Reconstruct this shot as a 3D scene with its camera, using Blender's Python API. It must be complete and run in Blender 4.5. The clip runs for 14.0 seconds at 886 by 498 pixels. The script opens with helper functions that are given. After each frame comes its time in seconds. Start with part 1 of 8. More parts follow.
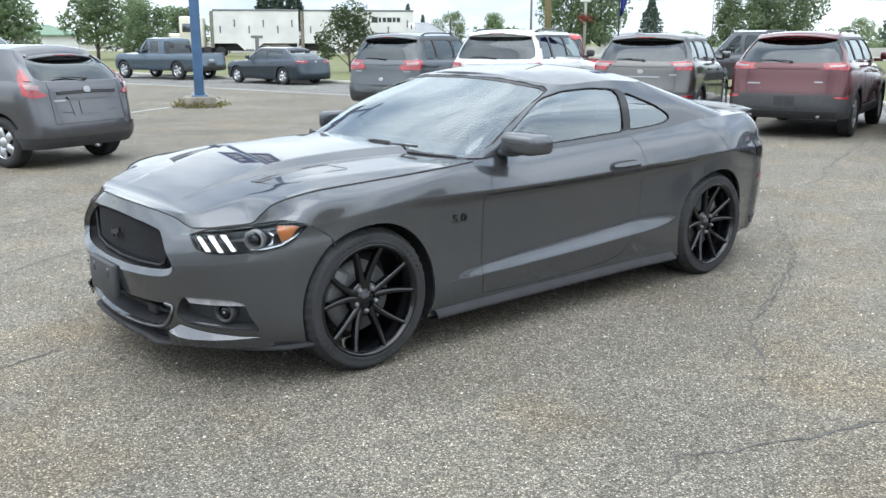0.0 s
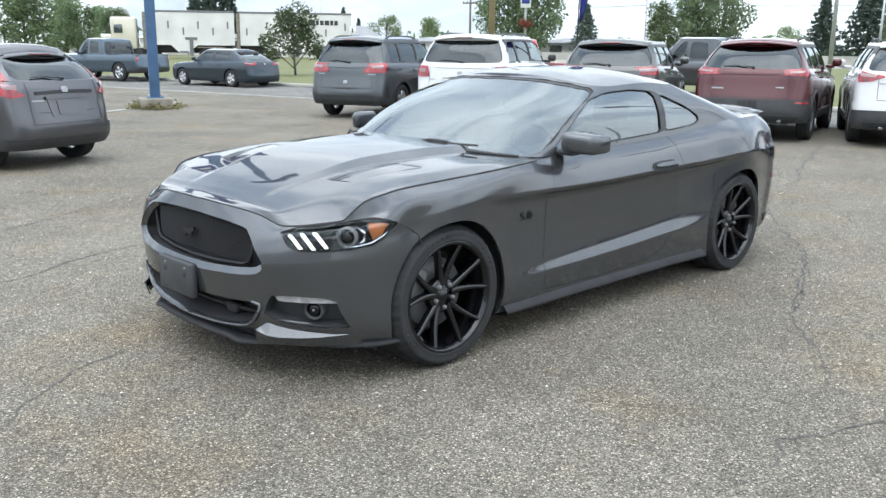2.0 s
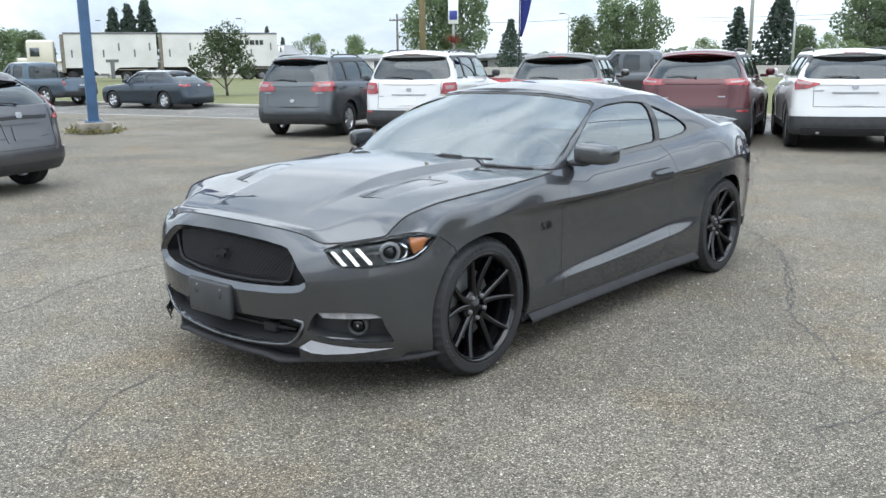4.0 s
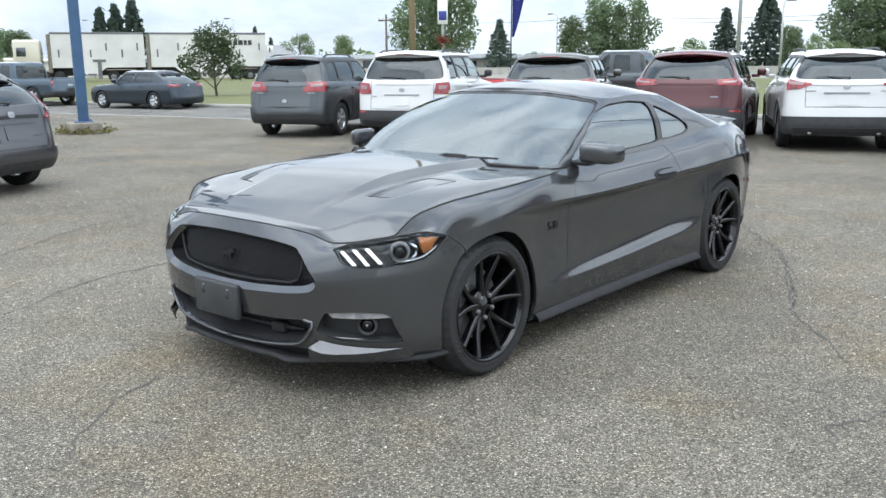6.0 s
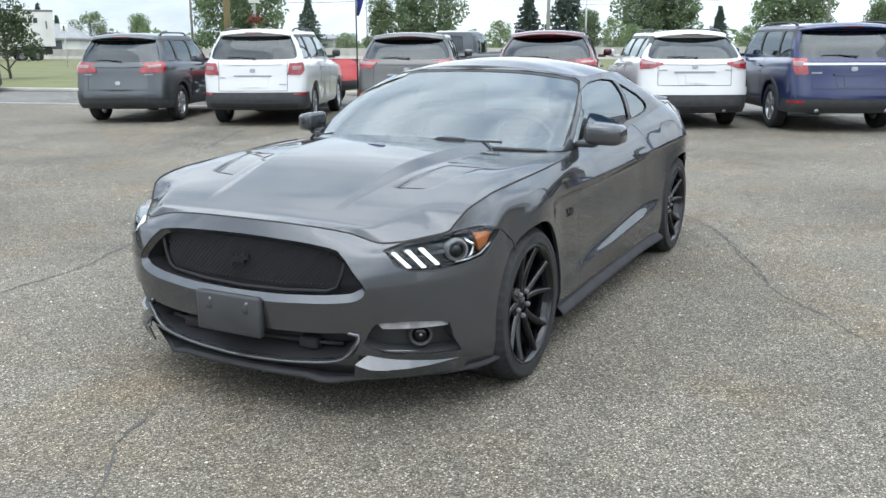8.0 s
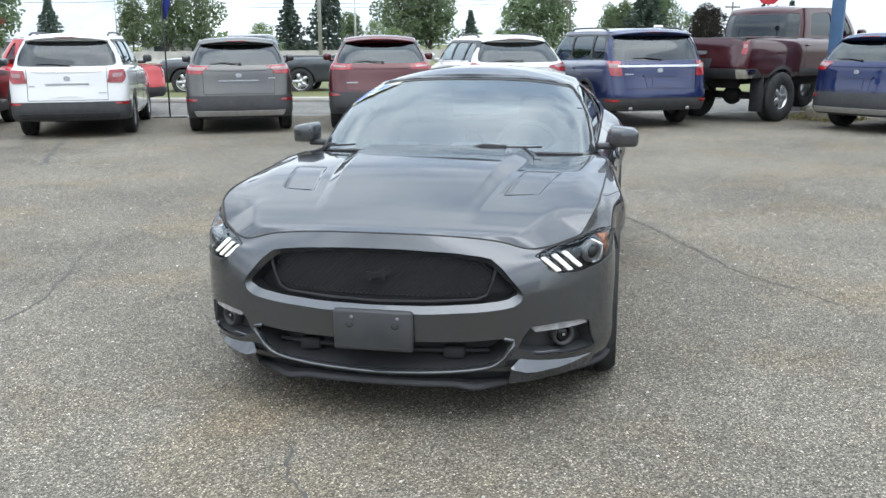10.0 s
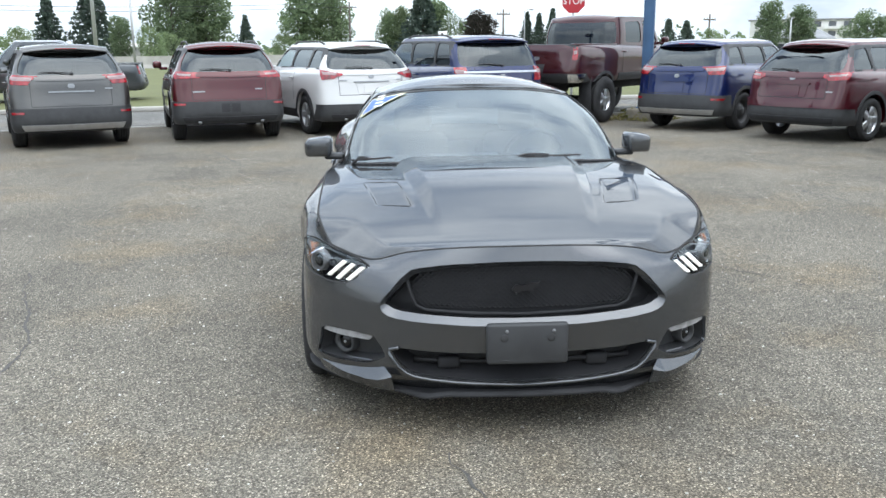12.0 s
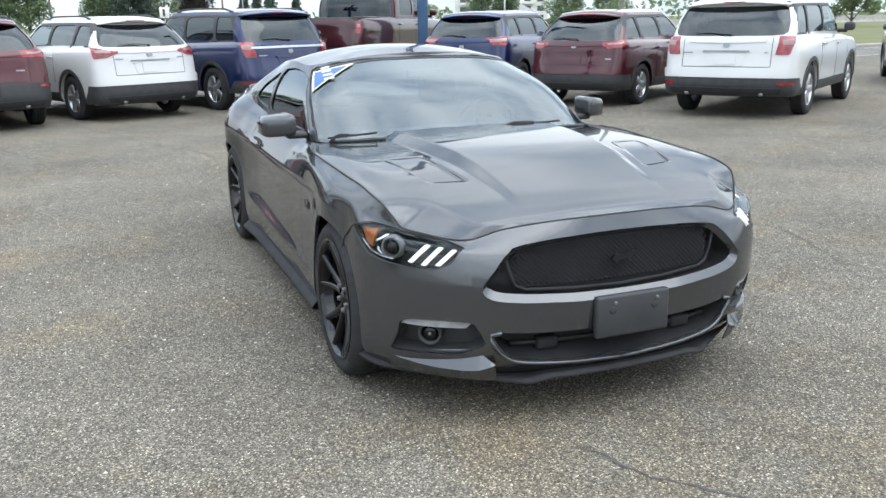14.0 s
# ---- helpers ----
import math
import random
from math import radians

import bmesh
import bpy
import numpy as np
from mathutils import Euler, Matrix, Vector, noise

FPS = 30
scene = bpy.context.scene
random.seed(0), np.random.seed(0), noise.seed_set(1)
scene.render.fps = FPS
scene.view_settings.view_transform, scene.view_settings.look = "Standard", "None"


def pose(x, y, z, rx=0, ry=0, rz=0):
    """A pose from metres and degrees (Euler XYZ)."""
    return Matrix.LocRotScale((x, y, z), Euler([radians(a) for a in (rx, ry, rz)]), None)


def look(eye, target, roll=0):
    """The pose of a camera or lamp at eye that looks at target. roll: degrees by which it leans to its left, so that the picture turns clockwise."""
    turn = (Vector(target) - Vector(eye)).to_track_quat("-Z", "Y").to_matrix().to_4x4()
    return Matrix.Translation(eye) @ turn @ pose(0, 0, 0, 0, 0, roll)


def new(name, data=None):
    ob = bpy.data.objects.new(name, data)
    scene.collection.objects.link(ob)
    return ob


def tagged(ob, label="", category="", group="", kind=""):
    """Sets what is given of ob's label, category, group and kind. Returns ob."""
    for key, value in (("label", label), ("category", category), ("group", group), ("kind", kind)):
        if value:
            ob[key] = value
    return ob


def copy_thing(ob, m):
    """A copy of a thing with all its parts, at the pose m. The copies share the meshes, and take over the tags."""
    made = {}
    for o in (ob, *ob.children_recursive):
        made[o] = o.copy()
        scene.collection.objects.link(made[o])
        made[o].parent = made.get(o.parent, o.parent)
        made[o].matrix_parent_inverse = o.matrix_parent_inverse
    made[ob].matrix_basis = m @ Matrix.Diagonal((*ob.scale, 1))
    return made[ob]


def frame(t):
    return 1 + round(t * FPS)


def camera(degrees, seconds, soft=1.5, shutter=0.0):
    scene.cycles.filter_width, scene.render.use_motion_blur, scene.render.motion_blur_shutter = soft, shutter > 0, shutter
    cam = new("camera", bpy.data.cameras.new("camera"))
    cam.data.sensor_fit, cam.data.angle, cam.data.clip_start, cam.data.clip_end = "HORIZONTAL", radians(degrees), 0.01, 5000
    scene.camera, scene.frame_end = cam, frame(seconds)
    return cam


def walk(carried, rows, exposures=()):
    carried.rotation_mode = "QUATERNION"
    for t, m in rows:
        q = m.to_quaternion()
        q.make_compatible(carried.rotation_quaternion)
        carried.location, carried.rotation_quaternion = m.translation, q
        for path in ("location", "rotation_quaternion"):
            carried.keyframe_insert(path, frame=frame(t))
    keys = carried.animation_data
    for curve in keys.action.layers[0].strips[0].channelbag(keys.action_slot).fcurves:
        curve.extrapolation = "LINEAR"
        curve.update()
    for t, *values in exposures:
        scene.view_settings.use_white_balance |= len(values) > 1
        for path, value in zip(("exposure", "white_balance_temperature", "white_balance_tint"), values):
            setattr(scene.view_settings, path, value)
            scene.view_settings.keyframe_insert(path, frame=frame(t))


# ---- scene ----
cam = camera(54.0, 14.0)
PATH = [
    (0, (0.121, 0.205, 1.504), (0.05, 2.15, 1.04), -0.0),
    (0.5, (0.056, 0.184, 1.499), (-0.012, 2.128, 1.034), 0.1),
    (1, (-0.141, 0.107, 1.496), (-0.161, 2.054, 1.037), 0.4),
    (1.5, (-0.339, 0.068, 1.491), (-0.319, 2.013, 1.029), 0.5),
    (2, (-0.556, 0.132, 1.484), (-0.473, 2.078, 1.03), 0.6),
    (2.5, (-0.816, 0.11, 1.485), (-0.667, 2.055, 1.047), 0.3),
    (2.7, (-0.931, 0.092, 1.49), (-0.737, 2.037, 1.063), -0.2),
    (5, (-1.063, 0.086, 1.486), (-0.814, 2.026, 1.068), -0.6),
    (5.5, (-1.083, 0.088, 1.491), (-0.83, 2.027, 1.072), -0.6),
    (6, (-1.136, 0.109, 1.482), (-0.865, 2.046, 1.064), -0.5),
    (6.5, (-1.252, 0.281, 1.478), (-0.957, 2.212, 1.046), -0.3),
    (7, (-1.437, 0.444, 1.479), (-1.059, 2.36, 1.045), -0.3),
    (7.5, (-1.754, 0.567, 1.475), (-1.213, 2.442, 1.04), 0.1),
    (8, (-2.011, 0.761, 1.457), (-1.322, 2.581, 0.996), -0.3),
    (8.5, (-2.325, 0.956, 1.476), (-1.546, 2.738, 1.011), -0.8),
    (9, (-2.732, 1.087, 1.486), (-1.796, 2.798, 1.042), -0.2),
    (9.2, (-2.86, 1.153, 1.477), (-1.872, 2.834, 1.034), 0.0),
    (11.3, (-4.069, 1.921, 1.564), (-2.654, 3.255, 1.095), -0.5),
    (11.5, (-4.163, 2.048, 1.545), (-2.711, 3.344, 1.085), -0.1),
    (12, (-4.364, 2.399, 1.548), (-2.838, 3.609, 1.096), -0.5),
    (12.5, (-4.448, 2.742, 1.535), (-2.822, 3.816, 1.083), -0.2),
    (13, (-4.619, 3.08, 1.519), (-2.909, 4.01, 1.058), 0.2),
    (13.5, (-4.78, 3.419, 1.518), (-3.015, 4.228, 1.036), -0.2),
    (14, (-4.814, 3.737, 1.507), (-2.999, 4.403, 0.997), -1.1),
]
walk(cam, [(t, look(eye, target, roll)) for t, eye, target, roll in PATH], [(0, 0.22), (2.5, 0.14), (5, 0.0), (9, 0.09), (14, 0.07)])

# ---------------------------------------------------------------- world and light
world = bpy.data.worlds.new("overcast")
scene.world = world
world.use_nodes = True
wn, wl = world.node_tree.nodes, world.node_tree.links
wn.clear()
sky = wn.new("ShaderNodeTexSky")
sky.sky_type, sky.sun_disc = "NISHITA", False
sky.sun_elevation, sky.sun_rotation = radians(52), radians(200)
coord = wn.new("ShaderNodeTexCoord")
squash = wn.new("ShaderNodeMapping")
squash.inputs["Scale"].default_value = (1.0, 1.0, 1.9)
cloud = wn.new("ShaderNodeTexNoise")
cloud.inputs["Scale"].default_value, cloud.inputs["Detail"].default_value, cloud.inputs["Roughness"].default_value = 2.2, 6, 0.55
cloud.inputs["Distortion"].default_value = 0.15
ramp = wn.new("ShaderNodeValToRGB")
ramp.color_ramp.elements[0].position, ramp.color_ramp.elements[0].color = 0.36, (4.4, 5.4, 6.8, 1)
ramp.color_ramp.elements[1].position, ramp.color_ramp.elements[1].color = 0.62, (11.1, 12.0, 12.7, 1)
mid = ramp.color_ramp.elements.new(0.48)
mid.color = (7.75, 8.7, 9.7, 1)
mixsky = wn.new("ShaderNodeMix")
mixsky.data_type = "RGBA"
mixsky.inputs["Factor"].default_value = 0.85
back = wn.new("ShaderNodeBackground")
back.inputs["Strength"].default_value = 0.114
outw = wn.new("ShaderNodeOutputWorld")
wl.new(coord.outputs["Generated"], squash.inputs["Vector"])
wl.new(squash.outputs["Vector"], cloud.inputs["Vector"])
wl.new(cloud.outputs["Fac"], ramp.inputs["Fac"])
wl.new(sky.outputs["Color"], mixsky.inputs["A"])
wl.new(ramp.outputs["Color"], mixsky.inputs["B"])
sepz = wn.new("ShaderNodeSeparateXYZ")
wl.new(coord.outputs["Generated"], sepz.inputs["Vector"])
rise = wn.new("ShaderNodeMapRange")  # an overcast sky is brighter overhead
rise.inputs["From Min"].default_value, rise.inputs["From Max"].default_value = 0.0, 0.9
rise.inputs["To Min"].default_value, rise.inputs["To Max"].default_value = 1.2, 2.9
wl.new(sepz.outputs["Z"], rise.inputs["Value"])
lift_sky = wn.new("ShaderNodeVectorMath")
lift_sky.operation = "SCALE"
wl.new(mixsky.outputs["Result"], lift_sky.inputs[0])
wl.new(rise.outputs["Result"], lift_sky.inputs["Scale"])
wl.new(lift_sky.outputs["Vector"], back.inputs["Color"])
wl.new(back.outputs["Background"], outw.inputs["Surface"])

sun = new("sun", bpy.data.lights.new("sun", "SUN"))
sun.data.energy, sun.data.angle, sun.data.color = 1.1, radians(55), (1.0, 0.98, 0.95)
sun.matrix_world = look((0, 0, 30), (3, 13, 0))

# ---------------------------------------------------------------- materials
MATS = {}


def node_material(name):
    m = bpy.data.materials.new(name)
    m.use_nodes = True
    nt = m.node_tree
    return m, nt.nodes, nt.links, nt.nodes["Principled BSDF"]


def rgba(c):
    return (c[0], c[1], c[2], 1.0)


def varied(name, color, rough=0.5, metal=0.0, scale=6.0, amount=0.15, grain=60.0, bump=0.0, coat=0.0, spec=0.5, fine=0.5, transmission=0.0, emit=0.0):
    """A plain surface with variation at two scales, in metres of the object."""
    if name in MATS:
        return MATS[name]
    m, n, l, b = node_material(name)
    tc = n.new("ShaderNodeTexCoord")
    big, small = n.new("ShaderNodeTexNoise"), n.new("ShaderNodeTexNoise")
    big.inputs["Scale"].default_value, big.inputs["Detail"].default_value = scale, 4
    small.inputs["Scale"].default_value, small.inputs["Detail"].default_value = grain, 3
    l.new(tc.outputs["Object"], big.inputs["Vector"])
    l.new(tc.outputs["Object"], small.inputs["Vector"])
    add = n.new("ShaderNodeMix")
    add.inputs["Factor"].default_value = fine * 0.5
    l.new(big.outputs["Fac"], add.inputs["A"])
    l.new(small.outputs["Fac"], add.inputs["B"])
    cr = n.new("ShaderNodeValToRGB")
    cr.color_ramp.elements[0].position, cr.color_ramp.elements[1].position = 0.3, 0.7
    cr.color_ramp.elements[0].color = rgba([max(0, c * (1 - amount)) for c in color])
    cr.color_ramp.elements[1].color = rgba([min(1, c * (1 + amount)) for c in color])
    l.new(add.outputs["Result"], cr.inputs["Fac"])
    l.new(cr.outputs["Color"], b.inputs["Base Color"])
    b.inputs["Roughness"].default_value, b.inputs["Metallic"].default_value = rough, metal
    b.inputs["Coat IOR"].default_value = 1.55
    b.inputs["Coat Weight"].default_value, b.inputs["Coat Roughness"].default_value = coat, 0.015
    b.inputs["Specular IOR Level"].default_value = spec
    b.inputs["Transmission Weight"].default_value = transmission
    if bump:
        bp = n.new("ShaderNodeBump")
        bp.inputs["Strength"].default_value, bp.inputs["Distance"].default_value = bump, 0.01
        l.new(small.outputs["Fac"], bp.inputs["Height"])
        l.new(bp.outputs["Normal"], b.inputs["Normal"])
    if emit:
        b.inputs["Emission Color"].default_value, b.inputs["Emission Strength"].default_value = rgba(color), emit
    MATS[name] = m
    return m


def paint(name, color, metal=0.0, rough=0.3, coat=1.0):
    return varied(name, color, rough=rough, metal=metal, scale=1.3, amount=0.05, grain=900.0, coat=coat, fine=0.8, spec=0.2)


def metallic_paint(name, color, rough):
    """Metal flakes under a smooth clear coat."""
    m, n, l, b = node_material(name)
    tc, flake, dirt, cr = n.new("ShaderNodeTexCoord"), n.new("ShaderNodeTexVoronoi"), n.new("ShaderNodeTexNoise"), n.new("ShaderNodeValToRGB")
    flake.inputs["Scale"].default_value = 1400.0
    dirt.inputs["Scale"].default_value, dirt.inputs["Detail"].default_value = 2.2, 6
    l.new(tc.outputs["Object"], flake.inputs["Vector"])
    l.new(tc.outputs["Object"], dirt.inputs["Vector"])
    sep = n.new("ShaderNodeSeparateColor")
    l.new(flake.outputs["Color"], sep.inputs["Color"])
    cr.color_ramp.elements[0].color, cr.color_ramp.elements[1].color = rgba([c * .8 for c in color]), rgba([c * 1.2 for c in color])
    l.new(sep.outputs["Red"], cr.inputs["Fac"])
    l.new(cr.outputs["Color"], b.inputs["Base Color"])
    film = n.new("ShaderNodeMapRange")  # a thin film of dust dulls the coat here and there
    film.inputs["From Min"].default_value, film.inputs["From Max"].default_value = 0.4, 0.75
    film.inputs["To Min"].default_value, film.inputs["To Max"].default_value = 0.012, 0.05
    l.new(dirt.outputs["Fac"], film.inputs["Value"])
    l.new(film.outputs["Result"], b.inputs["Coat Roughness"])
    b.inputs["Metallic"].default_value, b.inputs["Roughness"].default_value = 0.75, rough
    b.inputs["Specular IOR Level"].default_value = 0.2
    b.inputs["Specular Tint"].default_value = (0.25, 0.25, 0.26, 1)
    b.inputs["Coat Weight"].default_value, b.inputs["Coat IOR"].default_value = 1.0, 1.43
    return m


def tinted_glass(name, tint, gloss=1.0, ior=1.6):
    if name in MATS:
        return MATS[name]
    m, n, l, b = node_material(name)
    n.remove(b)
    clear, shine, mix, fres = n.new("ShaderNodeBsdfTransparent"), n.new("ShaderNodeBsdfGlossy"), n.new("ShaderNodeMixShader"), n.new("ShaderNodeFresnel")
    clear.inputs["Color"].default_value = rgba(tint)
    shine.inputs["Roughness"].default_value = 0.015
    shine.inputs["Color"].default_value = (gloss * 0.9, gloss * 0.97, gloss, 1)
    fres.inputs["IOR"].default_value = ior
    l.new(fres.outputs["Fac"], mix.inputs["Fac"])
    l.new(clear.outputs["BSDF"], mix.inputs[1])
    l.new(shine.outputs["BSDF"], mix.inputs[2])
    l.new(mix.outputs["Shader"], n["Material Output"].inputs["Surface"])
    MATS[name] = m
    return m


def asphalt(name, dark, light, chips=150.0, tone=1.0):
    m, n, l, b = node_material(name)
    tc = n.new("ShaderNodeTexCoord")
    vor = n.new("ShaderNodeTexVoronoi")
    vor.inputs["Scale"].default_value = chips
    vor2 = n.new("ShaderNodeTexVoronoi")
    vor2.inputs["Scale"].default_value = chips * 0.42
    blot, wear = n.new("ShaderNodeTexNoise"), n.new("ShaderNodeTexNoise")
    blot.inputs["Scale"].default_value, blot.inputs["Detail"].default_value, blot.inputs["Roughness"].default_value = 0.55, 9, 0.62
    wear.inputs["Scale"].default_value, wear.inputs["Detail"].default_value = 9.0, 5
    for t in (vor, vor2, blot, wear):
        l.new(tc.outputs["Object"], t.inputs["Vector"])
    sep = n.new("ShaderNodeSeparateColor")
    l.new(vor.outputs["Color"], sep.inputs["Color"])
    sep2 = n.new("ShaderNodeSeparateColor")
    l.new(vor2.outputs["Color"], sep2.inputs["Color"])
    chip = n.new("ShaderNodeValToRGB")
    e = chip.color_ramp.elements
    e[0].position, e[0].color = 0.0, rgba([c * 0.5 for c in dark])
    e[1].position, e[1].color = 1.0, rgba([c * 1.55 for c in light])
    for p, c in ((0.3, dark), (0.78, [a * 0.45 + d * 0.55 for a, d in zip(light, dark)]), (0.93, light)):
        k = chip.color_ramp.elements.new(p)
        k.color = rgba(c)
    l.new(sep.outputs["Red"], chip.inputs["Fac"])
    big = n.new("ShaderNodeValToRGB")
    big.color_ramp.elements[0].position, big.color_ramp.elements[0].color = 0.28, rgba([0.66 * tone, 0.65 * tone, 0.63 * tone])
    big.color_ramp.elements[1].position, big.color_ramp.elements[1].color = 0.72, rgba([1.22 * tone, 1.2 * tone, 1.15 * tone])
    l.new(blot.outputs["Fac"], big.inputs["Fac"])
    worn = n.new("ShaderNodeValToRGB")
    worn.color_ramp.elements[0].position, worn.color_ramp.elements[0].color = 0.25, rgba([0.86] * 3)
    worn.color_ramp.elements[1].position, worn.color_ramp.elements[1].color = 0.75, rgba([1.12] * 3)
    l.new(wear.outputs["Fac"], worn.inputs["Fac"])
    m1, m2 = n.new("ShaderNodeMix"), n.new("ShaderNodeMix")
    for mm in (m1, m2):
        mm.data_type, mm.blend_type = "RGBA", "MULTIPLY"
        mm.inputs["Factor"].default_value = 1.0
    gap = n.new("ShaderNodeMapRange")  # dark binder between the stones
    gap.inputs["From Min"].default_value, gap.inputs["From Max"].default_value = 0.30, 0.62
    gap.inputs["To Min"].default_value, gap.inputs["To Max"].default_value = 1.2, 0.58
    l.new(vor.outputs["Distance"], gap.inputs["Value"])
    stone = n.new("ShaderNodeVectorMath")
    stone.operation = "SCALE"
    l.new(chip.outputs["Color"], stone.inputs[0])
    l.new(gap.outputs["Result"], stone.inputs["Scale"])
    l.new(stone.outputs["Vector"], m1.inputs["A"])
    l.new(big.outputs["Color"], m1.inputs["B"])
    l.new(m1.outputs["Result"], m2.inputs["A"])
    l.new(worn.outputs["Color"], m2.inputs["B"])
    dust, tan = n.new("ShaderNodeTexNoise"), n.new("ShaderNodeValToRGB")
    dust.inputs["Scale"].default_value, dust.inputs["Detail"].default_value, dust.inputs["Roughness"].default_value = 0.8, 6, 0.6
    l.new(tc.outputs["Object"], dust.inputs["Vector"])
    tan.color_ramp.elements[0].position, tan.color_ramp.elements[0].color = 0.5, (0, 0, 0, 1)
    tan.color_ramp.elements[1].position, tan.color_ramp.elements[1].color = 0.70, (0.85, 0.85, 0.85, 1)
    l.new(dust.outputs["Fac"], tan.inputs["Fac"])
    m3 = n.new("ShaderNodeMix")
    m3.data_type, m3.blend_type = "RGBA", "MULTIPLY"
    m3.inputs["B"].default_value = (1.11, 0.98, 0.80, 1)
    l.new(tan.outputs["Color"], m3.inputs["Factor"])
    l.new(m2.outputs["Result"], m3.inputs["A"])
    l.new(m3.outputs["Result"], b.inputs["Base Color"])
    b.inputs["Roughness"].default_value = 0.88
    b.inputs["Specular IOR Level"].default_value = 0.3
    bp = n.new("ShaderNodeBump")
    bp.inputs["Strength"].default_value, bp.inputs["Distance"].default_value = 0.7, 0.006
    addh = n.new("ShaderNodeMath")
    addh.operation = "ADD"
    l.new(vor.outputs["Distance"], addh.inputs[0])
    l.new(sep2.outputs["Red"], addh.inputs[1])
    l.new(addh.outputs["Value"], bp.inputs["Height"])
    l.new(bp.outputs["Normal"], b.inputs["Normal"])
    return m


def leafy(name, dark, light):
    m, n, l, b = node_material(name)
    geo, ob = n.new("ShaderNodeNewGeometry"), n.new("ShaderNodeObjectInfo")
    cr = n.new("ShaderNodeValToRGB")
    cr.color_ramp.elements[0].color, cr.color_ramp.elements[1].color = rgba(dark), rgba(light)
    l.new(geo.outputs["Random Per Island"], cr.inputs["Fac"])
    hsv = n.new("ShaderNodeHueSaturation")
    ms = n.new("ShaderNodeMapRange")
    ms.inputs["To Min"].default_value, ms.inputs["To Max"].default_value = 0.8, 1.2
    l.new(ob.outputs["Random"], ms.inputs["Value"])
    l.new(ms.outputs["Result"], hsv.inputs["Value"])
    l.new(cr.outputs["Color"], hsv.inputs["Color"])
    l.new(hsv.outputs["Color"], b.inputs["Base Color"])
    b.inputs["Roughness"].default_value = 0.75
    b.inputs["Specular IOR Level"].default_value = 0.25
    thin, mixl = n.new("ShaderNodeBsdfTranslucent"), n.new("ShaderNodeMixShader")
    mixl.inputs["Fac"].default_value = 0.5
    l.new(hsv.outputs["Color"], thin.inputs["Color"])
    l.new(b.outputs["BSDF"], mixl.inputs[1])
    l.new(thin.outputs["BSDF"], mixl.inputs[2])
    l.new(mixl.outputs["Shader"], n["Material Output"].inputs["Surface"])
    return m


RUBBER = varied("tyre_rubber", (0.029, 0.029, 0.030), rough=0.75, spec=0.25, scale=8, amount=0.3, grain=300, bump=0.1)
BLACK = varied("black_plastic", (0.041, 0.042, 0.044), rough=0.5, spec=0.35, scale=9, amount=0.2, grain=500, bump=0.08)
GLOSSBLACK = varied("gloss_black", (0.005, 0.005, 0.006), rough=0.16, scale=4, amount=0.2, grain=200, coat=0.0, spec=0.4)
MATTBLACK = varied("matt_black_plastic", (0.034, 0.034, 0.036), rough=0.75, spec=0.2, scale=9, amount=0.2, grain=400)
GRILLEBLACK = varied("grille_black", (0.022, 0.022, 0.024), rough=0.6, spec=0.25, scale=9, amount=0.2, grain=400)
DARK = varied("underside_dark", (0.034, 0.034, 0.035), rough=0.9, scale=4, amount=0.3)
CHROME = varied("chrome", (0.75, 0.76, 0.78), rough=0.12, metal=1.0, scale=5, amount=0.06)
ALLOY = varied("alloy_wheel", (0.52, 0.53, 0.55), rough=0.32, metal=0.9, scale=9, amount=0.12)
GREYPLASTIC = varied("grey_plastic", (0.14, 0.14, 0.145), rough=0.5, scale=8, amount=0.15, grain=400)
REDLENS = varied("red_lens", (0.25, 0.006, 0.012), rough=0.16, scale=16, amount=0.75, grain=140, coat=0.8, spec=0.5)
CLEARLENS = varied("clear_lens", (0.24, 0.14, 0.14), rough=0.15, scale=20, amount=0.2, grain=90, coat=1.0)
AMBER = varied("amber_lens", (0.38, 0.12, 0.025), rough=0.15, scale=30, amount=0.3, grain=150, coat=1.0)
SEAT = varied("seat_leather", (0.03, 0.03, 0.032), rough=0.6, scale=7, amount=0.25, grain=200)
GLASS = tinted_glass("window_glass", (0.55, 0.62, 0.60))
PRIVACY = tinted_glass("privacy_glass", (0.03, 0.036, 0.04), 1.0, 1.7)
HEROGLASS = tinted_glass("door_glass", (0.62, 0.74, 0.74), 1.0, 2.5)

# ---------------------------------------------------------------- mesh tools


def part(name, bm, material, parent=None, label="", smooth=True):
    me = bpy.data.meshes.new(name)
    bm.to_mesh(me)
    bm.free()
    for mat in material if isinstance(material, (list, tuple)) else (material,):
        me.materials.append(mat)
    if smooth:
        me.shade_smooth()
    ob = new(name, me)
    if parent is not None:
        ob.parent = parent
    if label:
        ob["label"] = label
    return ob


def thing(name, m, label, category, group="", kind=""):
    e = new(name)
    e.empty_display_size = 0.2
    e.matrix_world = m
    return tagged(e, label, category, group, kind)


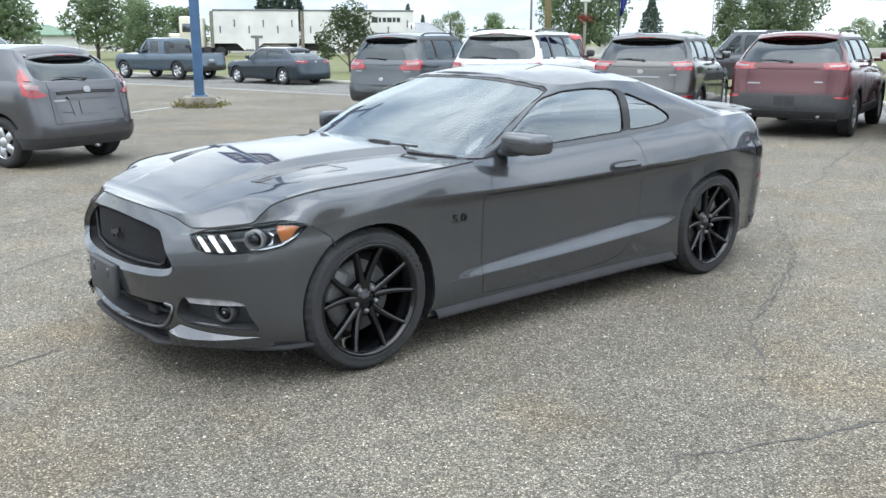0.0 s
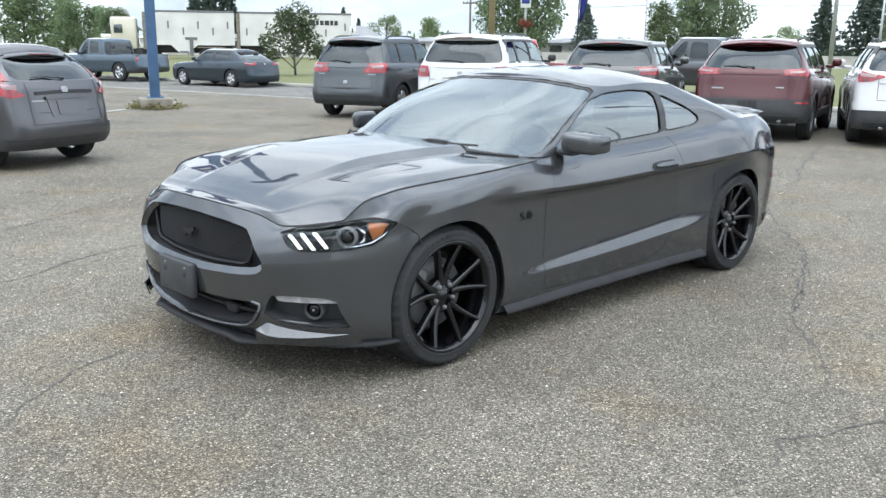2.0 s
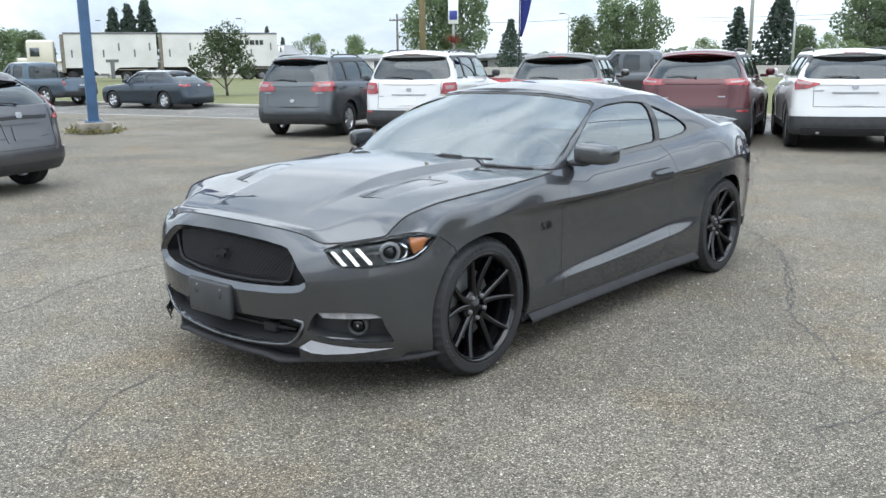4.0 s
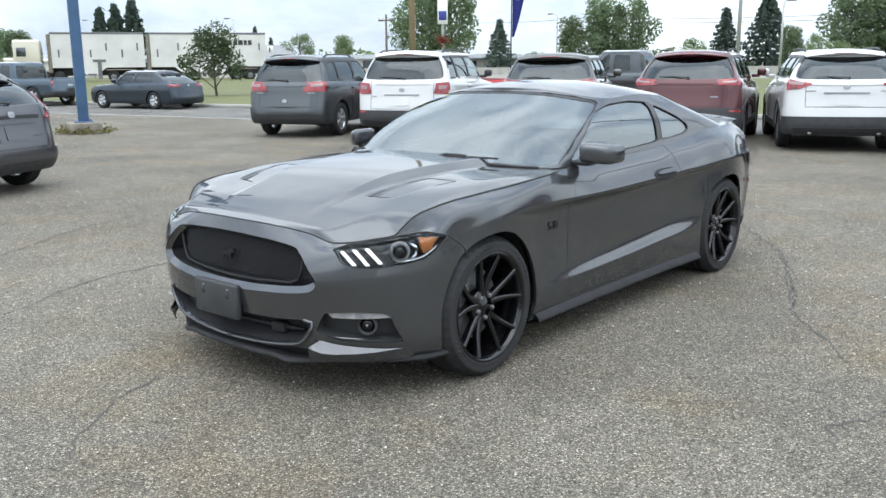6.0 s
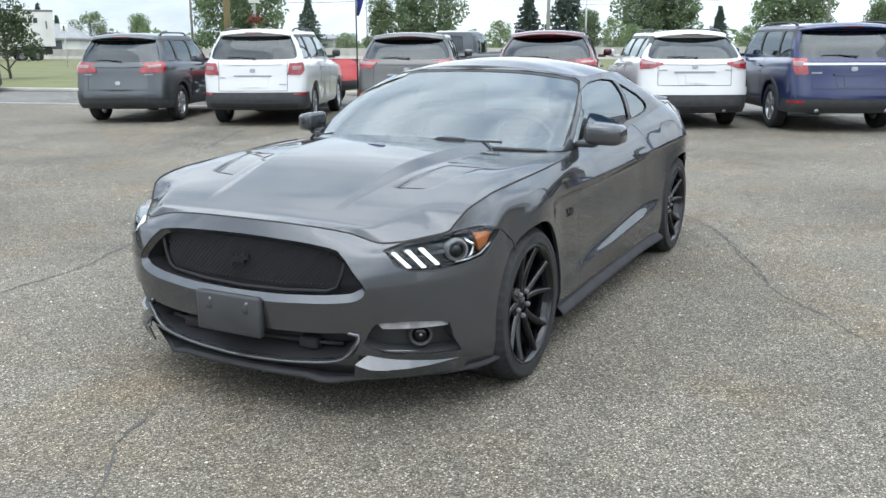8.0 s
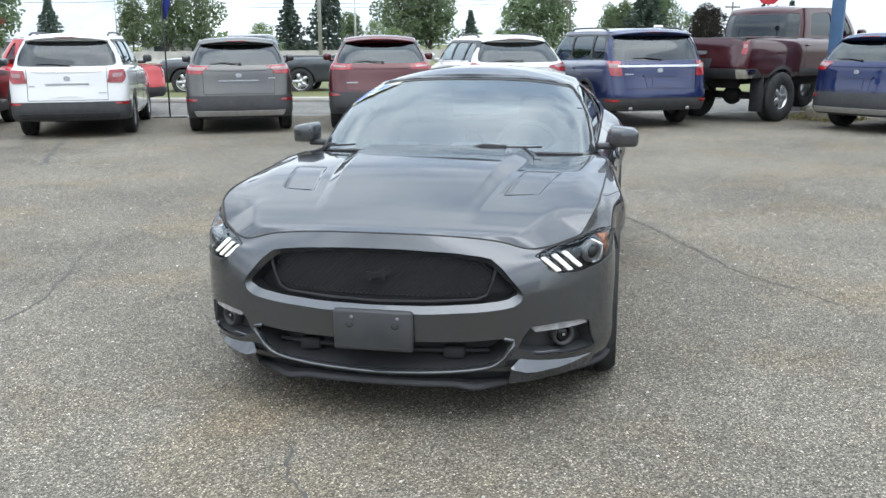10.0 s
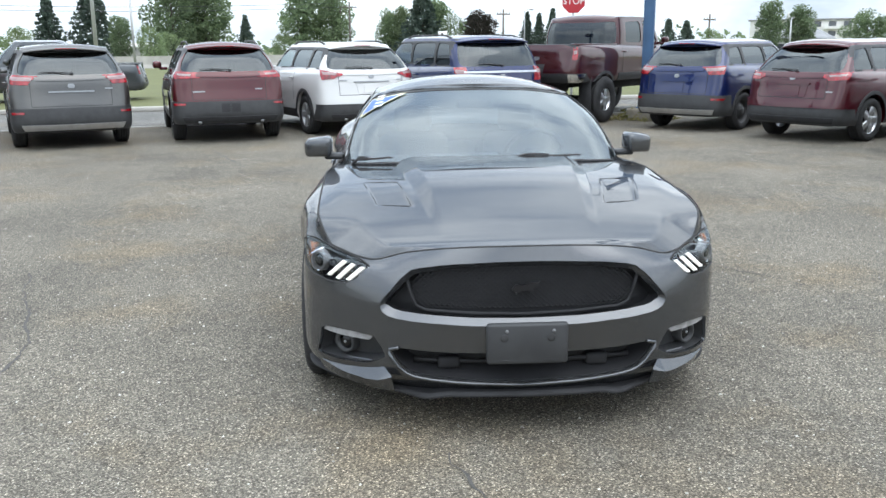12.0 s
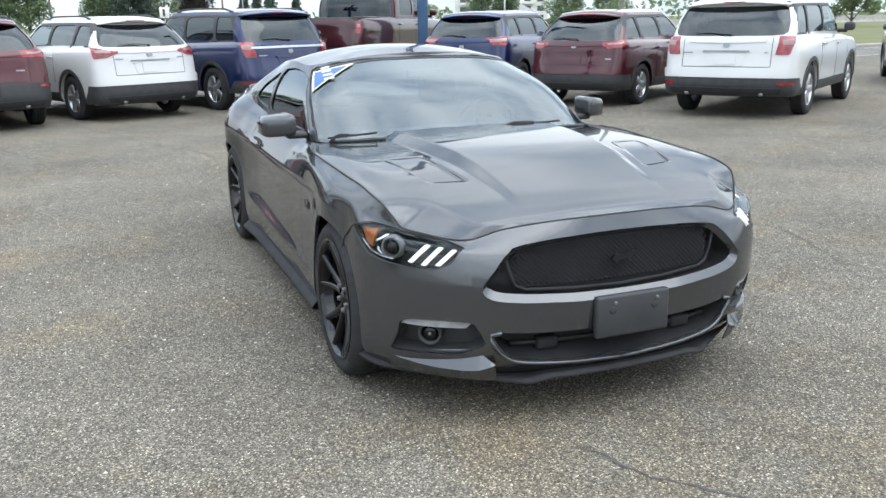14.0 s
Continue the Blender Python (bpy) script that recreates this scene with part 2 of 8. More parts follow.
def curve1(xs, ys):
    """A smooth curve through keys, with no overshoot."""
    xs, ys = np.asarray(xs, float), np.asarray(ys, float)
    if xs[0] > xs[-1]:
        xs, ys = xs[::-1], ys[::-1]
    h, d = np.diff(xs), np.diff(ys) / np.diff(xs)
    m = np.zeros_like(ys)
    m[0], m[-1] = d[0], d[-1]
    for i in range(1, len(xs) - 1):
        if d[i - 1] * d[i] > 0:
            w1, w2 = 2 * h[i] + h[i - 1], h[i] + 2 * h[i - 1]
            m[i] = (w1 + w2) / (w1 / d[i - 1] + w2 / d[i])

    def f(x):
        x = min(max(x, xs[0]), xs[-1])
        i = min(max(int(np.searchsorted(xs, x)) - 1, 0), len(xs) - 2)
        t = (x - xs[i]) / h[i]
        return float((1 + 2 * t) * (1 - t) ** 2 * ys[i] + t * (1 - t) ** 2 * h[i] * m[i] + t * t * (3 - 2 * t) * ys[i + 1] + t * t * (t - 1) * h[i] * m[i + 1])

    return f


def level(c):
    return lambda x: c


class Line:
    """One lengthwise line of a shell: half-width and height along the side, and the ends."""

    def __init__(self, y, z, x0, x1, xr, zr, xf, zf, nr=4.0, nf=2.4):
        self.y, self.z, self.x0, self.x1, self.xr, self.zr, self.xf, self.zf, self.nr, self.nf = y, z, x0, x1, xr, zr, xf, zf, nr, nf

    def at(self, q):
        if q <= 1:
            a = max(q, 0.0) * math.pi / 2
            k = 1 - math.cos(a)
            y0, z0 = self.y(self.x0), self.z(self.x0)
            c, s = max(math.cos(a), 0), max(math.sin(a), 0)
            return Vector((self.x0 + (self.xr - self.x0) * c ** (2 / self.nr), y0 * s ** (2 / self.nr), self.zr + (z0 - self.zr) * s * s))
        if q < 2:
            x = self.x0 + (self.x1 - self.x0) * (q - 1)
            return Vector((x, self.y(x), self.z(x)))
        a = min(q - 2, 1.0) * math.pi / 2
        y0, z0 = self.y(self.x1), self.z(self.x1)
        c, s = max(math.cos(a), 0), max(math.sin(a), 0)
        return Vector((self.x1 + (self.xf - self.x1) * s ** (2 / self.nf), y0 * c ** (2 / self.nf), self.zf + (z0 - self.zf) * c * c))


class Keyed:
    """A line through its own keys over q."""

    def __init__(self, qs, xs, ys, zs):
        self.f = [curve1(qs, v) for v in (xs, ys, zs)]

    def at(self, q):
        return Vector([f(q) for f in self.f])


class Shell:
    """A body surface over (q, v): q 0..3 from the tail's middle along one side to the nose's middle, v from line to line upwards."""

    def __init__(self, lines, sharp=None):
        """sharp: for a line's number, how far it is a crease at q, from 0 to 1."""
        self.lines, self.n, self.bank, self.grid, self.sharp = lines, len(lines) - 1, {}, None, sharp or {}

    def row(self, q):
        k = round(float(q), 6)
        if k not in self.bank:
            self.bank[k] = [ln.at(k) for ln in self.lines]
        return self.bank[k]

    def at(self, q, v, out=0.0):
        p = self.row(min(max(q, 0), 3))
        v = float(min(max(v, 0.0), self.n))
        i = min(int(v), self.n - 1)
        t = v - i
        a, b = p[i], p[i + 1]
        m0 = (b - (p[i - 1] if i else a)) * (0.5 if i else 1.0)
        m1 = ((p[i + 2] if i + 2 <= self.n else b) - a) * (0.5 if i + 2 <= self.n else 1.0)
        if i in self.sharp:
            m0 = m0.lerp(b - a, self.sharp[i](q))
        if i + 1 in self.sharp:
            m1 = m1.lerp(b - a, self.sharp[i + 1](q))
        seg = (b - a).length * 1.5
        m0 = m0 * min(1.0, seg / max(m0.length, 1e-9))
        m1 = m1 * min(1.0, seg / max(m1.length, 1e-9))
        r = (2 * t**3 - 3 * t * t + 1) * a + (t**3 - 2 * t * t + t) * m0 + (3 * t * t - 2 * t**3) * b + (t**3 - t * t) * m1
        if out:
            r = r + self.normal(q, v) * out
        return r

    def normal(self, q, v):
        e = 0.004
        dq = self.at(min(q + e, 3), v) - self.at(max(q - e, 0), v)
        dv = self.at(q, min(v + e, self.n)) - self.at(q, max(v - e, 0))
        nrm = dv.cross(dq) * -1
        if nrm.length < 1e-9:
            return Vector((0, 0, 1))
        nrm.normalize()
        p = self.at(q, v)
        return nrm if nrm.dot(Vector((p.x * 0.25, p.y, 0.15))) > 0 else -nrm

    def dense(self):
        if self.grid is None:
            self.qs, self.vs = np.linspace(0, 3, 241), np.linspace(0, self.n, 24 * self.n + 1)
            self.grid = np.array([[self.at(q, v) for v in self.vs] for q in self.qs])
        return self.grid

    def find(self, a, b, axes, q0=0.0, q1=3.0):
        """(q, v) where the two named axes have the values a and b."""
        g = self.dense()
        i, j = axes
        d = (g[:, :, i] - a) ** 2 + (g[:, :, j] - b) ** 2
        d[(self.qs < q0) | (self.qs > q1), :] = 1e9
        k = np.unravel_index(np.argmin(d), d.shape)
        q, v = self.qs[k[0]], self.vs[k[1]]
        for _ in range(3):
            p, e = self.at(q, v), 0.01
            dq, dv = (self.at(q + e, v) - self.at(q - e, v)) / (2 * e), (self.at(q, v + e) - self.at(q, v - e)) / (2 * e)
            jac = np.array([[dq[i], dv[i]], [dq[j], dv[j]]])
            if abs(np.linalg.det(jac)) < 1e-6:
                break
            step = np.linalg.solve(jac, [a - p[i], b - p[j]])
            if abs(step[0]) > 0.05 or abs(step[1]) > 0.4:
                break
            q, v = min(max(q + step[0], q0), q1), min(max(v + step[1], 0), self.n)
        return (q, v)

    def side(self, pts):
        return [self.find(x, z, (0, 2), 0.85, 2.3) for x, z in pts]

    def front(self, pts):
        return [self.find(y, z, (1, 2), 2.0, 3.0) for y, z in pts]

    def rear(self, pts):
        return [self.find(y, z, (1, 2), 0.0, 1.0) for y, z in pts]

    def around(self, pts):
        """From (q, z)."""
        out = []
        for q, z in pts:
            lo, hi = 0.0, float(self.n)
            for _ in range(26):
                m = (lo + hi) / 2
                lo, hi = (m, hi) if self.at(q, m).z < z else (lo, m)
            out.append((q, (lo + hi) / 2))
        return out


def finer(poly, step):
    out = []
    for (ax, ay), (bx, by) in zip(poly, poly[1:] + poly[:1]):
        n = max(1, int(math.hypot(bx - ax, by - ay) / step))
        out += [(ax + (bx - ax) * i / n, ay + (by - ay) * i / n) for i in range(n)]
    return out


def soften(poly, rounds=2, keep=0.22):
    """Round the corners of a closed outline."""
    for _ in range(rounds):
        out = []
        for (ax, ay), (bx, by) in zip(poly, poly[1:] + poly[:1]):
            out += [(ax + (bx - ax) * keep, ay + (by - ay) * keep), (bx - (bx - ax) * keep, by - (by - ay) * keep)]
        poly = out
    return poly


def circle_arc(cx, cz, r, a0, a1, n):
    return [(cx + r * math.cos(radians(a0 + (a1 - a0) * i / n)), cz + r * math.sin(radians(a0 + (a1 - a0) * i / n))) for i in range(n + 1)]


def inside(poly, x, y):
    hit = False
    for (ax, ay), (bx, by) in zip(poly, poly[1:] + poly[:1]):
        if (ay > y) != (by > y) and x < (bx - ax) * (y - ay) / (by - ay) + ax:
            hit = not hit
    return hit


def flat(qs, vs):
    bm = bmesh.new()
    grid = [[bm.verts.new((q, v, 0)) for v in vs] for q in qs]
    for a, b in zip(grid, grid[1:]):
        for i in range(len(vs) - 1):
            bm.faces.new((a[i], b[i], b[i + 1], a[i + 1]))
    return bm


def cut(bm, poly):
    """Cut the flat sheet along a closed outline."""
    for (ax, ay), (bx, by) in zip(poly, poly[1:] + poly[:1]):
        x0, x1, y0, y1 = min(ax, bx) - 1e-6, max(ax, bx) + 1e-6, min(ay, by) - 1e-6, max(ay, by) + 1e-6
        if x1 - x0 + y1 - y0 < 1e-5:
            continue
        geom = []
        for f in bm.faces:
            xs, ys = [v.co.x for v in f.verts], [v.co.y for v in f.verts]
            if max(xs) > x0 and min(xs) < x1 and max(ys) > y0 and min(ys) < y1:
                geom.append(f)
        if geom:
            es, vs = {e for f in geom for e in f.edges}, {v for f in geom for v in f.verts}
            bmesh.ops.bisect_plane(bm, geom=geom + list(es) + list(vs), plane_co=(ax, ay, 0), plane_no=(by - ay, ax - bx, 0), dist=1e-6)


def take(bm, poly, cut_first=True):
    """Remove what lies inside the outline and give it back as a sheet of its own."""
    if cut_first:
        cut(bm, poly)
    x0, x1 = min(p[0] for p in poly), max(p[0] for p in poly)
    y0, y1 = min(p[1] for p in poly), max(p[1] for p in poly)
    inner = []
    for f in bm.faces:
        c = f.calc_center_median()
        if x0 < c.x < x1 and y0 < c.y < y1 and inside(poly, c.x, c.y):
            inner.append(f)
    keep = bmesh.new()
    made = {}
    for f in inner:
        vs = []
        for v in f.verts:
            if v not in made:
                made[v] = keep.verts.new(v.co)
            vs.append(made[v])
        keep.faces.new(vs)
    bmesh.ops.delete(bm, geom=inner, context="FACES")
    return keep


def mapped(bm, f):
    for v in bm.verts:
        v.co = f(v.co.x, v.co.y)
    return bm


def outward(bm, centre):
    bm.normal_update()
    s = sum(f.normal.dot(f.calc_center_median() - Vector(centre)) * f.calc_area() for f in bm.faces)
    if s < 0:
        bmesh.ops.reverse_faces(bm, faces=bm.faces[:])
    bm.normal_update()
    return bm


def mirrored(bm, join=True):
    geo = bmesh.ops.duplicate(bm, geom=bm.verts[:] + bm.edges[:] + bm.faces[:])["geom"]
    for g in geo:
        if isinstance(g, bmesh.types.BMVert):
            g.co.y = -g.co.y
    bmesh.ops.reverse_faces(bm, faces=[g for g in geo if isinstance(g, bmesh.types.BMFace)])
    if join:
        bmesh.ops.remove_doubles(bm, verts=[v for v in bm.verts if abs(v.co.y) < 1e-3], dist=2e-3)
    return bm


def rim(bm, depth, crease=True):
    """Turn the open edges of a panel inwards, so that it has thickness."""
    bm.normal_update()
    edges = [e for e in bm.edges if e.is_boundary]
    nrm = {v: v.normal.copy() for e in edges for v in e.verts}
    made = bmesh.ops.extrude_edge_only(bm, edges=edges)["geom"]
    for g in made:
        if isinstance(g, bmesh.types.BMVert):
            src = [o for e in g.link_edges for o in e.verts if o in nrm]
            if src:
                g.co -= nrm[src[0]] * depth
    for e in edges:
        e.smooth = not crease
    return bm


def patch(shell, poly, out=0.006, depth=0.006, n=10, both=False, half=False):
    """A piece that follows the shell inside an outline of (q, v), proud by out. both: and its mirror image; half: joined at the middle."""
    qs, vs = [p[0] for p in poly], [p[1] for p in poly]
    bm = flat(np.linspace(max(min(qs), 0.0), min(max(qs), 3.0), n + 1), np.linspace(min(vs), max(vs), n + 1))
    bm2 = take(bm, poly)
    bm.free()
    mapped(bm2, lambda q, v: shell.at(q, v, out))
    c = sum((v.co for v in bm2.verts), Vector()) / max(1, len(bm2.verts))
    outward(bm2, (c.x * 0.75, c.y * 0.5, 0.5))
    if both or half:
        mirrored(bm2, half)
    return rim(bm2, depth)


def one_side(bm, sign):
    for v in bm.verts:
        v.co.y *= sign
    if sign < 0:
        bmesh.ops.reverse_faces(bm, faces=bm.faces[:])
    return bm


def smooth_step(t):
    t = min(max(t, 0.0), 1.0)
    return t * t * (3 - 2 * t)


def cap(shell, qa, qb, crown, nq=24, ny=12, v=None, lift=None, z_off=0.0, curve=2.0):
    """The top between the two upper edges of a shell."""
    bm = bmesh.new()
    v = shell.n if v is None else v
    widest = max(shell.at(qa + (qb - qa) * i / 12, v).y for i in range(13))
    rows = []
    for i in range(nq + 1):
        p = shell.at(qa + (qb - qa) * i / nq, v)
        c = crown(p.x) * smooth_step(p.y / (0.75 * widest))
        row = []
        for j in range(-ny, ny + 1):
            s = j / ny
            x, y, z = p.x, p.y * s, p.z + c * (1 - abs(s) ** curve) + z_off
            if lift:
                z += lift(x, y)
            row.append(bm.verts.new((x, y, z)))
        rows.append(row)
    for a, b in zip(rows, rows[1:]):
        for j in range(2 * ny):
            bm.faces.new((a[j], b[j], b[j + 1], a[j + 1]))
    bmesh.ops.remove_doubles(bm, verts=bm.verts[:], dist=1e-5)
    return outward(bm, (0, 0, -5))


def box(bm, x0, x1, y0, y1, z0, z1, bevel=0.0, seg=2, m=None):
    vs = [bm.verts.new((x, y, z)) for x in (x0, x1) for y in (y0, y1) for z in (z0, z1)]
    for f in ((0, 1, 3, 2), (4, 6, 7, 5), (0, 4, 5, 1), (2, 3, 7, 6), (0, 2, 6, 4), (1, 5, 7, 3)):
        bm.faces.new([vs[i] for i in f])
    es = {e for v in vs for e in v.link_edges}
    if m is not None:
        for v in vs:
            v.co = m @ v.co
    if bevel:
        bmesh.ops.bevel(bm, geom=list(es), offset=bevel, segments=seg, affect="EDGES", profile=0.5)
    return bm


def boxed(*a, **k):
    return box(bmesh.new(), *a, **k)


def lathe(profile, n=32, axis="y"):
    """Turn (radius, along) pairs about an axis."""
    bm = bmesh.new()
    rings = []
    for i in range(n):
        a = 2 * math.pi * i / n
        c, s = math.cos(a), math.sin(a)
        rings.append([bm.verts.new((r * c, h, r * s) if axis == "y" else (r * c, r * s, h)) for r, h in profile])
    for i in range(n):
        a, b = rings[i], rings[(i + 1) % n]
        for j in range(len(profile) - 1):
            bm.faces.new((a[j], a[j + 1], b[j + 1], b[j]))
    bmesh.ops.remove_doubles(bm, verts=bm.verts[:], dist=1e-5)
    bmesh.ops.recalc_face_normals(bm, faces=bm.faces[:])
    return bm


def tube(bm, pts, r, n=8):
    """A round bar through points; r may change along it."""
    pts = [Vector(p) for p in pts]
    rs = r if isinstance(r, (list, tuple)) else [r] * len(pts)
    rings = []
    for i, p in enumerate(pts):
        d = (pts[min(i + 1, len(pts) - 1)] - pts[max(i - 1, 0)]).normalized()
        u = d.orthogonal().normalized() if abs(d.z) > 0.98 or i == 0 and True else d.orthogonal().normalized()
        u = d.cross(Vector((0, 0, 1))) if abs(d.z) < 0.95 else d.cross(Vector((1, 0, 0)))
        u.normalize()
        w = d.cross(u)
        rings.append([bm.verts.new(p + (u * math.cos(2 * math.pi * k / n) + w * math.sin(2 * math.pi * k / n)) * rs[i]) for k in range(n)])
    for a, b in zip(rings, rings[1:]):
        for k in range(n):
            bm.faces.new((a[k], a[(k + 1) % n], b[(k + 1) % n], b[k]))
    bm.faces.new(rings[0][::-1])
    bm.faces.new(rings[-1])
    return bm


def ground_pose(left, right):
    """The pose of a vehicle from where its rear tyres stand; its origin lies under the rear axle."""
    l, r = Vector(left), Vector(right)
    c, d = (l + r) / 2, (r - l).normalized()
    return pose(c.x, c.y, 0, 0, 0, math.degrees(math.atan2(d.x, -d.y)))


SIGNWHITE = varied("sign_white", (0.75, 0.75, 0.74), rough=0.5, scale=3, amount=0.06)


def lettering(text, size, m, mat, parent, name="lettering", extrude=0.002):
    cu = bpy.data.curves.new(name, "FONT")
    cu.body, cu.size, cu.align_x, cu.align_y, cu.extrude = text, size, "CENTER", "CENTER", extrude
    tmp = bpy.data.objects.new("tmp", cu)
    scene.collection.objects.link(tmp)
    dg = bpy.context.evaluated_depsgraph_get()
    me = bpy.data.meshes.new_from_object(tmp.evaluated_get(dg))
    bpy.data.objects.remove(tmp)
    me.materials.clear()
    me.materials.append(mat)
    me.transform(m)
    ob = new(name, me)
    ob.parent = parent
    return ob

# ---------------------------------------------------------------- wheels
BADGE = varied("badge_metal", (0.30, 0.31, 0.32), rough=0.35, metal=0.8, scale=20, amount=0.15)


def wheel(parent, x, y, r, width, rim_r, style, rim_mat, outer, name="wheel"):
    """A wheel at (x, y) whose outer face looks along outer (+1 or -1 in y): tyre, rim, hub_cap."""
    h = width / 2
    t = lathe([(rim_r - 0.012, -h * 0.8), (rim_r + 0.012, -h * 0.93), ((r + rim_r) / 2, -h * 1.0), (r - 0.02, -h * 0.9), (r, -h * 0.68), (r, -h * 0.4), (r - 0.008, -h * 0.37), (r - 0.008, -h * 0.31), (r, -h * 0.28), (r, -0.012), (r - 0.008, -0.009), (r - 0.008, 0.009), (r, 0.012),
               (r, h * 0.28), (r - 0.008, h * 0.31), (r - 0.008, h * 0.37), (r, h * 0.4), (r, h * 0.68), (r - 0.02, h * 0.9), ((r + rim_r) / 2, h * 1.0), (rim_r + 0.012, h * 0.93), (rim_r - 0.012, h * 0.8)], 40)
    w = new(name)
    w.empty_display_size = 0.1
    w.parent = parent
    w.location = (x, y, r)
    w["label"] = "wheel with rubber tyre"
    part("tyre", t, RUBBER, w)
    b = lathe([(rim_r + 0.008, -h * 0.85), (rim_r - 0.012, -h * 0.8), (rim_r - 0.03, 0), (rim_r - 0.018, h * 0.78), (rim_r + 0.004, h * 0.86), (rim_r + 0.010, h * 0.84)], 40)
    o = outer
    spokes = {"five": 5, "ten": 10, "steel": 0}.get(style, 6)
    if o < 0:
        for v in b.verts:
            v.co.y = -v.co.y
        bmesh.ops.reverse_faces(b, faces=b.faces[:])
    f = o * h * 0.62
    for k in range(spokes):
        m = Matrix.Rotation(2 * math.pi * k / spokes, 4, "Y")
        sw = 0.05 if spokes < 7 else 0.028
        box(b, 0.05, rim_r - 0.012, f - 0.018, f + 0.018, -sw, sw, 0.009, 1, m)
    if style == "steel":
        d = lathe([(0.0, f), (0.1, f), (0.12, f - o * 0.02), (rim_r - 0.06, f - o * 0.05), (rim_r - 0.02, f - o * 0.01)], 30)
        me = bpy.data.meshes.new("tmp")
        d.to_mesh(me)
        d.free()
        b.from_mesh(me)
        bpy.data.meshes.remove(me)
    part("rim", b, rim_mat, w)
    part("hub_cap", lathe([(0.0, f + o * 0.028), (0.05, f + o * 0.026), (0.075, f + o * 0.012), (0.08, f - o * 0.02)], 20), rim_mat, w)
    part("brake_disc", lathe([(0.04, f - o * 0.09), (rim_r * 0.72, f - o * 0.09), (rim_r * 0.72, f - o * 0.11)], 24), ALLOY if style != "steel" else DARK, w)
    return w


# ---------------------------------------------------------------- parked vehicles


def seats(root, xs, half, z):
    for x in xs:
        for s in (-1, 1):
            bm = boxed(x - 0.1, x + 0.42, s * half - 0.24, s * half + 0.24, z, z + 0.2, 0.06, 2)
            box(bm, -0.09, 0.09, s * half - 0.23, s * half + 0.23, 0, 0.6, 0.06, 2, Matrix.Translation((x - 0.12, 0, z + 0.12)) @ Matrix.Rotation(radians(-14), 4, "Y"))
            box(bm, -0.05, 0.05, s * half - 0.12, s * half + 0.12, 0.0, 0.17, 0.04, 2, Matrix.Translation((x - 0.29, 0, z + 0.72)))
            part("seat", bm, SEAT, root)


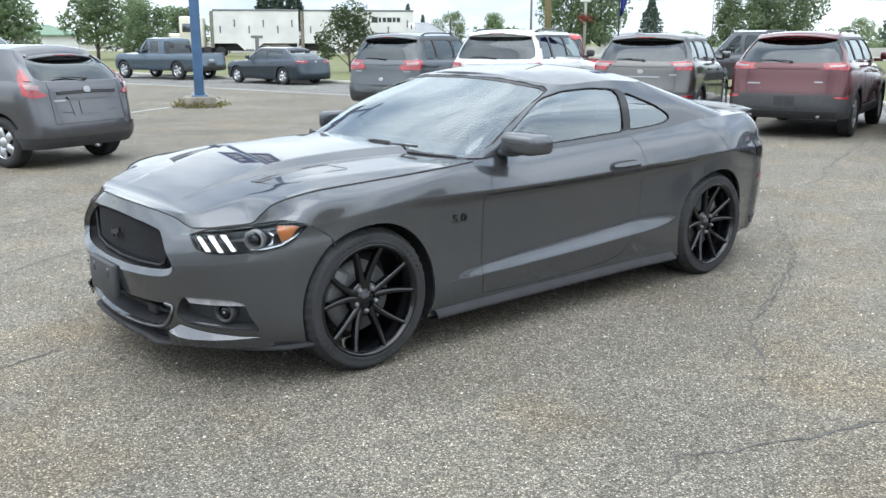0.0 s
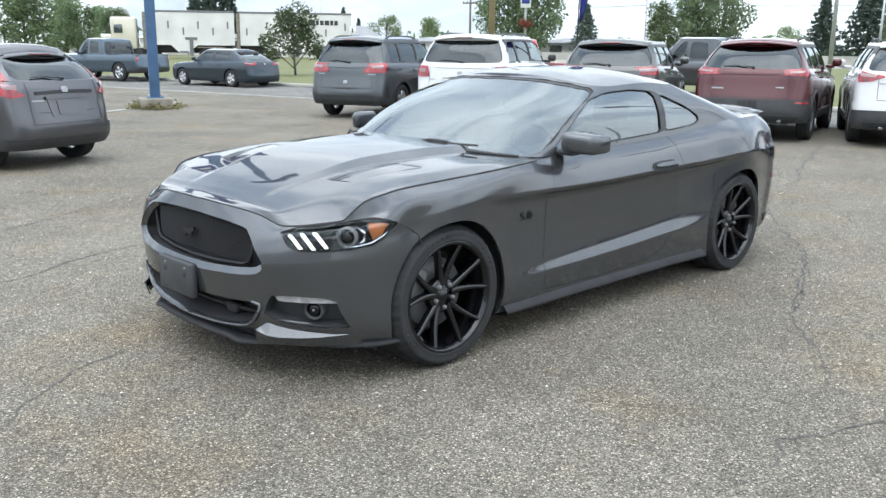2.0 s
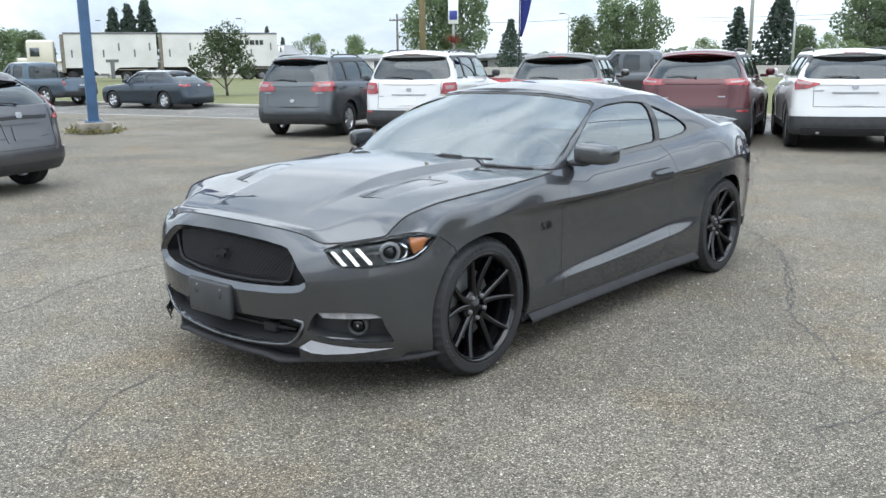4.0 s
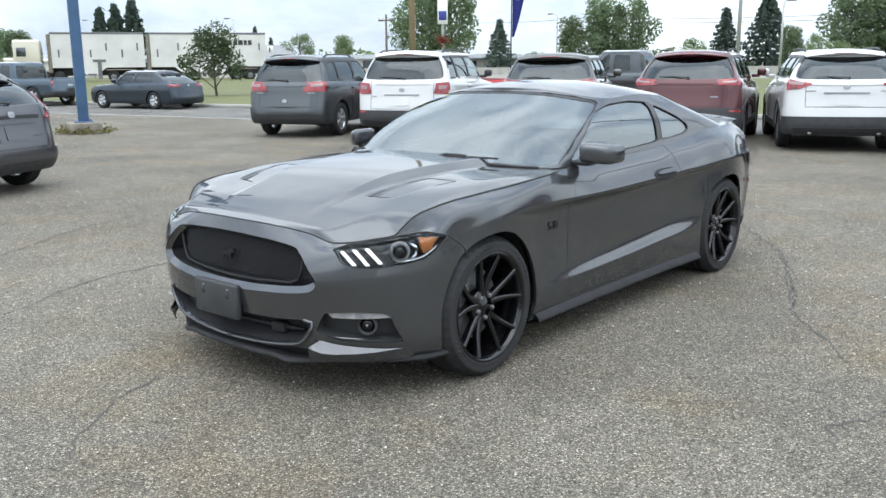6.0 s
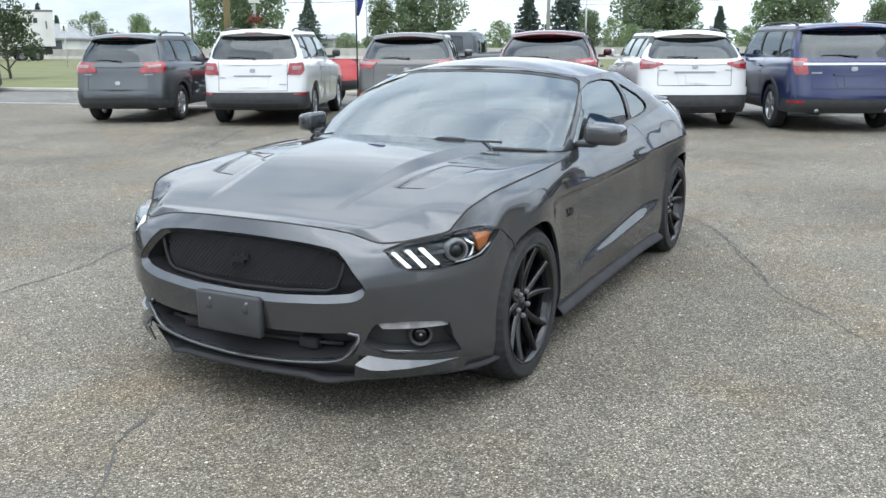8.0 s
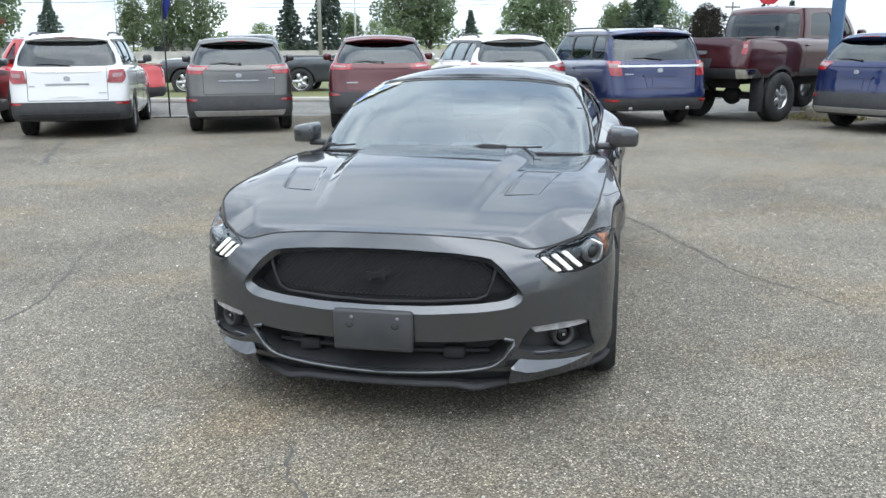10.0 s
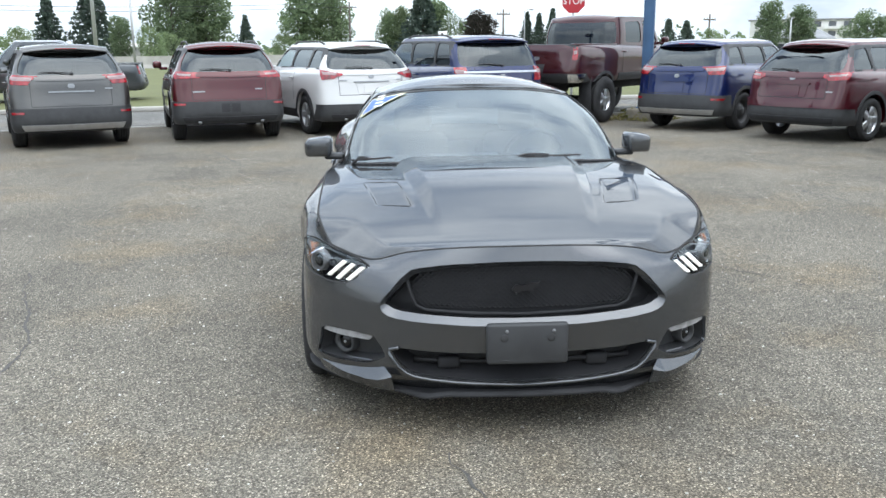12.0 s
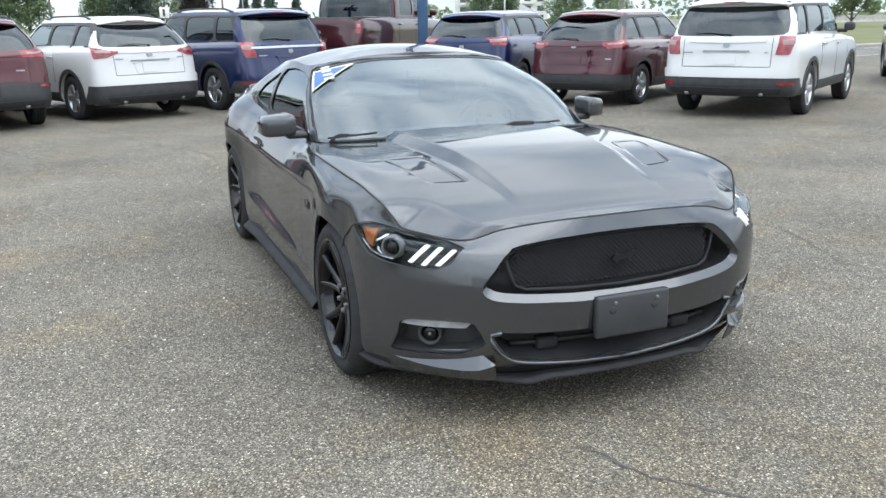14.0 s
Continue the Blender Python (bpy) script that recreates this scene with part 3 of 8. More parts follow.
def build_vehicle(name, m, label, category, body, L, W, H, wb, ro, r=0.36, belt=1.0, hood=1.0, low=0.28, kind="suv", clad=True, rim_style="five", rim_mat=None, roof_mat=None, rails=True, plate="tail", handle=True, bumper="black", fog=True, pipes=0, emblem=CHROME, rear_rake=0.28, glass=None, wiper=True, mark=False, cowl=None, cabin_tail=None, group="parked vehicles", bars=(), spoiler=True, tail_in=0.75, open_bed=False, lift=0.0, strip=None, lamp_pts=None, btop=None, fog_z=None, win=None, bright=None):
    """A parked vehicle, x ahead, its rear axle over the origin."""
    root = thing(name, m, label, category, group)
    rim_mat, roof_mat, glass = rim_mat or ALLOY, roof_mat or body, glass or PRIVACY
    hw, xt, xn = W / 2, -ro, L - ro
    x0, x1 = xt + 0.42, xn - 0.75
    bl = lambda z: z + lift

    def ys(f, front=0.94):
        return lambda x: hw * f * (1 - (1 - front) * max(0.0, (x - (xn - 1.6)) / 1.6) ** 2 - 0.03 * max(0.0, (-x + 0.1) / ro) ** 2)

    top = curve1([xt, x0, 0.6, xn - 1.7, xn - 0.9, xn], [bl(belt + 0.02), bl(belt + 0.02), bl(belt), bl(belt - 0.04), bl(hood - 0.02), bl(hood - 0.1)])
    lw = bl(low)
    z = [level(lw), level(lw + 0.10), level(lw + 0.26), lambda x: lw + 0.26 + (top(x) - lw - 0.26) * 0.5, lambda x: lw + 0.26 + (top(x) - lw - 0.26) * 0.85, top]
    fy = [0.95, 0.985, 0.99, 1.0, 0.972, 0.91]
    xr = [xt + 0.10, xt + 0.01, xt, xt + 0.06, xt + 0.09, xt + 0.13]
    xf = [xn - 0.12, xn - 0.03, xn, xn - 0.02, xn - 0.10, xn - 0.2]
    zc = [lw, lw + 0.12, lw + 0.27, bl((low + 0.26 + belt) / 2), bl(belt - 0.1), bl(belt)]
    zf = [lw, lw + 0.1, lw + 0.26, bl((low + 0.26 + hood) / 2 - 0.05), bl(hood - 0.2), bl(hood - 0.12)]
    shell = Shell([Line(ys(fy[k]), z[k], x0, x1, xr[k], zc[k], xf[k], zf[k], 3.5 if kind != "pickup" else 5.0, 3.0) for k in range(6)])
    sheet = flat(list(np.linspace(0, 1, 13)) + list(np.linspace(1, 2, 34)[1:]) + list(np.linspace(2, 3, 13)[1:]), np.linspace(0, 5, 21))
    for wx in (0.0, wb):
        take(sheet, shell.side(circle_arc(wx, r, r + 0.055, -40, 220, 30))).free()

    def wrap(pts):
        """(q, v) from metres round the tail from its middle, and height."""
        out = []
        for a, zz in pts:
            if a <= hw * 0.86:
                out.append(shell.find(a, bl(zz), (1, 2), 0.0, 1.0))
            else:
                q, v = shell.find(hw * 0.86, bl(zz), (1, 2), 0.0, 1.0)
                out.append(shell.around([(q + (a - hw * 0.86) / 0.42 * (1 - q) if a < hw * 0.86 + 0.42 else 1.0 + (a - hw * 0.86 - 0.42) / (x1 - x0), bl(zz))])[0])
        return out

    lamp_poly = soften(finer(wrap(lamp_pts), 0.2), 1, 0.12)
    mapped(sheet, shell.at)
    outward(sheet, (wb / 2, 0, 0.5))
    mirrored(sheet)
    rim(sheet, 0.05)
    part("body", sheet, body, root)
    # lower cladding and bumper
    if clad:
        for s in (1, -1):
            for wx in (0.0, wb):
                ring = circle_arc(wx, r, r + 0.058, -35, 215, 26) + circle_arc(wx, r, r + 0.115, 208, -28, 26)
                part("arch_trim", one_side(patch(shell, shell.side(ring), 0.012, 0.02, 14), s), BLACK, root)
            sill = [(r + 0.12, lw + 0.01), (wb - r - 0.12, lw + 0.01), (wb - r - 0.13, lw + 0.16), (r + 0.13, lw + 0.16)]
            part("sill_trim", one_side(patch(shell, shell.side(sill), 0.012, 0.02, 8), s), BLACK, root)
    btop = {"black": 0.36, "low": 0.22, "none": 0.13, "chrome": 0.22}[bumper] if btop is None else btop - low
    bpoly = shell.around([(-0.02, lw + 0.01), (1.0, lw + 0.01), (1.0 + min(0.2, (ro - 0.42 - r - 0.06) / (x1 - x0) + 0.0), lw + 0.01), (1.0, lw + btop), (-0.02, lw + btop)])
    part("rear_bumper", patch(shell, [(max(q, 0), v) for q, v in bpoly], 0.014, 0.03, 16, half=True), BLACK if bumper != "none" else body, root)
    if bumper == "chrome":  # bright ends on a black step bumper, and mud flaps
        for s in (1, -1):
            p = shell.around([(0.42, lw + 0.02), (0.98, lw + 0.02), (1.0, lw + btop - 0.01), (0.42, lw + btop - 0.01)])
            part("bumper_end", one_side(patch(shell, soften(finer(p, 0.2), 1, 0.1), 0.03, 0.03, 8), s), CHROME, root, "chrome bumper end")
            part("mud_flap", boxed(-r - 0.12, -r - 0.10, s * (hw - 0.30), s * (hw - 0.02), r * 0.45, lw + 0.12, 0.008, 1), MATTBLACK, root)
        part("tow_hitch", boxed(xt - 0.10, xt + 0.3, -0.06, 0.06, lw - 0.08, lw + 0.03, 0.01, 1), MATTBLACK, root)
    ledge = 0.13 if kind in ("suv", "hatch") and low + btop < 0.605 else 0.0
    if ledge:
        p = shell.around([(-0.02, lw + btop), (0.9, lw + btop), (1.0, lw + btop), (1.0, lw + btop + ledge * 0.75), (0.8, lw + btop + ledge), (-0.02, lw + btop + ledge)])
        part("bumper_cover", patch(shell, [(max(q, 0), v) for q, v in p], 0.024, 0.03, 16, half=True), body, root)
    if fog:
        for s in (1, -1):
            zf0 = bl(fog_z) if fog_z else lw + btop - 0.07
            p = shell.around([(0.46, zf0 - 0.018), (0.78, zf0 - 0.022), (0.84, zf0 + 0.018), (0.45, zf0 + 0.018)])
            part("reflector", one_side(patch(shell, p, 0.022, 0.012, 6), s), REDLENS, root)
    if bumper == "black" and kind == "suv":
        p = shell.around([(0.0, lw + 0.05), (0.50, lw + 0.05), (0.54, lw + 0.13), (0.0, lw + 0.13)])
        part("skid_plate", patch(shell, p, 0.03, 0.02, 8, half=True), strip or MATTBLACK, root)
    for s in (1, -1):
        l = part("tail_lamp", one_side(patch(shell, lamp_poly, 0.012, 0.03, 10), s), REDLENS, root)
        qs, vs = [p[0] for p in lamp_poly], [p[1] for p in lamp_poly]
        cq, cv = (min(qs) + max(qs)) / 2, (min(vs) + max(vs)) / 2
        wide = 1.45 if lamp_pts is SWEPT_LAMP else 1.0
        a, b = (max(qs) - min(qs)) * 0.27 * wide, (max(vs) - min(vs)) * 0.14 * wide
        part("reversing_lens", one_side(patch(shell, [(cq - a, cv - b), (cq + a * 0.6, cv - b), (cq + a, cv + b), (cq - a, cv + b)], 0.015, 0.006, 4), s), CLEARLENS, l)
    # plate recess, handle bar, emblem
    zt = bl(belt)
    zp = {"tail": (max(lw + 0.40, lw + btop + ledge + 0.06), max(lw + 0.56, lw + btop + ledge + 0.21)), "bumper": (lw + 0.2, lw + 0.34), "high": (zt - 0.28, zt - 0.12)}[plate]
    pw = 0.26
    part("plate_recess", patch(shell, shell.rear([(0.0, zp[0] - 0.02), (pw, zp[0] - 0.02), (pw * 1.12, zp[1] + 0.02), (0.0, zp[1] + 0.02)]), 0.006, 0.01, 6, half=True), body if plate != "bumper" else BLACK, root)
    part("plate_backing", patch(shell, shell.rear([(0.0, zp[0]), (0.155, zp[0]), (0.155, zp[1]), (0.0, zp[1])]), 0.014, 0.008, 4, half=True), MATTBLACK if plate == "bumper" else body, root)
    if kind in ("suv", "hatch") and not handle and plate == "tail":  # overhanging lip above the plate
        part("plate_lip", patch(shell, shell.rear([(0.0, zp[1] + 0.022), (pw * 1.2, zp[1] + 0.022), (pw * 1.25, zp[1] + 0.052), (0.0, zp[1] + 0.06)]), 0.026, 0.03, 6, half=True), body, root)
    if kind == "suv":  # crease across the tailgate under the window
        part("tailgate_crease", patch(shell, shell.rear([(0.0, zt - 0.085), (hw * 0.56, zt - 0.075), (hw * 0.57, zt - 0.02), (0.0, zt - 0.02)]), 0.013, 0.012, 10, half=True), body, root)
    if handle:
        part("tailgate_bar", patch(shell, shell.rear([(0.0, zp[1] + 0.03), (0.34, zp[1] + 0.03), (0.34, zp[1] + 0.052), (0.0, zp[1] + 0.052)]), 0.02, 0.02, 6, half=True), BADGE, root)
    if emblem:
        ze = zp[1] + 0.13
        part("emblem", patch(shell, shell.rear([(0.0, ze - 0.035), (0.04, ze - 0.03), (0.055, ze), (0.04, ze + 0.03), (0.0, ze + 0.035)]), 0.012, 0.01, 6, half=True), BADGE if emblem is CHROME else emblem, root)
    if bright:
        part("tailgate_strip", patch(shell, shell.rear([(0.0, bl(bright)), (hw * 0.8, bl(bright)), (hw * 0.8, bl(bright + 0.035)), (0.0, bl(bright + 0.035))]), 0.014, 0.012, 8, half=True), ALLOY, root)
    for s, a, b, zb in bars:
        part("badge", one_side(patch(shell, shell.rear([(a, bl(zb)), (b, bl(zb)), (b, bl(zb + 0.020)), (a, bl(zb + 0.020))]), 0.006, 0.004, 3), s), BADGE, root)
    # tailgate shut line
    if kind in ("suv", "hatch"):
        for a, b in ((0.60, 0.608),):
            p = [shell.find(a * hw / 0.93, zz, (1, 2), 0, 1) for zz in np.linspace(lw + btop + ledge + 0.03, zt - 0.01, 5)]
            p += [shell.find(b * hw / 0.93, zz, (1, 2), 0, 1) for zz in np.linspace(zt - 0.01, lw + btop + ledge + 0.03, 5)]
            for sd in (1, -1):
                part("shut_line", one_side(patch(shell, p, 0.002, 0.002, 6), sd), DARK, root)
        zs0 = lw + btop + ledge + 0.022
        p = shell.rear([(0.0, zs0), (0.6 * hw / 0.93, zs0), (0.6 * hw / 0.93, zs0 + 0.009), (0.0, zs0 + 0.009)])
        part("shut_line", patch(shell, p, 0.002, 0.002, 6, half=True), DARK, root)
    for s in (1, -1):
        for xd in (0.55, 0.55 + (wb - 0.75) * 0.5, wb - 0.42) if kind != "pickup" else (cabin_tail + 0.12, cabin_tail + 1.1):
            zl = r + 0.25 if abs(xd) < r + 0.2 else lw + 0.15
            p = shell.side([(xd, zl), (xd + 0.012, zl), (xd + 0.03, top(xd) - 0.01), (xd + 0.018, top(xd) - 0.01)])
            part("shut_line", one_side(patch(shell, p, 0.002, 0.002, 4), s), DARK, root)
        for xd in (0.66, 0.66 + (wb - 0.75) * 0.5) if kind != "pickup" else (cabin_tail + 0.2, cabin_tail + 1.25):
            p = shell.find(xd, top(xd) - 0.14, (0, 2), 0.85, 2.3)
            c = shell.at(*p, 0.02)
            part("door_handle", boxed(c.x - 0.09, c.x + 0.09, s * c.y - 0.016, s * c.y + 0.016, c.z - 0.015, c.z + 0.015, 0.01, 2), body, root)
    # top of the nose
    cw = cowl if cowl is not None else wb - 0.35
    q_cowl = 1 + (cw - 0.25 - x0) / (x1 - x0)
    part("hood", cap(shell, q_cowl, 3.0, lambda x: 0.05, 16, 8), body, root)
    # cabin
    ct = cabin_tail if cabin_tail is not None else xt + 0.13
    rt = ct + rear_rake if kind != "pickup" else ct + 0.1
    cf, rf = cw, cw - (H - belt) * (1.25 if kind != "pickup" else 0.9)
    zb, zr = bl(belt), bl(H - 0.07)
    yb, yr = hw * 0.90, hw * tail_in
    sag = 0.07 if kind in ("suv",) else 0.12
    cab_x0b, cab_x0r = ct + 0.3, rt + 0.32
    g = Shell([
        Line(level(yb), lambda x: top(x) - 0.006, cab_x0b, cf - 0.45, ct, bl(belt), cf + 0.05, zb - 0.02, 3.8, 2.6),
        Line(level((yb + yr) / 2 + 0.02), level((zb + zr) / 2), (cab_x0b + cab_x0r) / 2, (cf + rf) / 2 - 0.4, (ct + rt) / 2 - 0.02, (zb + zr) / 2, (cf + rf) / 2 + 0.06, (zb + zr) / 2, 3.8, 2.8),
        Line(level(yr), lambda x: zr - sag * max(0.0, (rf - 0.9 - x) / 2.4) ** 2, cab_x0r, rf - 0.35, rt, zr - sag * 0.9, rf, zr + 0.015, 3.8, 3.2)])
    gs = flat(list(np.linspace(0, 1, 15)) + list(np.linspace(1, 2, 30)[1:]) + list(np.linspace(2, 3, 15)[1:]), np.linspace(0, 2, 11))
    panes = []
    rear_w = win or soften([(-0.6, 0.05), (0.52, 0.06), (0.66, 0.22), (0.69, 0.7), (0.63, 1.78), (-0.6, 1.88)], 1, 0.12) if kind != "sedan" else [(-0.05, 0.2), (0.7, 0.2), (0.66, 1.8), (-0.05, 1.8)]
    panes.append(("rear_window", rear_w, True))
    panes.append(("windscreen", [(2.28, 0.1), (3.05, 0.1), (3.05, 1.85), (2.3, 1.85)], True))
    if kind == "pickup":
        a, b = cab_x0b + 0.12, cf - 0.5
        cols = [(a, (a + b) / 2 - 0.05), ((a + b) / 2 + 0.05, b)]
    else:
        a, b = cab_x0b + 0.02, cf - 0.42
        third = a + 0.16 * (b - a) + 0.24
        split = third + (b - third) * 0.47
        cols = [(a + 0.02, third - 0.05), (third, split - 0.025), (split + 0.025, b)] if kind == "suv" else [(third - 0.14, split - 0.025), (split + 0.025, b)]
    za, zz = zb + 0.05, zr - 0.09
    for i, (xa, xb) in enumerate(cols):
        lean = 0.42 if i == len(cols) - 1 else 0.05
        back = 0.16 if i == 0 and kind != "pickup" else 0.03
        poly = [(xa, za), (xb, za - 0.01), (xb - lean * 0.9 if i == len(cols) - 1 else xb - 0.02, zz), (xa + back, zz - (0.03 if i == 0 else 0))]
        panes.append(("side_window", soften(g.side(poly), 1, 0.1), False))
    for nm, poly, half in panes:
        p = take(gs, [(min(max(q, -0.001), 3.001), v) for q, v in poly])
        mapped(p, lambda q, v: g.at(q, v, -0.012))
        outward(p, (rf - 1, 0, zb))
        mat = glass if nm != "windscreen" else GLASS
        if nm == "side_window" and poly is panes[-1][1]:
            mat = GLASS
        if half:
            part(nm, mirrored(p), mat, root)
        else:
            q = p.copy()
            part(nm, one_side(q, -1), mat, root)
            part(nm, p, mat, root)
    if kind == "hatch":
        part("tailgate_strip", patch(shell, shell.rear([(0.0, bl(.885)), (.44, bl(.875)), (.45, bl(.915)), (0.0, bl(.925))]), 0.010, 0.010, 8, half=True), GLOSSBLACK, root, "gloss black tailgate strip")
        part("lower_gate_line", patch(shell, shell.rear([(0.0, bl(.655)), (.42, bl(.67)), (.425, bl(.678)), (0.0, bl(.664))]), 0.004, 0.004, 8, half=True), DARK, root)
        part("diffuser_edge", patch(shell, shell.rear([(0.0, bl(.47)), (.36, bl(.46)), (.50, bl(.40)), (.52, bl(.41)), (.37, bl(.475)), (0.0, bl(.487))]), 0.016, 0.010, 8, half=True), body, root)
        for s in (1, -1):
            part("tail_lamp", one_side(patch(g, [(.66, 0.0), (1.0, 0.0), (.97, .12), (.84, .72), (.76, .74)], 0.010, 0.02, 8), s), REDLENS, root, "upper red lamp beside the rear window")
    mapped(gs, g.at)
    outward(gs, (rf - 1, 0, zb))
    mirrored(gs)
    rim(gs, 0.03)
    if kind != "pickup":  # black pillars between the side windows
        for f in gs.faces:
            c = f.calc_center_median()
            up = (c.z - za) / (zz - za)
            if -0.06 < up < 1.1 and cols[0][0] + 0.02 < c.x < cols[-1][1] - 0.38 * up and abs(c.y) > yr * 0.9:
                f.material_index = 1
    part("cabin_frame", gs, [body, BLACK], root)
    part("roof", cap(g, 0.0, 3.0, lambda x: 0.055, 40, 10), roof_mat, root)
    if spoiler and kind in ("suv", "hatch"):
        zs = zr - sag * 0.9
        bm = bmesh.new()
        rows_s = []
        for i in range(-10, 11):
            f = i / 10
            y = f * yr * 0.97
            zc2, xo = zs + 0.050 * (1 - f * f), 0.10 * f ** 4
            rows_s.append([bm.verts.new((x + xo, y, zz2)) for x, zz2 in ((rt + 0.22, zc2 + 0.004), (rt + 0.02, zc2 + 0.008), (rt - 0.10, zc2 - 0.012), (rt - 0.105, zc2 - 0.032), (rt + 0.0, zc2 - 0.045), (rt + 0.15, zc2 - 0.05))])
        for a2, b2 in zip(rows_s, rows_s[1:]):
            for k2 in range(6):
                bm.faces.new((a2[k2], b2[k2], b2[(k2 + 1) % 6], a2[(k2 + 1) % 6]))
        bm.faces.new(rows_s[0]), bm.faces.new(rows_s[-1][::-1])
        bmesh.ops.recalc_face_normals(bm, faces=bm.faces[:])
        sp = part("roof_spoiler", bm, body, root)
        part("brake_light", boxed(rt - 0.112, rt - 0.10, -0.16, 0.16, zs + 0.024, zs + 0.036, 0.002, 1), REDLENS, sp)
    if wiper:
        a, b = g.at(0.02, 0.10, 0.02), g.at(0.22, 0.20, 0.012)
        bm = tube(bmesh.new(), [(a.x, -0.03, a.z), (b.x + 0.004, b.y * 0.5, (a.z + b.z) / 2 + 0.015), (b.x, b.y, b.z)], [0.012, 0.009, 0.005], 6)
        box(bm, a.x - 0.015, a.x + 0.02, -0.055, -0.005, a.z - 0.02, a.z + 0.02, 0.01, 1)
        part("rear_wiper", bm, BLACK, root)
    if rails:
        for s in (1, -1):
            bm = bmesh.new()
            xs = np.linspace(rt + 0.25, rf - 0.3, 9)
            pts = [(x, s * yr * 0.93, g.find(x, yr, (0, 1), 0.9, 2.2) and zr - sag * max(0.0, (rf - 0.9 - x) / 2.4) ** 2 + 0.05 * (1 - abs((x - xs[4]) / (xs[-1] - xs[4])) ** 8) + 0.005) for x in xs]
            tube(bm, pts, 0.017, 6)
            part("roof_rail", bm, BLACK, root)
    for s in (1, -1):
        xm = cf - 0.55
        bm = boxed(xm - 0.05, xm + 0.09, s * (hw + 0.01), s * (hw + 0.175), zb + 0.03, zb + 0.17, 0.045, 3)
        box(bm, xm - 0.01, xm + 0.05, s * (hw * 0.9), s * (hw + 0.06), zb + 0.0, zb + 0.06, 0.015, 1)
        part("door_mirror", bm, body if not mark else BLACK, root)
    # inside and below
    part("cabin_floor", boxed(ct + 0.15, cf, -hw * 0.84, hw * 0.84, lw + 0.1, zb - 0.42, 0.03, 1), DARK, root)
    seats(root, [cf - 1.75] if kind == "pickup" else [x for x in (cf - 1.45, cf - 2.3) if x > ct + 0.75], hw * 0.42, zb - 0.5)
    part("dashboard", boxed(cf - 0.75, cf - 0.2, -hw * 0.82, hw * 0.82, zb - 0.4, zb - 0.06, 0.07, 2), SEAT, root)
    ub = boxed(xt + 0.25, xn - 0.3, -hw * 0.68, hw * 0.68, lw - 0.02, zb - 0.35, 0.02, 1)
    box(ub, -0.08, 0.08, -hw * 0.8, hw * 0.8, r - 0.07, r + 0.07, 0.03, 1)
    if lift:
        box(ub, 0.1, wb - 0.1, -0.5, -0.35, lw - 0.2, lw, 0.02, 1)
        box(ub, 0.1, wb - 0.1, 0.35, 0.5, lw - 0.2, lw, 0.02, 1)
        box(ub, -0.45, -0.30, -0.35, 0.35, lw - 0.22, lw, 0.05, 1)
        bmesh.ops.create_uvsphere(ub, u_segments=14, v_segments=8, radius=0.19, matrix=Matrix.Translation((0, 0.05, r)))
    part("underbody", ub, DARK, root)
    for k in range(pipes):
        s = 1 if k % 2 else -1
        part("tailpipe", tube(bmesh.new(), [(xt + 0.03, s * hw * 0.55, lw + 0.04), (xt + 0.35, s * hw * 0.55, lw + 0.04)], 0.032, 12), BADGE, root)
    if open_bed:
        bm = bmesh.new()
        t, fl = bl(belt) + 0.005, bl(belt) - 0.5
        a, b = xt + 0.14, ct - 0.04
        yi = hw * 0.80
        for args in ((a, b, -hw * 0.9, -yi, fl, t), (a, b, yi, hw * 0.9, fl, t), (a, a + 0.05, -yi, yi, fl, t + 0.012), (b - 0.05, b, -yi, yi, fl, t), (a, b, -yi, yi, fl - 0.03, fl)):
            box(bm, *args, 0.012, 1)
        part("cargo_bed", bm, [BLACK], root)
        part("bed_rail", mirrored(boxed(a, b, hw * 0.80, hw * 0.93, t - 0.01, t + 0.018, 0.012, 1), False), body, root)
    for wx in (0.0, wb):
        for s in (1, -1):
            wheel(root, wx, s * (hw - 0.125), r, 0.32 if lift else 0.225, r * (0.5 if lift else 0.66), rim_style, rim_mat, s)
    return root

# ---------------------------------------------------------------- ground and street
EN = Matrix(((0.8, 0.6, 0, 0), (-0.6, 0.8, 0, 0), (0, 0, 1, 0), (0, 0, 0, 1)))  # street frame: x along, y away

LOT = asphalt("lot_asphalt", (0.147, 0.1345, 0.112), (0.334, 0.305, 0.256), 135.0)
STREET = asphalt("street_asphalt", (0.15, 0.148, 0.142), (0.27, 0.266, 0.256), 150, 1.1)
GRASS = varied("grass", (0.104, 0.110, 0.036), rough=0.9, scale=0.35, amount=0.28, grain=14, bump=0.5, fine=0.9)
CONCRETE = varied("concrete", (0.36, 0.345, 0.315), rough=0.85, scale=1.5, amount=0.2, grain=40, bump=0.2)


def slab(name, e0, e1, n0, n1, z, mat, label, category):
    bm = bmesh.new()
    vs = [bm.verts.new(EN @ Vector((e, n, z))) for e, n in ((e0, n0), (e1, n0), (e1, n1), (e0, n1))]
    bm.faces.new(vs)
    return tagged(part(name, bm, mat, smooth=False), label, category, kind="structure")


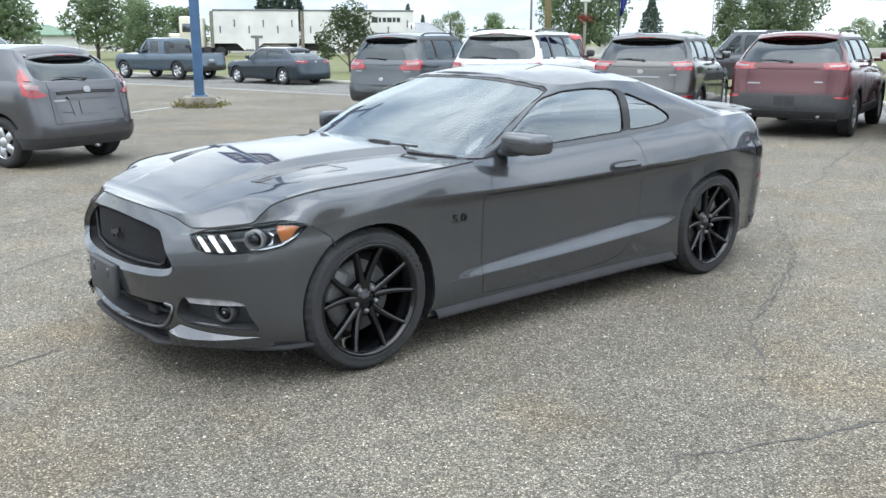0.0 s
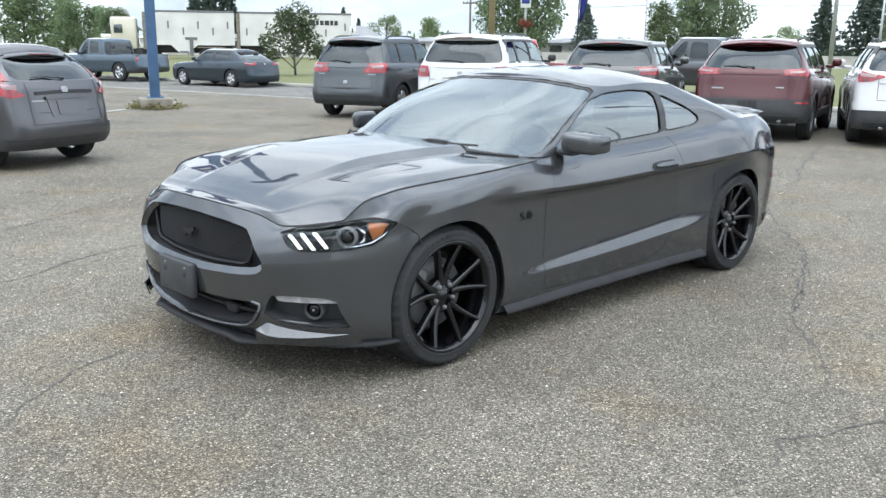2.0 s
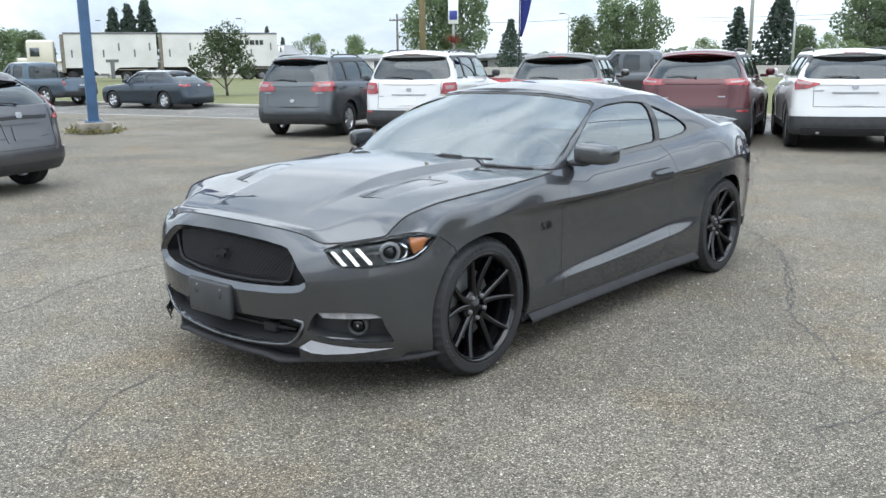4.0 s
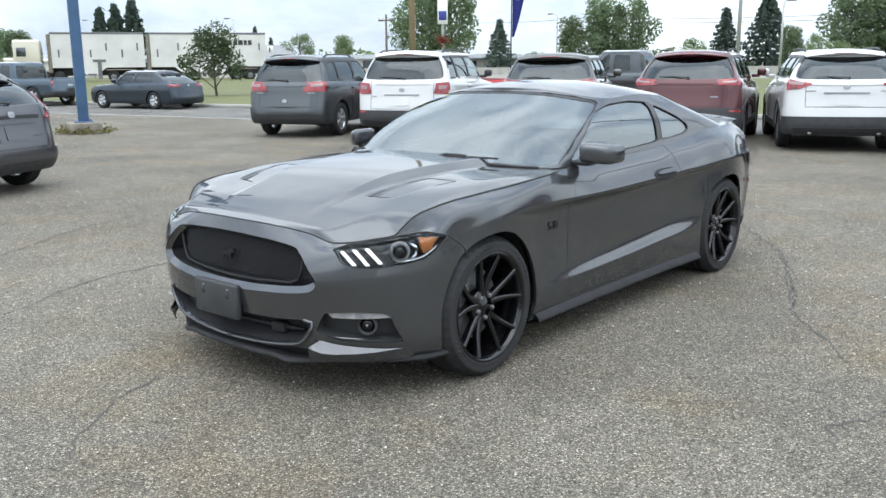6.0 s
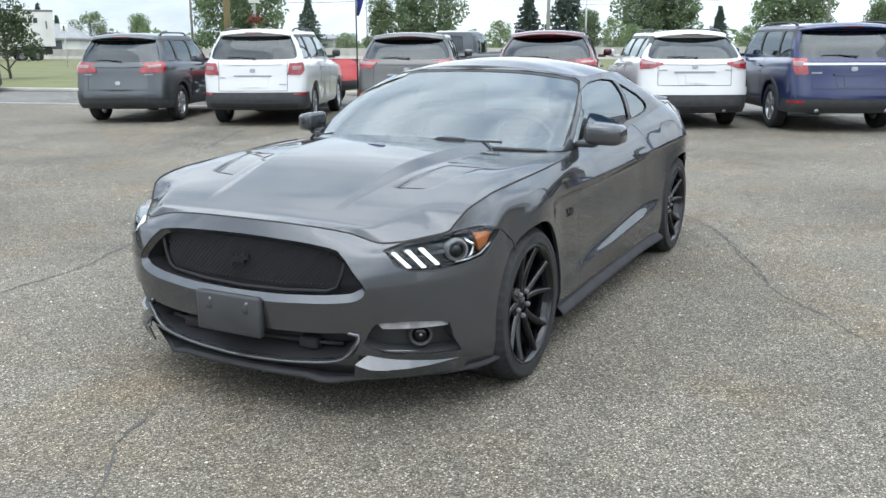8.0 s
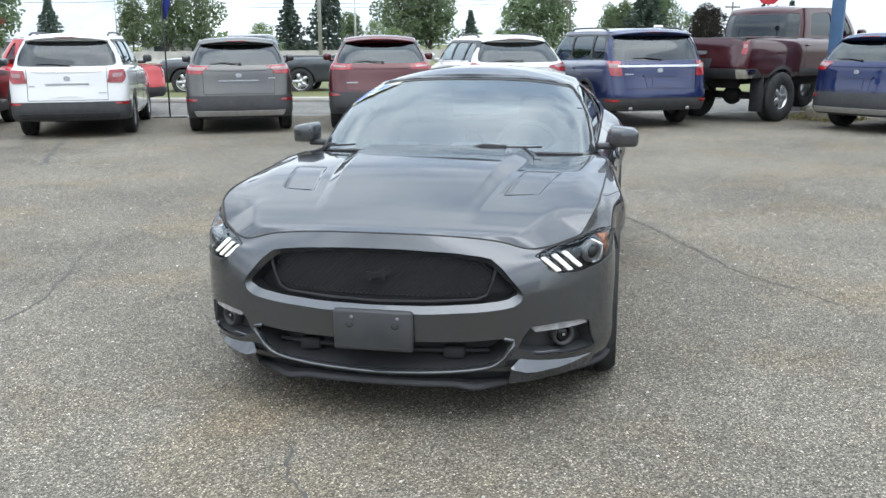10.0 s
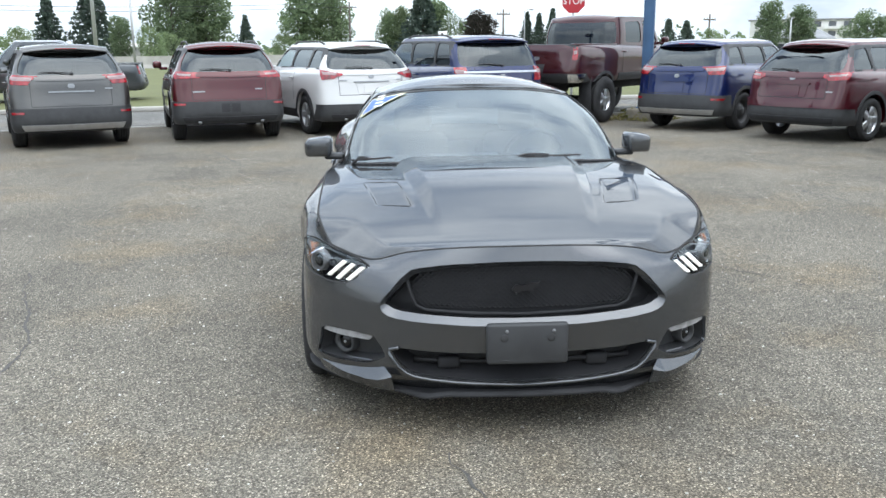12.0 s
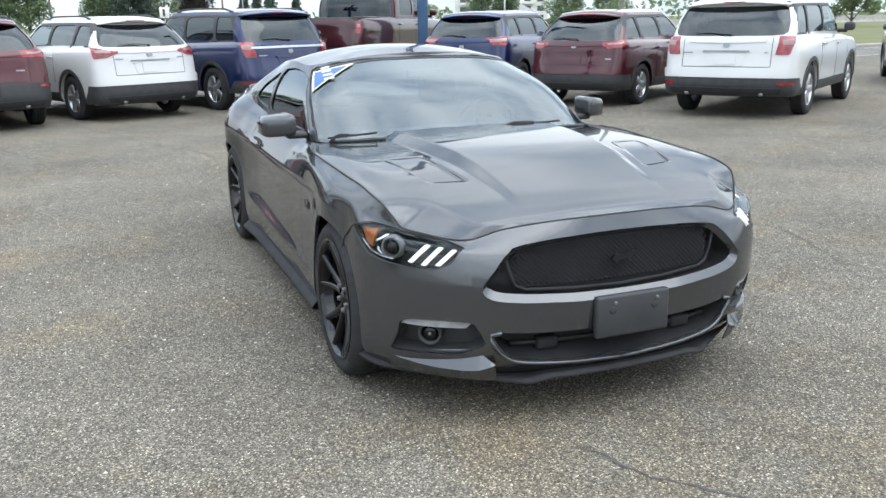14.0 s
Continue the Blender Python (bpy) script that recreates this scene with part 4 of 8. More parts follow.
slab("ground", -1500, 1500, -1500, 1500, -0.03, GRASS, "wide green and dry grass field reaching the horizon", "ground")
lot = slab("lot_floor", -60, 60, -60, 18.2, 0.0, LOT, "worn grey asphalt lot with pale stone chips", "pavement")
slab("road", -300, 300, 18.2, 23.1, -0.004, STREET, "smoother grey asphalt street beside the lot", "road")
slab("verge", -300, 300, 23.25, 80, 0.10, GRASS, "mown grass verge, partly dry", "grass")
kb = bmesh.new()
box(kb, -300, 300, 23.1, 23.27, -0.02, 0.12, 0.02, 1, EN)
tagged(part("kerb", kb, CONCRETE), "low grey concrete kerb along the grass", "kerb", kind="structure")
slab("highway", -500, 500, 82, 100, 0.02, STREET, "grey asphalt highway beyond the grass", "road")
slab("far_verge", -500, 500, 100, 118, 0.05, GRASS, "grass strip beyond the highway", "grass")


# unseen plain wall added behind the walk to close the lot and darken reflections
REFLECTWALL = varied("reflection_wall_grey", (0.48, 0.48, 0.46), rough=0.6, scale=0.4, amount=0.15, grain=12, bump=0.1)
fw = bmesh.new()
box(fw, -34, 26, -30.4, -30, -0.05, 6.2, 0.03, 1, EN)
tagged(part("wall_south", fw, REFLECTWALL, smooth=False), "plain grey unseen wall added behind the walk for reflections", "wall", kind="structure")

# cracks, tar and painted lines in the lot
CRACK = varied("crack_fill", (0.080, 0.076, 0.069), rough=0.95, scale=20, amount=0.35, grain=200, bump=0.4)
WORNLINE = varied("worn_line_paint", (0.33, 0.33, 0.31), rough=0.85, scale=6, amount=0.4, grain=60)
rng_c = np.random.default_rng(14)


def crack(pts, wide):
    """An irregular dark crack that lies in the asphalt."""
    bm = bmesh.new()
    fine = []
    for (ax, ay), (bx, by) in zip(pts, pts[1:]):
        n = max(2, int(math.hypot(bx - ax, by - ay) / 0.045))
        fine += [(ax + (bx - ax) * i / n, ay + (by - ay) * i / n) for i in range(n)]
    wob = np.cumsum(rng_c.normal(size=len(fine))) * 0.012
    wob -= np.linspace(wob[0], wob[-1], len(fine))
    prev = None
    for i, (x, y) in enumerate(fine):
        j = min(i + 1, len(fine) - 1)
        k = max(i - 1, 0)
        d = Vector((fine[j][0] - fine[k][0], fine[j][1] - fine[k][1], 0)).normalized()
        nrm = Vector((-d.y, d.x, 0))
        w = wide * rng_c.uniform(0.25, 1.0) * min(1.0, 0.3 + i / 6, 0.3 + (len(fine) - i) / 6)
        c = Vector((x, y, 0.0025)) + nrm * (wob[i] + rng_c.normal() * 0.006)
        cur = [bm.verts.new(c - nrm * w), bm.verts.new(c + nrm * w)]
        if prev:
            bm.faces.new((prev[0], prev[1], cur[1], cur[0]))
        prev = cur
    part("crack", bm, CRACK, lot, smooth=False)


for pts, wide in (
        ([(3.07, 8.83), (2.53, 7.01), (2.27, 6.11), (1.88, 5.4), (1.67, 4.84), (1.49, 4.22), (1.39, 3.8)], 0.010),
        ([(0.76, 2.98), (0.9, 3.25), (1.09, 3.25), (1.32, 3.38), (1.56, 3.49), (1.95, 3.62)], 0.010),
        ([(6.26, 14.2), (5.5, 12.9), (4.7, 11.62), (3.93, 10.02), (3.5, 9.5)], 0.018),
        ([(-4.4, 5.9), (-3.73, 7.53), (-3.44, 8.44), (-2.95, 9.26)], 0.012),
        ([(-3.4, 5.2), (-3.0, 5.76), (-2.73, 6.51), (-2.25, 6.96), (-1.45, 8.5)], 0.012),
        ([(-2.14, 3.4), (-2.07, 3.99), (-1.88, 4.38)], 0.010),
        ([(2.49, 6.87), (2.13, 5.74), (1.69, 4.89)], 0.007),
        ([(-0.8, 13.53), (-0.26, 15.24), (0.24, 16.47)], 0.05),
        ([(-1.41, 14.48), (-0.76, 15.82), (-0.26, 16.23)], 0.03),
        ([(10.0, 11.25), (9.26, 9.91), (8.92, 9.23)], 0.03),
        ([(0.95, 12.12), (1.58, 11.9), (2.39, 11.19), (3.69, 10.79)], 0.018),
        ([(8.63, 7.3), (8.39, 6.48), (8.9, 5.66), (8.47, 4.18)], 0.022),
        ([(5.48, 5.29), (5.0, 4.64), (4.65, 3.71), (4.14, 2.6)], 0.016),
        ([(4.18, 13.82), (3.63, 12.76), (3.1, 11.73)], 0.02),
        ([(8.27, 6.94), (8.73, 6.32), (9.9, 5.28)], 0.02),
        ([(8.32, 5.58), (8.0, 4.92), (7.98, 4.12), (8.2, 3.0)], 0.02)):
    crack(pts, wide)
ln = bmesh.new()
box(ln, 0, 4.6, -0.05, 0.05, -0.002, 0.004, 0, 1, Matrix.Translation((-7.5, 18.7, 0)) @ Matrix.Rotation(radians(77), 4, "Z"))
tagged(part("parking_line", ln, WORNLINE, smooth=False), "worn white painted parking line on the asphalt", "road marking", kind="structure")
ln = bmesh.new()
box(ln, -60, 60, 18.3, 18.42, -0.003, 0.004, 0, 1, EN)
tagged(part("edge_line", ln, WORNLINE, smooth=False), "worn pale line along the street edge", "road marking", kind="structure")

# loose pale grit on the asphalt
rng_g = np.random.default_rng(19)
gv, gf = [], []
for i in range(26000):
    gx, gy, gs = rng_g.uniform(-8, 11), rng_g.uniform(-0.5, 15), 0.0025 + 0.0055 * rng_g.random() ** 3
    b = len(gv)
    e = rng_g.uniform(0.7, 1.4, 3) * gs
    gv += [(gx + e[0], gy, 0.001), (gx, gy + e[1], 0.001), (gx - e[0], gy, 0.001), (gx, gy - e[1], 0.001), (gx + e[0] * 0.2, gy, 0.001 + e[2] * 0.8)]
    gf += [(b, b + 1, b + 4), (b + 1, b + 2, b + 4), (b + 2, b + 3, b + 4), (b + 3, b, b + 4)]
gm = bpy.data.meshes.new("loose_grit")
gm.from_pydata(gv, [], gf)
gm.materials.append(leafy("pale_grit", (0.16, 0.15, 0.13), (0.62, 0.60, 0.55)))
tagged(new("loose_grit", gm), "pale loose grit scattered over the asphalt", "grit", kind="stuff")

# ---------------------------------------------------------------- the grey coupe
CAR = pose(0.062, 5.659, 0, 0, 0, -138.3)
CX = [1.6, 1.36, 0.9, 0.3, -0.5, -1.0, -1.36, -1.95]
GREY = metallic_paint("magnetic_grey_paint", (0.090, 0.094, 0.100), 0.25)
DRL = varied("running_light", (1.0, 0.97, 0.9), rough=0.3, scale=30, amount=0.02, emit=0.75)
STICKBLUE = varied("sticker_blue", (0.03, 0.11, 0.45), rough=0.4, scale=20, amount=0.1)
STICKYELLOW = varied("sticker_yellow", (0.78, 0.74, 0.45), rough=0.4, scale=20, amount=0.05)
CLEARLENS2 = varied("smoked_clear_lens", (0.30, 0.30, 0.31), rough=0.15, scale=25, amount=0.35, grain=90, coat=1.0)
SCREENGLASS = tinted_glass("windscreen_laminate", (0.62, 0.76, 0.82), 1.0, 2.2)
CLEARCOVER = tinted_glass("lamp_cover", (0.92, 0.94, 0.96), 1.0, 1.38)
CALIPER = varied("caliper_grey", (0.16, 0.16, 0.16), rough=0.5, metal=0.3, scale=20, amount=0.15)


def smooth01(a, b, x):
    t = min(max((x - a) / (b - a), 0.0), 1.0)
    return t * t * (3 - 2 * t)


class Tailed:
    """A line that takes its tail from one line and the rest from keys."""

    def __init__(self, tail, keyed):
        self.tail, self.keyed = tail, keyed

    def at(self, q):
        return self.tail.at(q) if q <= 1 else self.keyed.at(q)


TX = [-1.95, -1.36, -1.0, -.5, .3, .5, .7, .9, 1.1, 1.36, 1.6]


def coupe_shell():
    def k(v):
        return curve1(CX, v)

    lines = [
        (k([.90, .905, .90, .895, .895, .905, .915, .80]), k([.185, .18, .18, .18, .18, .18, .185, .21]), 2.19, .190, -2.36, .24, 2.0),
        (k([.922, .940, .918, .902, .902, .918, .945, .815]), k([.27, .27, .27, .265, .27, .28, .28, .30]), 2.238, .26, -2.42, .34, 2.25),
        (k([.922, .952, .918, .914, .914, .920, .958, .825]), k([.40, .40, .335, .345, .375, .395, .42, .42]), 2.252, .385, -2.45, .44, 2.4),
        (k([.918, .956, .912, .888, .880, .914, .962, .835]), k([.595, .57, .385, .400, .440, .48, .60, .58]), 2.272, .542, -2.46, .58, 2.4),
        (k([.908, .955, .895, .876, .873, .898, .960, .825]), k([.690, .745, .715, .708, .722, .744, .78, .78]), 2.258, .592, -2.46, .76, 2.4),
        (k([.907, .947, .917, .912, .915, .930, .956, .805]), k([.735, .795, .770, .768, .780, .798, .835, .83]), 2.228, .655, -2.44, .82, 2.4),
    ]
    out = [Line(y, z, -1.95, 1.6, xr, zr, xf, zf, 2.1, nf) for y, z, xf, zf, xr, zr, nf in lines]
    tq = [1 + (x + 1.95) / 3.55 for x in TX]
    # the shoulder: over the wheels, along the doors, and round above the headlamp to the nose
    sy = [.775, .895, .866, .848, .848, .862, .880, .897, .909, .919, .899]
    sz = [.935, .945, .92, .89, .866, .864, .862, .860, .854, .847, .818]
    nose_q = [2.1, 2.2, 2.32, 2.42, 2.5, 2.58, 2.64, 2.70, 2.78, 2.9, 3.0]
    shoulder = Keyed(tq + nose_q, TX + [1.70, 1.80, 1.892, 1.968, 2.04, 2.088, 2.118, 2.145, 2.171, 2.194, 2.2],
                     sy + [.883, .842, .786, .720, .663, .60, .52, .43, .337, .177, 0], sz + [.790, .757, .729, .717, .711, .704, .715, .725, .727, .721, .718])
    out.append(Tailed(Line(level(.775), level(.935), -1.95, 1.6, -2.40, .93, .9, .9, 2.1, 2.4), shoulder))
    # belt line, the hood's outer edge and its front edge
    ey = [.70, .785, .785, .785, .785, .80, .838, .862, .858, .852, .843]
    ez = [1.02, 1.02, .985, .952, .925, .920, .913, .905, .893, .880, .866]
    edge_q = [2.1, 2.2, 2.27, 2.32, 2.42, 2.5, 2.57, 2.62, 2.75, 2.88, 3.0]
    out.append(Keyed([0, .35, .7] + tq + edge_q, [-2.36, -2.33, -2.19] + TX + [1.70, 1.80, 1.855, 1.885, 1.96, 2.03, 2.078, 2.10, 2.145, 2.168, 2.175],
                     [0, .33, .57] + ey + [.839, .822, .797, .775, .714, .655, .585, .47, .30, .15, 0], [1.03, 1.03, 1.025] + ez + [.853, .828, .782, .748, .734, .725, .722, .752, .775, .784, .786]))

    flank = lambda q: .85 * smooth01(2.05, 2.2, q) * smooth01(2.85, 2.7, q)  # crease under the headlamp

    def span(x0, x1, most):
        def f(q):
            x = -1.95 + 3.55 * (q - 1)
            return most * smooth01(x0 - .12, x0 + .06, x) * smooth01(x1 + .12, x1 - .06, x)
        return f

    return Shell(out, {2: span(-.74, .95, .85), 3: lambda q, f=span(-.74, .95, .85): max(f(q), flank(q)), 4: span(-.75, 1.0, .5), 5: span(-.78, 1.03, .9)})


def hood_lift(x, y):
    """Raised middle of the hood with a facet on each side, and the sunk vent panels beside it."""
    a = abs(y)
    edge = 0.425 - 0.10 * (x - 0.75)
    t = min(max((a - edge) / (0.045 + 0.035 * smooth01(1.9, 0.9, x)), 0.0), 1.0)
    h = 0.032 * (1 - t) * smooth01(2.08, 1.35, x)
    u, w = x - 1.50 + (a - 0.54) * 0.2, a - 0.540 + (x - 1.50) * 0.19
    inner = smooth01(0.19, 0.175, abs(u)) * smooth01(0.082, 0.066, abs(w))
    return h - inner * (0.002 + 0.012 * smooth01(-0.15, 0.17, u))


def open_soft(pts, rounds=1, keep=0.22):
    for _ in range(rounds):
        out = [pts[0]]
        for a, b in zip(pts, pts[1:]):
            out += [tuple(p + (r - p) * keep for p, r in zip(a, b)), tuple(r - (r - p) * keep for p, r in zip(a, b))]
        out.append(pts[-1])
        pts = out
    return pts


def near(shell, pts):
    """(q, v) of the places on the shell nearest to points in space."""
    g = shell.dense()
    out = []
    for p in pts:
        d = ((g - np.array(p)) ** 2).sum(-1)
        i, j = np.unravel_index(np.argmin(d), d.shape)
        q, v, e = float(shell.qs[i]), float(shell.vs[j]), 0.005
        for _ in range(3):
            c = shell.at(q, v)
            dq, dv = (shell.at(q + e, v) - shell.at(q - e, v)) / (2 * e), (shell.at(q, v + e) - shell.at(q, v - e)) / (2 * e)
            step = np.linalg.lstsq(np.array([dq, dv]).T, np.array(p) - np.array(c), rcond=None)[0]
            q, v = min(max(q + float(np.clip(step[0], -.02, .02)), 0), 3), min(max(v + float(np.clip(step[1], -.06, .06)), 0), shell.n)
        out.append((q, v))
    return out


def middle_poly(shell, pts):
    """A half outline on the nose, from the middle above to the middle below, that closes across the middle."""
    qv = shell.front(pts)
    qv = open_soft(qv, 1, 0.2)
    return [(3.02, qv[0][1])] + qv[1:-1] + [(3.02, qv[-1][1])]


def on_surface_tube(shell, path, out, r, n=6, side=1):
    bm = bmesh.new()
    pts = []
    for q, v in path:
        p = shell.at(q, v, out)
        pts.append((p.x, p.y * side, p.z))
    return tube(bm, pts, r, n)


WHEELBLACK = varied("wheel_gloss_black", (0.004, 0.004, 0.005), rough=0.07, scale=6, amount=0.2, grain=200, spec=0.5)


def coupe_wheel(parent, x, s, hz):
    """Black ten-spoke wheel with a low-profile tyre; s is the side."""
    R, rr, y = 0.343, 0.258, 0.803
    w = new("wheel")
    w.empty_display_size = 0.1
    w.parent = parent
    w.location = (x, s * y, hz)
    w["label"] = "gloss black ten-spoke wheel with low-profile tyre"
    h = 0.128
    prof = [(rr - 0.012, -h * 0.85), (rr + 0.012, -h * 0.97), (0.305, -h * 1.02), (R - 0.022, -h * 0.93), (R - 0.006, -h * 0.80), (R, -h * 0.6), (R, -h * 0.36), (R - 0.008, -h * 0.34), (R - 0.008, -h * 0.26), (R, -h * 0.24), (R, -h * 0.07), (R - 0.008, -h * 0.05), (R - 0.008, h * 0.05), (R, h * 0.07), (R, h * 0.24),
            (R - 0.008, h * 0.26), (R - 0.008, h * 0.34), (R, h * 0.36), (R, h * 0.6), (R - 0.006, h * 0.80), (R - 0.022, h * 0.93), (0.318, h * 0.985), (0.314, h * 1.01), (0.30, h * 1.02), (0.280, h * 1.0), (0.276, h * 1.02), (rr + 0.012, h * 0.99), (rr - 0.012, h * 0.85)]
    n = 132
    t = lathe(prof, n)
    for v in t.verts:
        a = math.atan2(v.co.z, v.co.x)
        r = math.hypot(v.co.x, v.co.z)
        k = int(round((a % (2 * math.pi)) / (2 * math.pi) * n))
        if r > R - 0.0245 and abs(v.co.y) > h * 0.5 and k % 3 == 0:
            f = (r - 0.007) / r
            v.co.x, v.co.z = v.co.x * f, v.co.z * f
    part("tyre", t, RUBBER, w)
    for a0 in (20, 95, 200, 275):
        for k in range(5):
            m = Matrix.Rotation(radians(a0 + k * 6), 4, "Y")
            part("sidewall_mark", box(bmesh.new(), 0.290, 0.304, s * h * 1.018 - 0.001, s * h * 1.018 + 0.0002, -0.007, 0.007, 0, 1, m), RUBBER, w)
    o = s
    barrel = lathe([(rr + 0.010, o * h * 0.99), (rr + 0.004, o * h * 1.02), (rr - 0.004, o * h * 0.98), (rr - 0.014, o * h * 0.80), (rr - 0.022, o * h * 0.2), (rr - 0.03, -o * h * 0.5), (rr - 0.012, -o * h * 0.9)], 64)
    part("rim", barrel, WHEELBLACK, w)
    for k in range(5):
        for sgn in (-1, 1):
            bm = bmesh.new()
            a1, a2 = radians(72 * k + 90 + sgn * 9), radians(72 * k + 90 + sgn * 17)
            rows = []
            for i in range(7):
                f = i / 6
                rad = 0.05 + (rr - 0.010 - 0.05) * f
                a = a1 + (a2 - a1) * f
                face = o * (h * (0.62 + 0.30 * f ** 1.6))
                half = 0.018 - 0.007 * f
                c, si = math.cos(a), math.sin(a)
                ring = []
                for du, dy in ((-half, -0.03), (-half, -0.004), (-half * 0.45, 0.004), (half * 0.45, 0.004), (half, -0.004), (half, -0.03)):
                    ring.append(bm.verts.new((rad * c - du * si, face + o * dy, rad * si + du * c)))
                rows.append(ring)
            for p, q in zip(rows, rows[1:]):
                for j in range(5):
                    bm.faces.new((p[j], q[j], q[j + 1], p[j + 1]))
            bmesh.ops.recalc_face_normals(bm, faces=bm.faces[:])
            part("spoke", bm, WHEELBLACK, w)
    part("hub", lathe([(0.0, o * h * 0.66), (0.03, o * h * 0.66), (0.034, o * h * 0.63), (0.075, o * h * 0.62), (0.088, o * h * 0.52), (0.088, o * h * 0.3)], 32), WHEELBLACK, w)
    part("centre_cap", lathe([(0.0, o * h * 0.70), (0.026, o * h * 0.69), (0.029, o * h * 0.62)], 24), WHEELBLACK, w)
    for k in range(5):
        a = radians(72 * k + 54)
        bm = lathe([(0.0, o * h * 0.74), (0.008, o * h * 0.735), (0.011, o * h * 0.68), (0.011, o * h * 0.5)], 12)
        bmesh.ops.translate(bm, verts=bm.verts[:], vec=(0.057 * math.cos(a), 0, 0.057 * math.sin(a)))
        part("lug_nut", bm, GREYPLASTIC, w)
    part("brake_disc", lathe([(0.07, o * 0.012), (0.172, o * 0.012), (0.172, -o * 0.016), (0.07, -o * 0.016)], 48), CALIPER, w)
    part("caliper", box(bmesh.new(), 0.10, 0.19, -0.035, 0.045, -0.085, 0.085, 0.02, 2, Matrix.Rotation(radians(180 + 28 if x < 0 else -28), 4, "Y")), CALIPER, w)
    return w


def build_coupe():
    root = thing("sports_coupe", CAR, "dark grey two-door fastback sports coupe with black wheels on the asphalt", "car")
    sh = coupe_shell()
    HZ = 0.338
    qs = list(np.linspace(0, 1, 21)) + list(np.linspace(1, 2, 90)[1:]) + list(np.linspace(2, 3, 48)[1:])
    sheet = flat(qs, np.linspace(0, 7, 50))
    for wx in (1.375, -1.345):
        take(sheet, sh.side(circle_arc(wx - 0.011, 0.335, 0.369, -50, 230, 48))).free()
    g_poly = middle_poly(sh, [(0, .730), (.15, .728), (.30, .720), (.44, .702), (.475, .675), (.535, .615), (.575, .565), (.57, .535), (.535, .512), (.40, .499), (.25, .491), (0, .487)])
    l_poly = middle_poly(sh, [(0, .372), (.2, .374), (.40, .378), (.50, .385), (.535, .375), (.50, .315), (.455, .275), (.40, .262), (.25, .249), (0, .240)])
    hd = [(2.096, .605, .700), (2.09, .655, .645), (2.065, .705, .623), (2.004, .773, .620), (1.90, .848, .630), (1.80, .888, .645), (1.735, .893, .68), (1.672, .880, .728), (1.77, .836, .738), (1.875, .782, .741), (1.965, .712, .730), (2.035, .657, .721)]
    h_poly = soften(near(sh, hd), 1, 0.12)
    fp = [(2.155, .605, .425), (2.08, .700, .432), (1.995, .790, .425), (1.955, .815, .41), (1.945, .825, .36), (1.90, .848, .282), (2.02, .755, .285), (2.13, .64, .292), (2.175, .56, .335), (2.165, .58, .385)]
    f_poly = soften(near(sh, fp), 1, 0.12)
    for poly in (g_poly, l_poly, h_poly, f_poly):
        take(sheet, poly).free()
    # door and bumper as panels of their own
    door = [(.668, .235), (.673, .40), (.653, .62), (.62, .765), (.598, .835), (.583, .905), (.566, .935), (.3, .96), (-.30, .975), (-.60, .99), (-.645, .90), (-.655, .72), (-.63, .52), (-.56, .37), (-.45, .275), (-.33, .245), (0.1, .225)]
    d_poly = soften(finer(sh.side(door), 0.08), 1, 0.2)
    d_poly = [(q, 7.05 if v > 6.55 else v) for q, v in d_poly]
    door_bm = take(sheet, d_poly)
    nose = near(sh, [(1.668, .884, .728), (1.62, .895, .70), (1.575, .905, .665)]) + [sh.side([(1.56, .55)])[0], sh.side([(1.55, .05)])[0], (3.05, -0.05), (3.05, 7.05), (2.56, 7.05)] + near(sh, [(2.09, .60, .712)])
    bumper_bm = take(sheet, nose)
    for nm, bm, dpt in (("body", sheet, 0.014), ("door", door_bm, 0.014), ("front_bumper", bumper_bm, 0.014)):
        mapped(bm, sh.at)
        outward(bm, (0, 0, 0.5))
        if nm == "door":
            for s in (1, -1):
                b2 = one_side(bm.copy(), s)
                for v in b2.verts:
                    v.co.x = v.co.x * 0.9955 - 0.0002
                    v.co.z = 0.6 + (v.co.z - 0.6) * 0.994
                part("door", rim(b2, dpt), GREY, root)
            bm.free()
        else:
            mirrored(bm)
            if nm == "front_bumper":
                for v in bm.verts:
                    v.co.x += 0.0028
            part(nm, rim(bm, dpt), GREY, root)
    # hood with its shut line and vent outlines
    ridge_y = curve1([.6, .9, 1.2, 1.4, 1.5, 1.6, 1.7, 1.8, 1.9, 2.0, 2.07, 2.12, 2.175], [.745, .785, .775, .757, .741, .718, .690, .664, .631, .588, .53, .40, .02])
    ridge_z = curve1([.6, .9, 1.2, 1.4, 1.5, 1.6, 1.7, 1.8, 1.9, 2.0, 2.07, 2.12, 2.175], [.926, .921, .915, .907, .899, .885, .866, .846, .824, .795, .776, .774, .788])
    crown = curve1([.6, 1.0, 1.5, 1.9, 2.1, 2.175], [.022, .028, .014, .012, .008, 0.0])

    def edge_at(x):
        lo, hi = 1.5, 3.0
        for _ in range(24):
            m = (lo + hi) / 2
            lo, hi = (m, hi) if sh.at(m, 7).x < x else (lo, m)
        return sh.at(lo, 7)

    def hood_at(p, y):
        """Height of the hood across one station: flat crowned middle, a soft ridge, and a facet that falls to the edge."""
        a, w = abs(y), max(p.y, 1e-3)
        ry = min(ridge_y(p.x), w * .90)
        rz = max(ridge_z(p.x), p.z + .001)
        inner = rz + crown(p.x) * (1 - min(a / ry, 1.6) ** 2)
        t = (w - a) / (w - ry)
        outer = p.z + (rz - p.z) * t * (1.1 - .1 * min(t, 1.5))
        k = .0035 * smooth01(.02, .3, w)
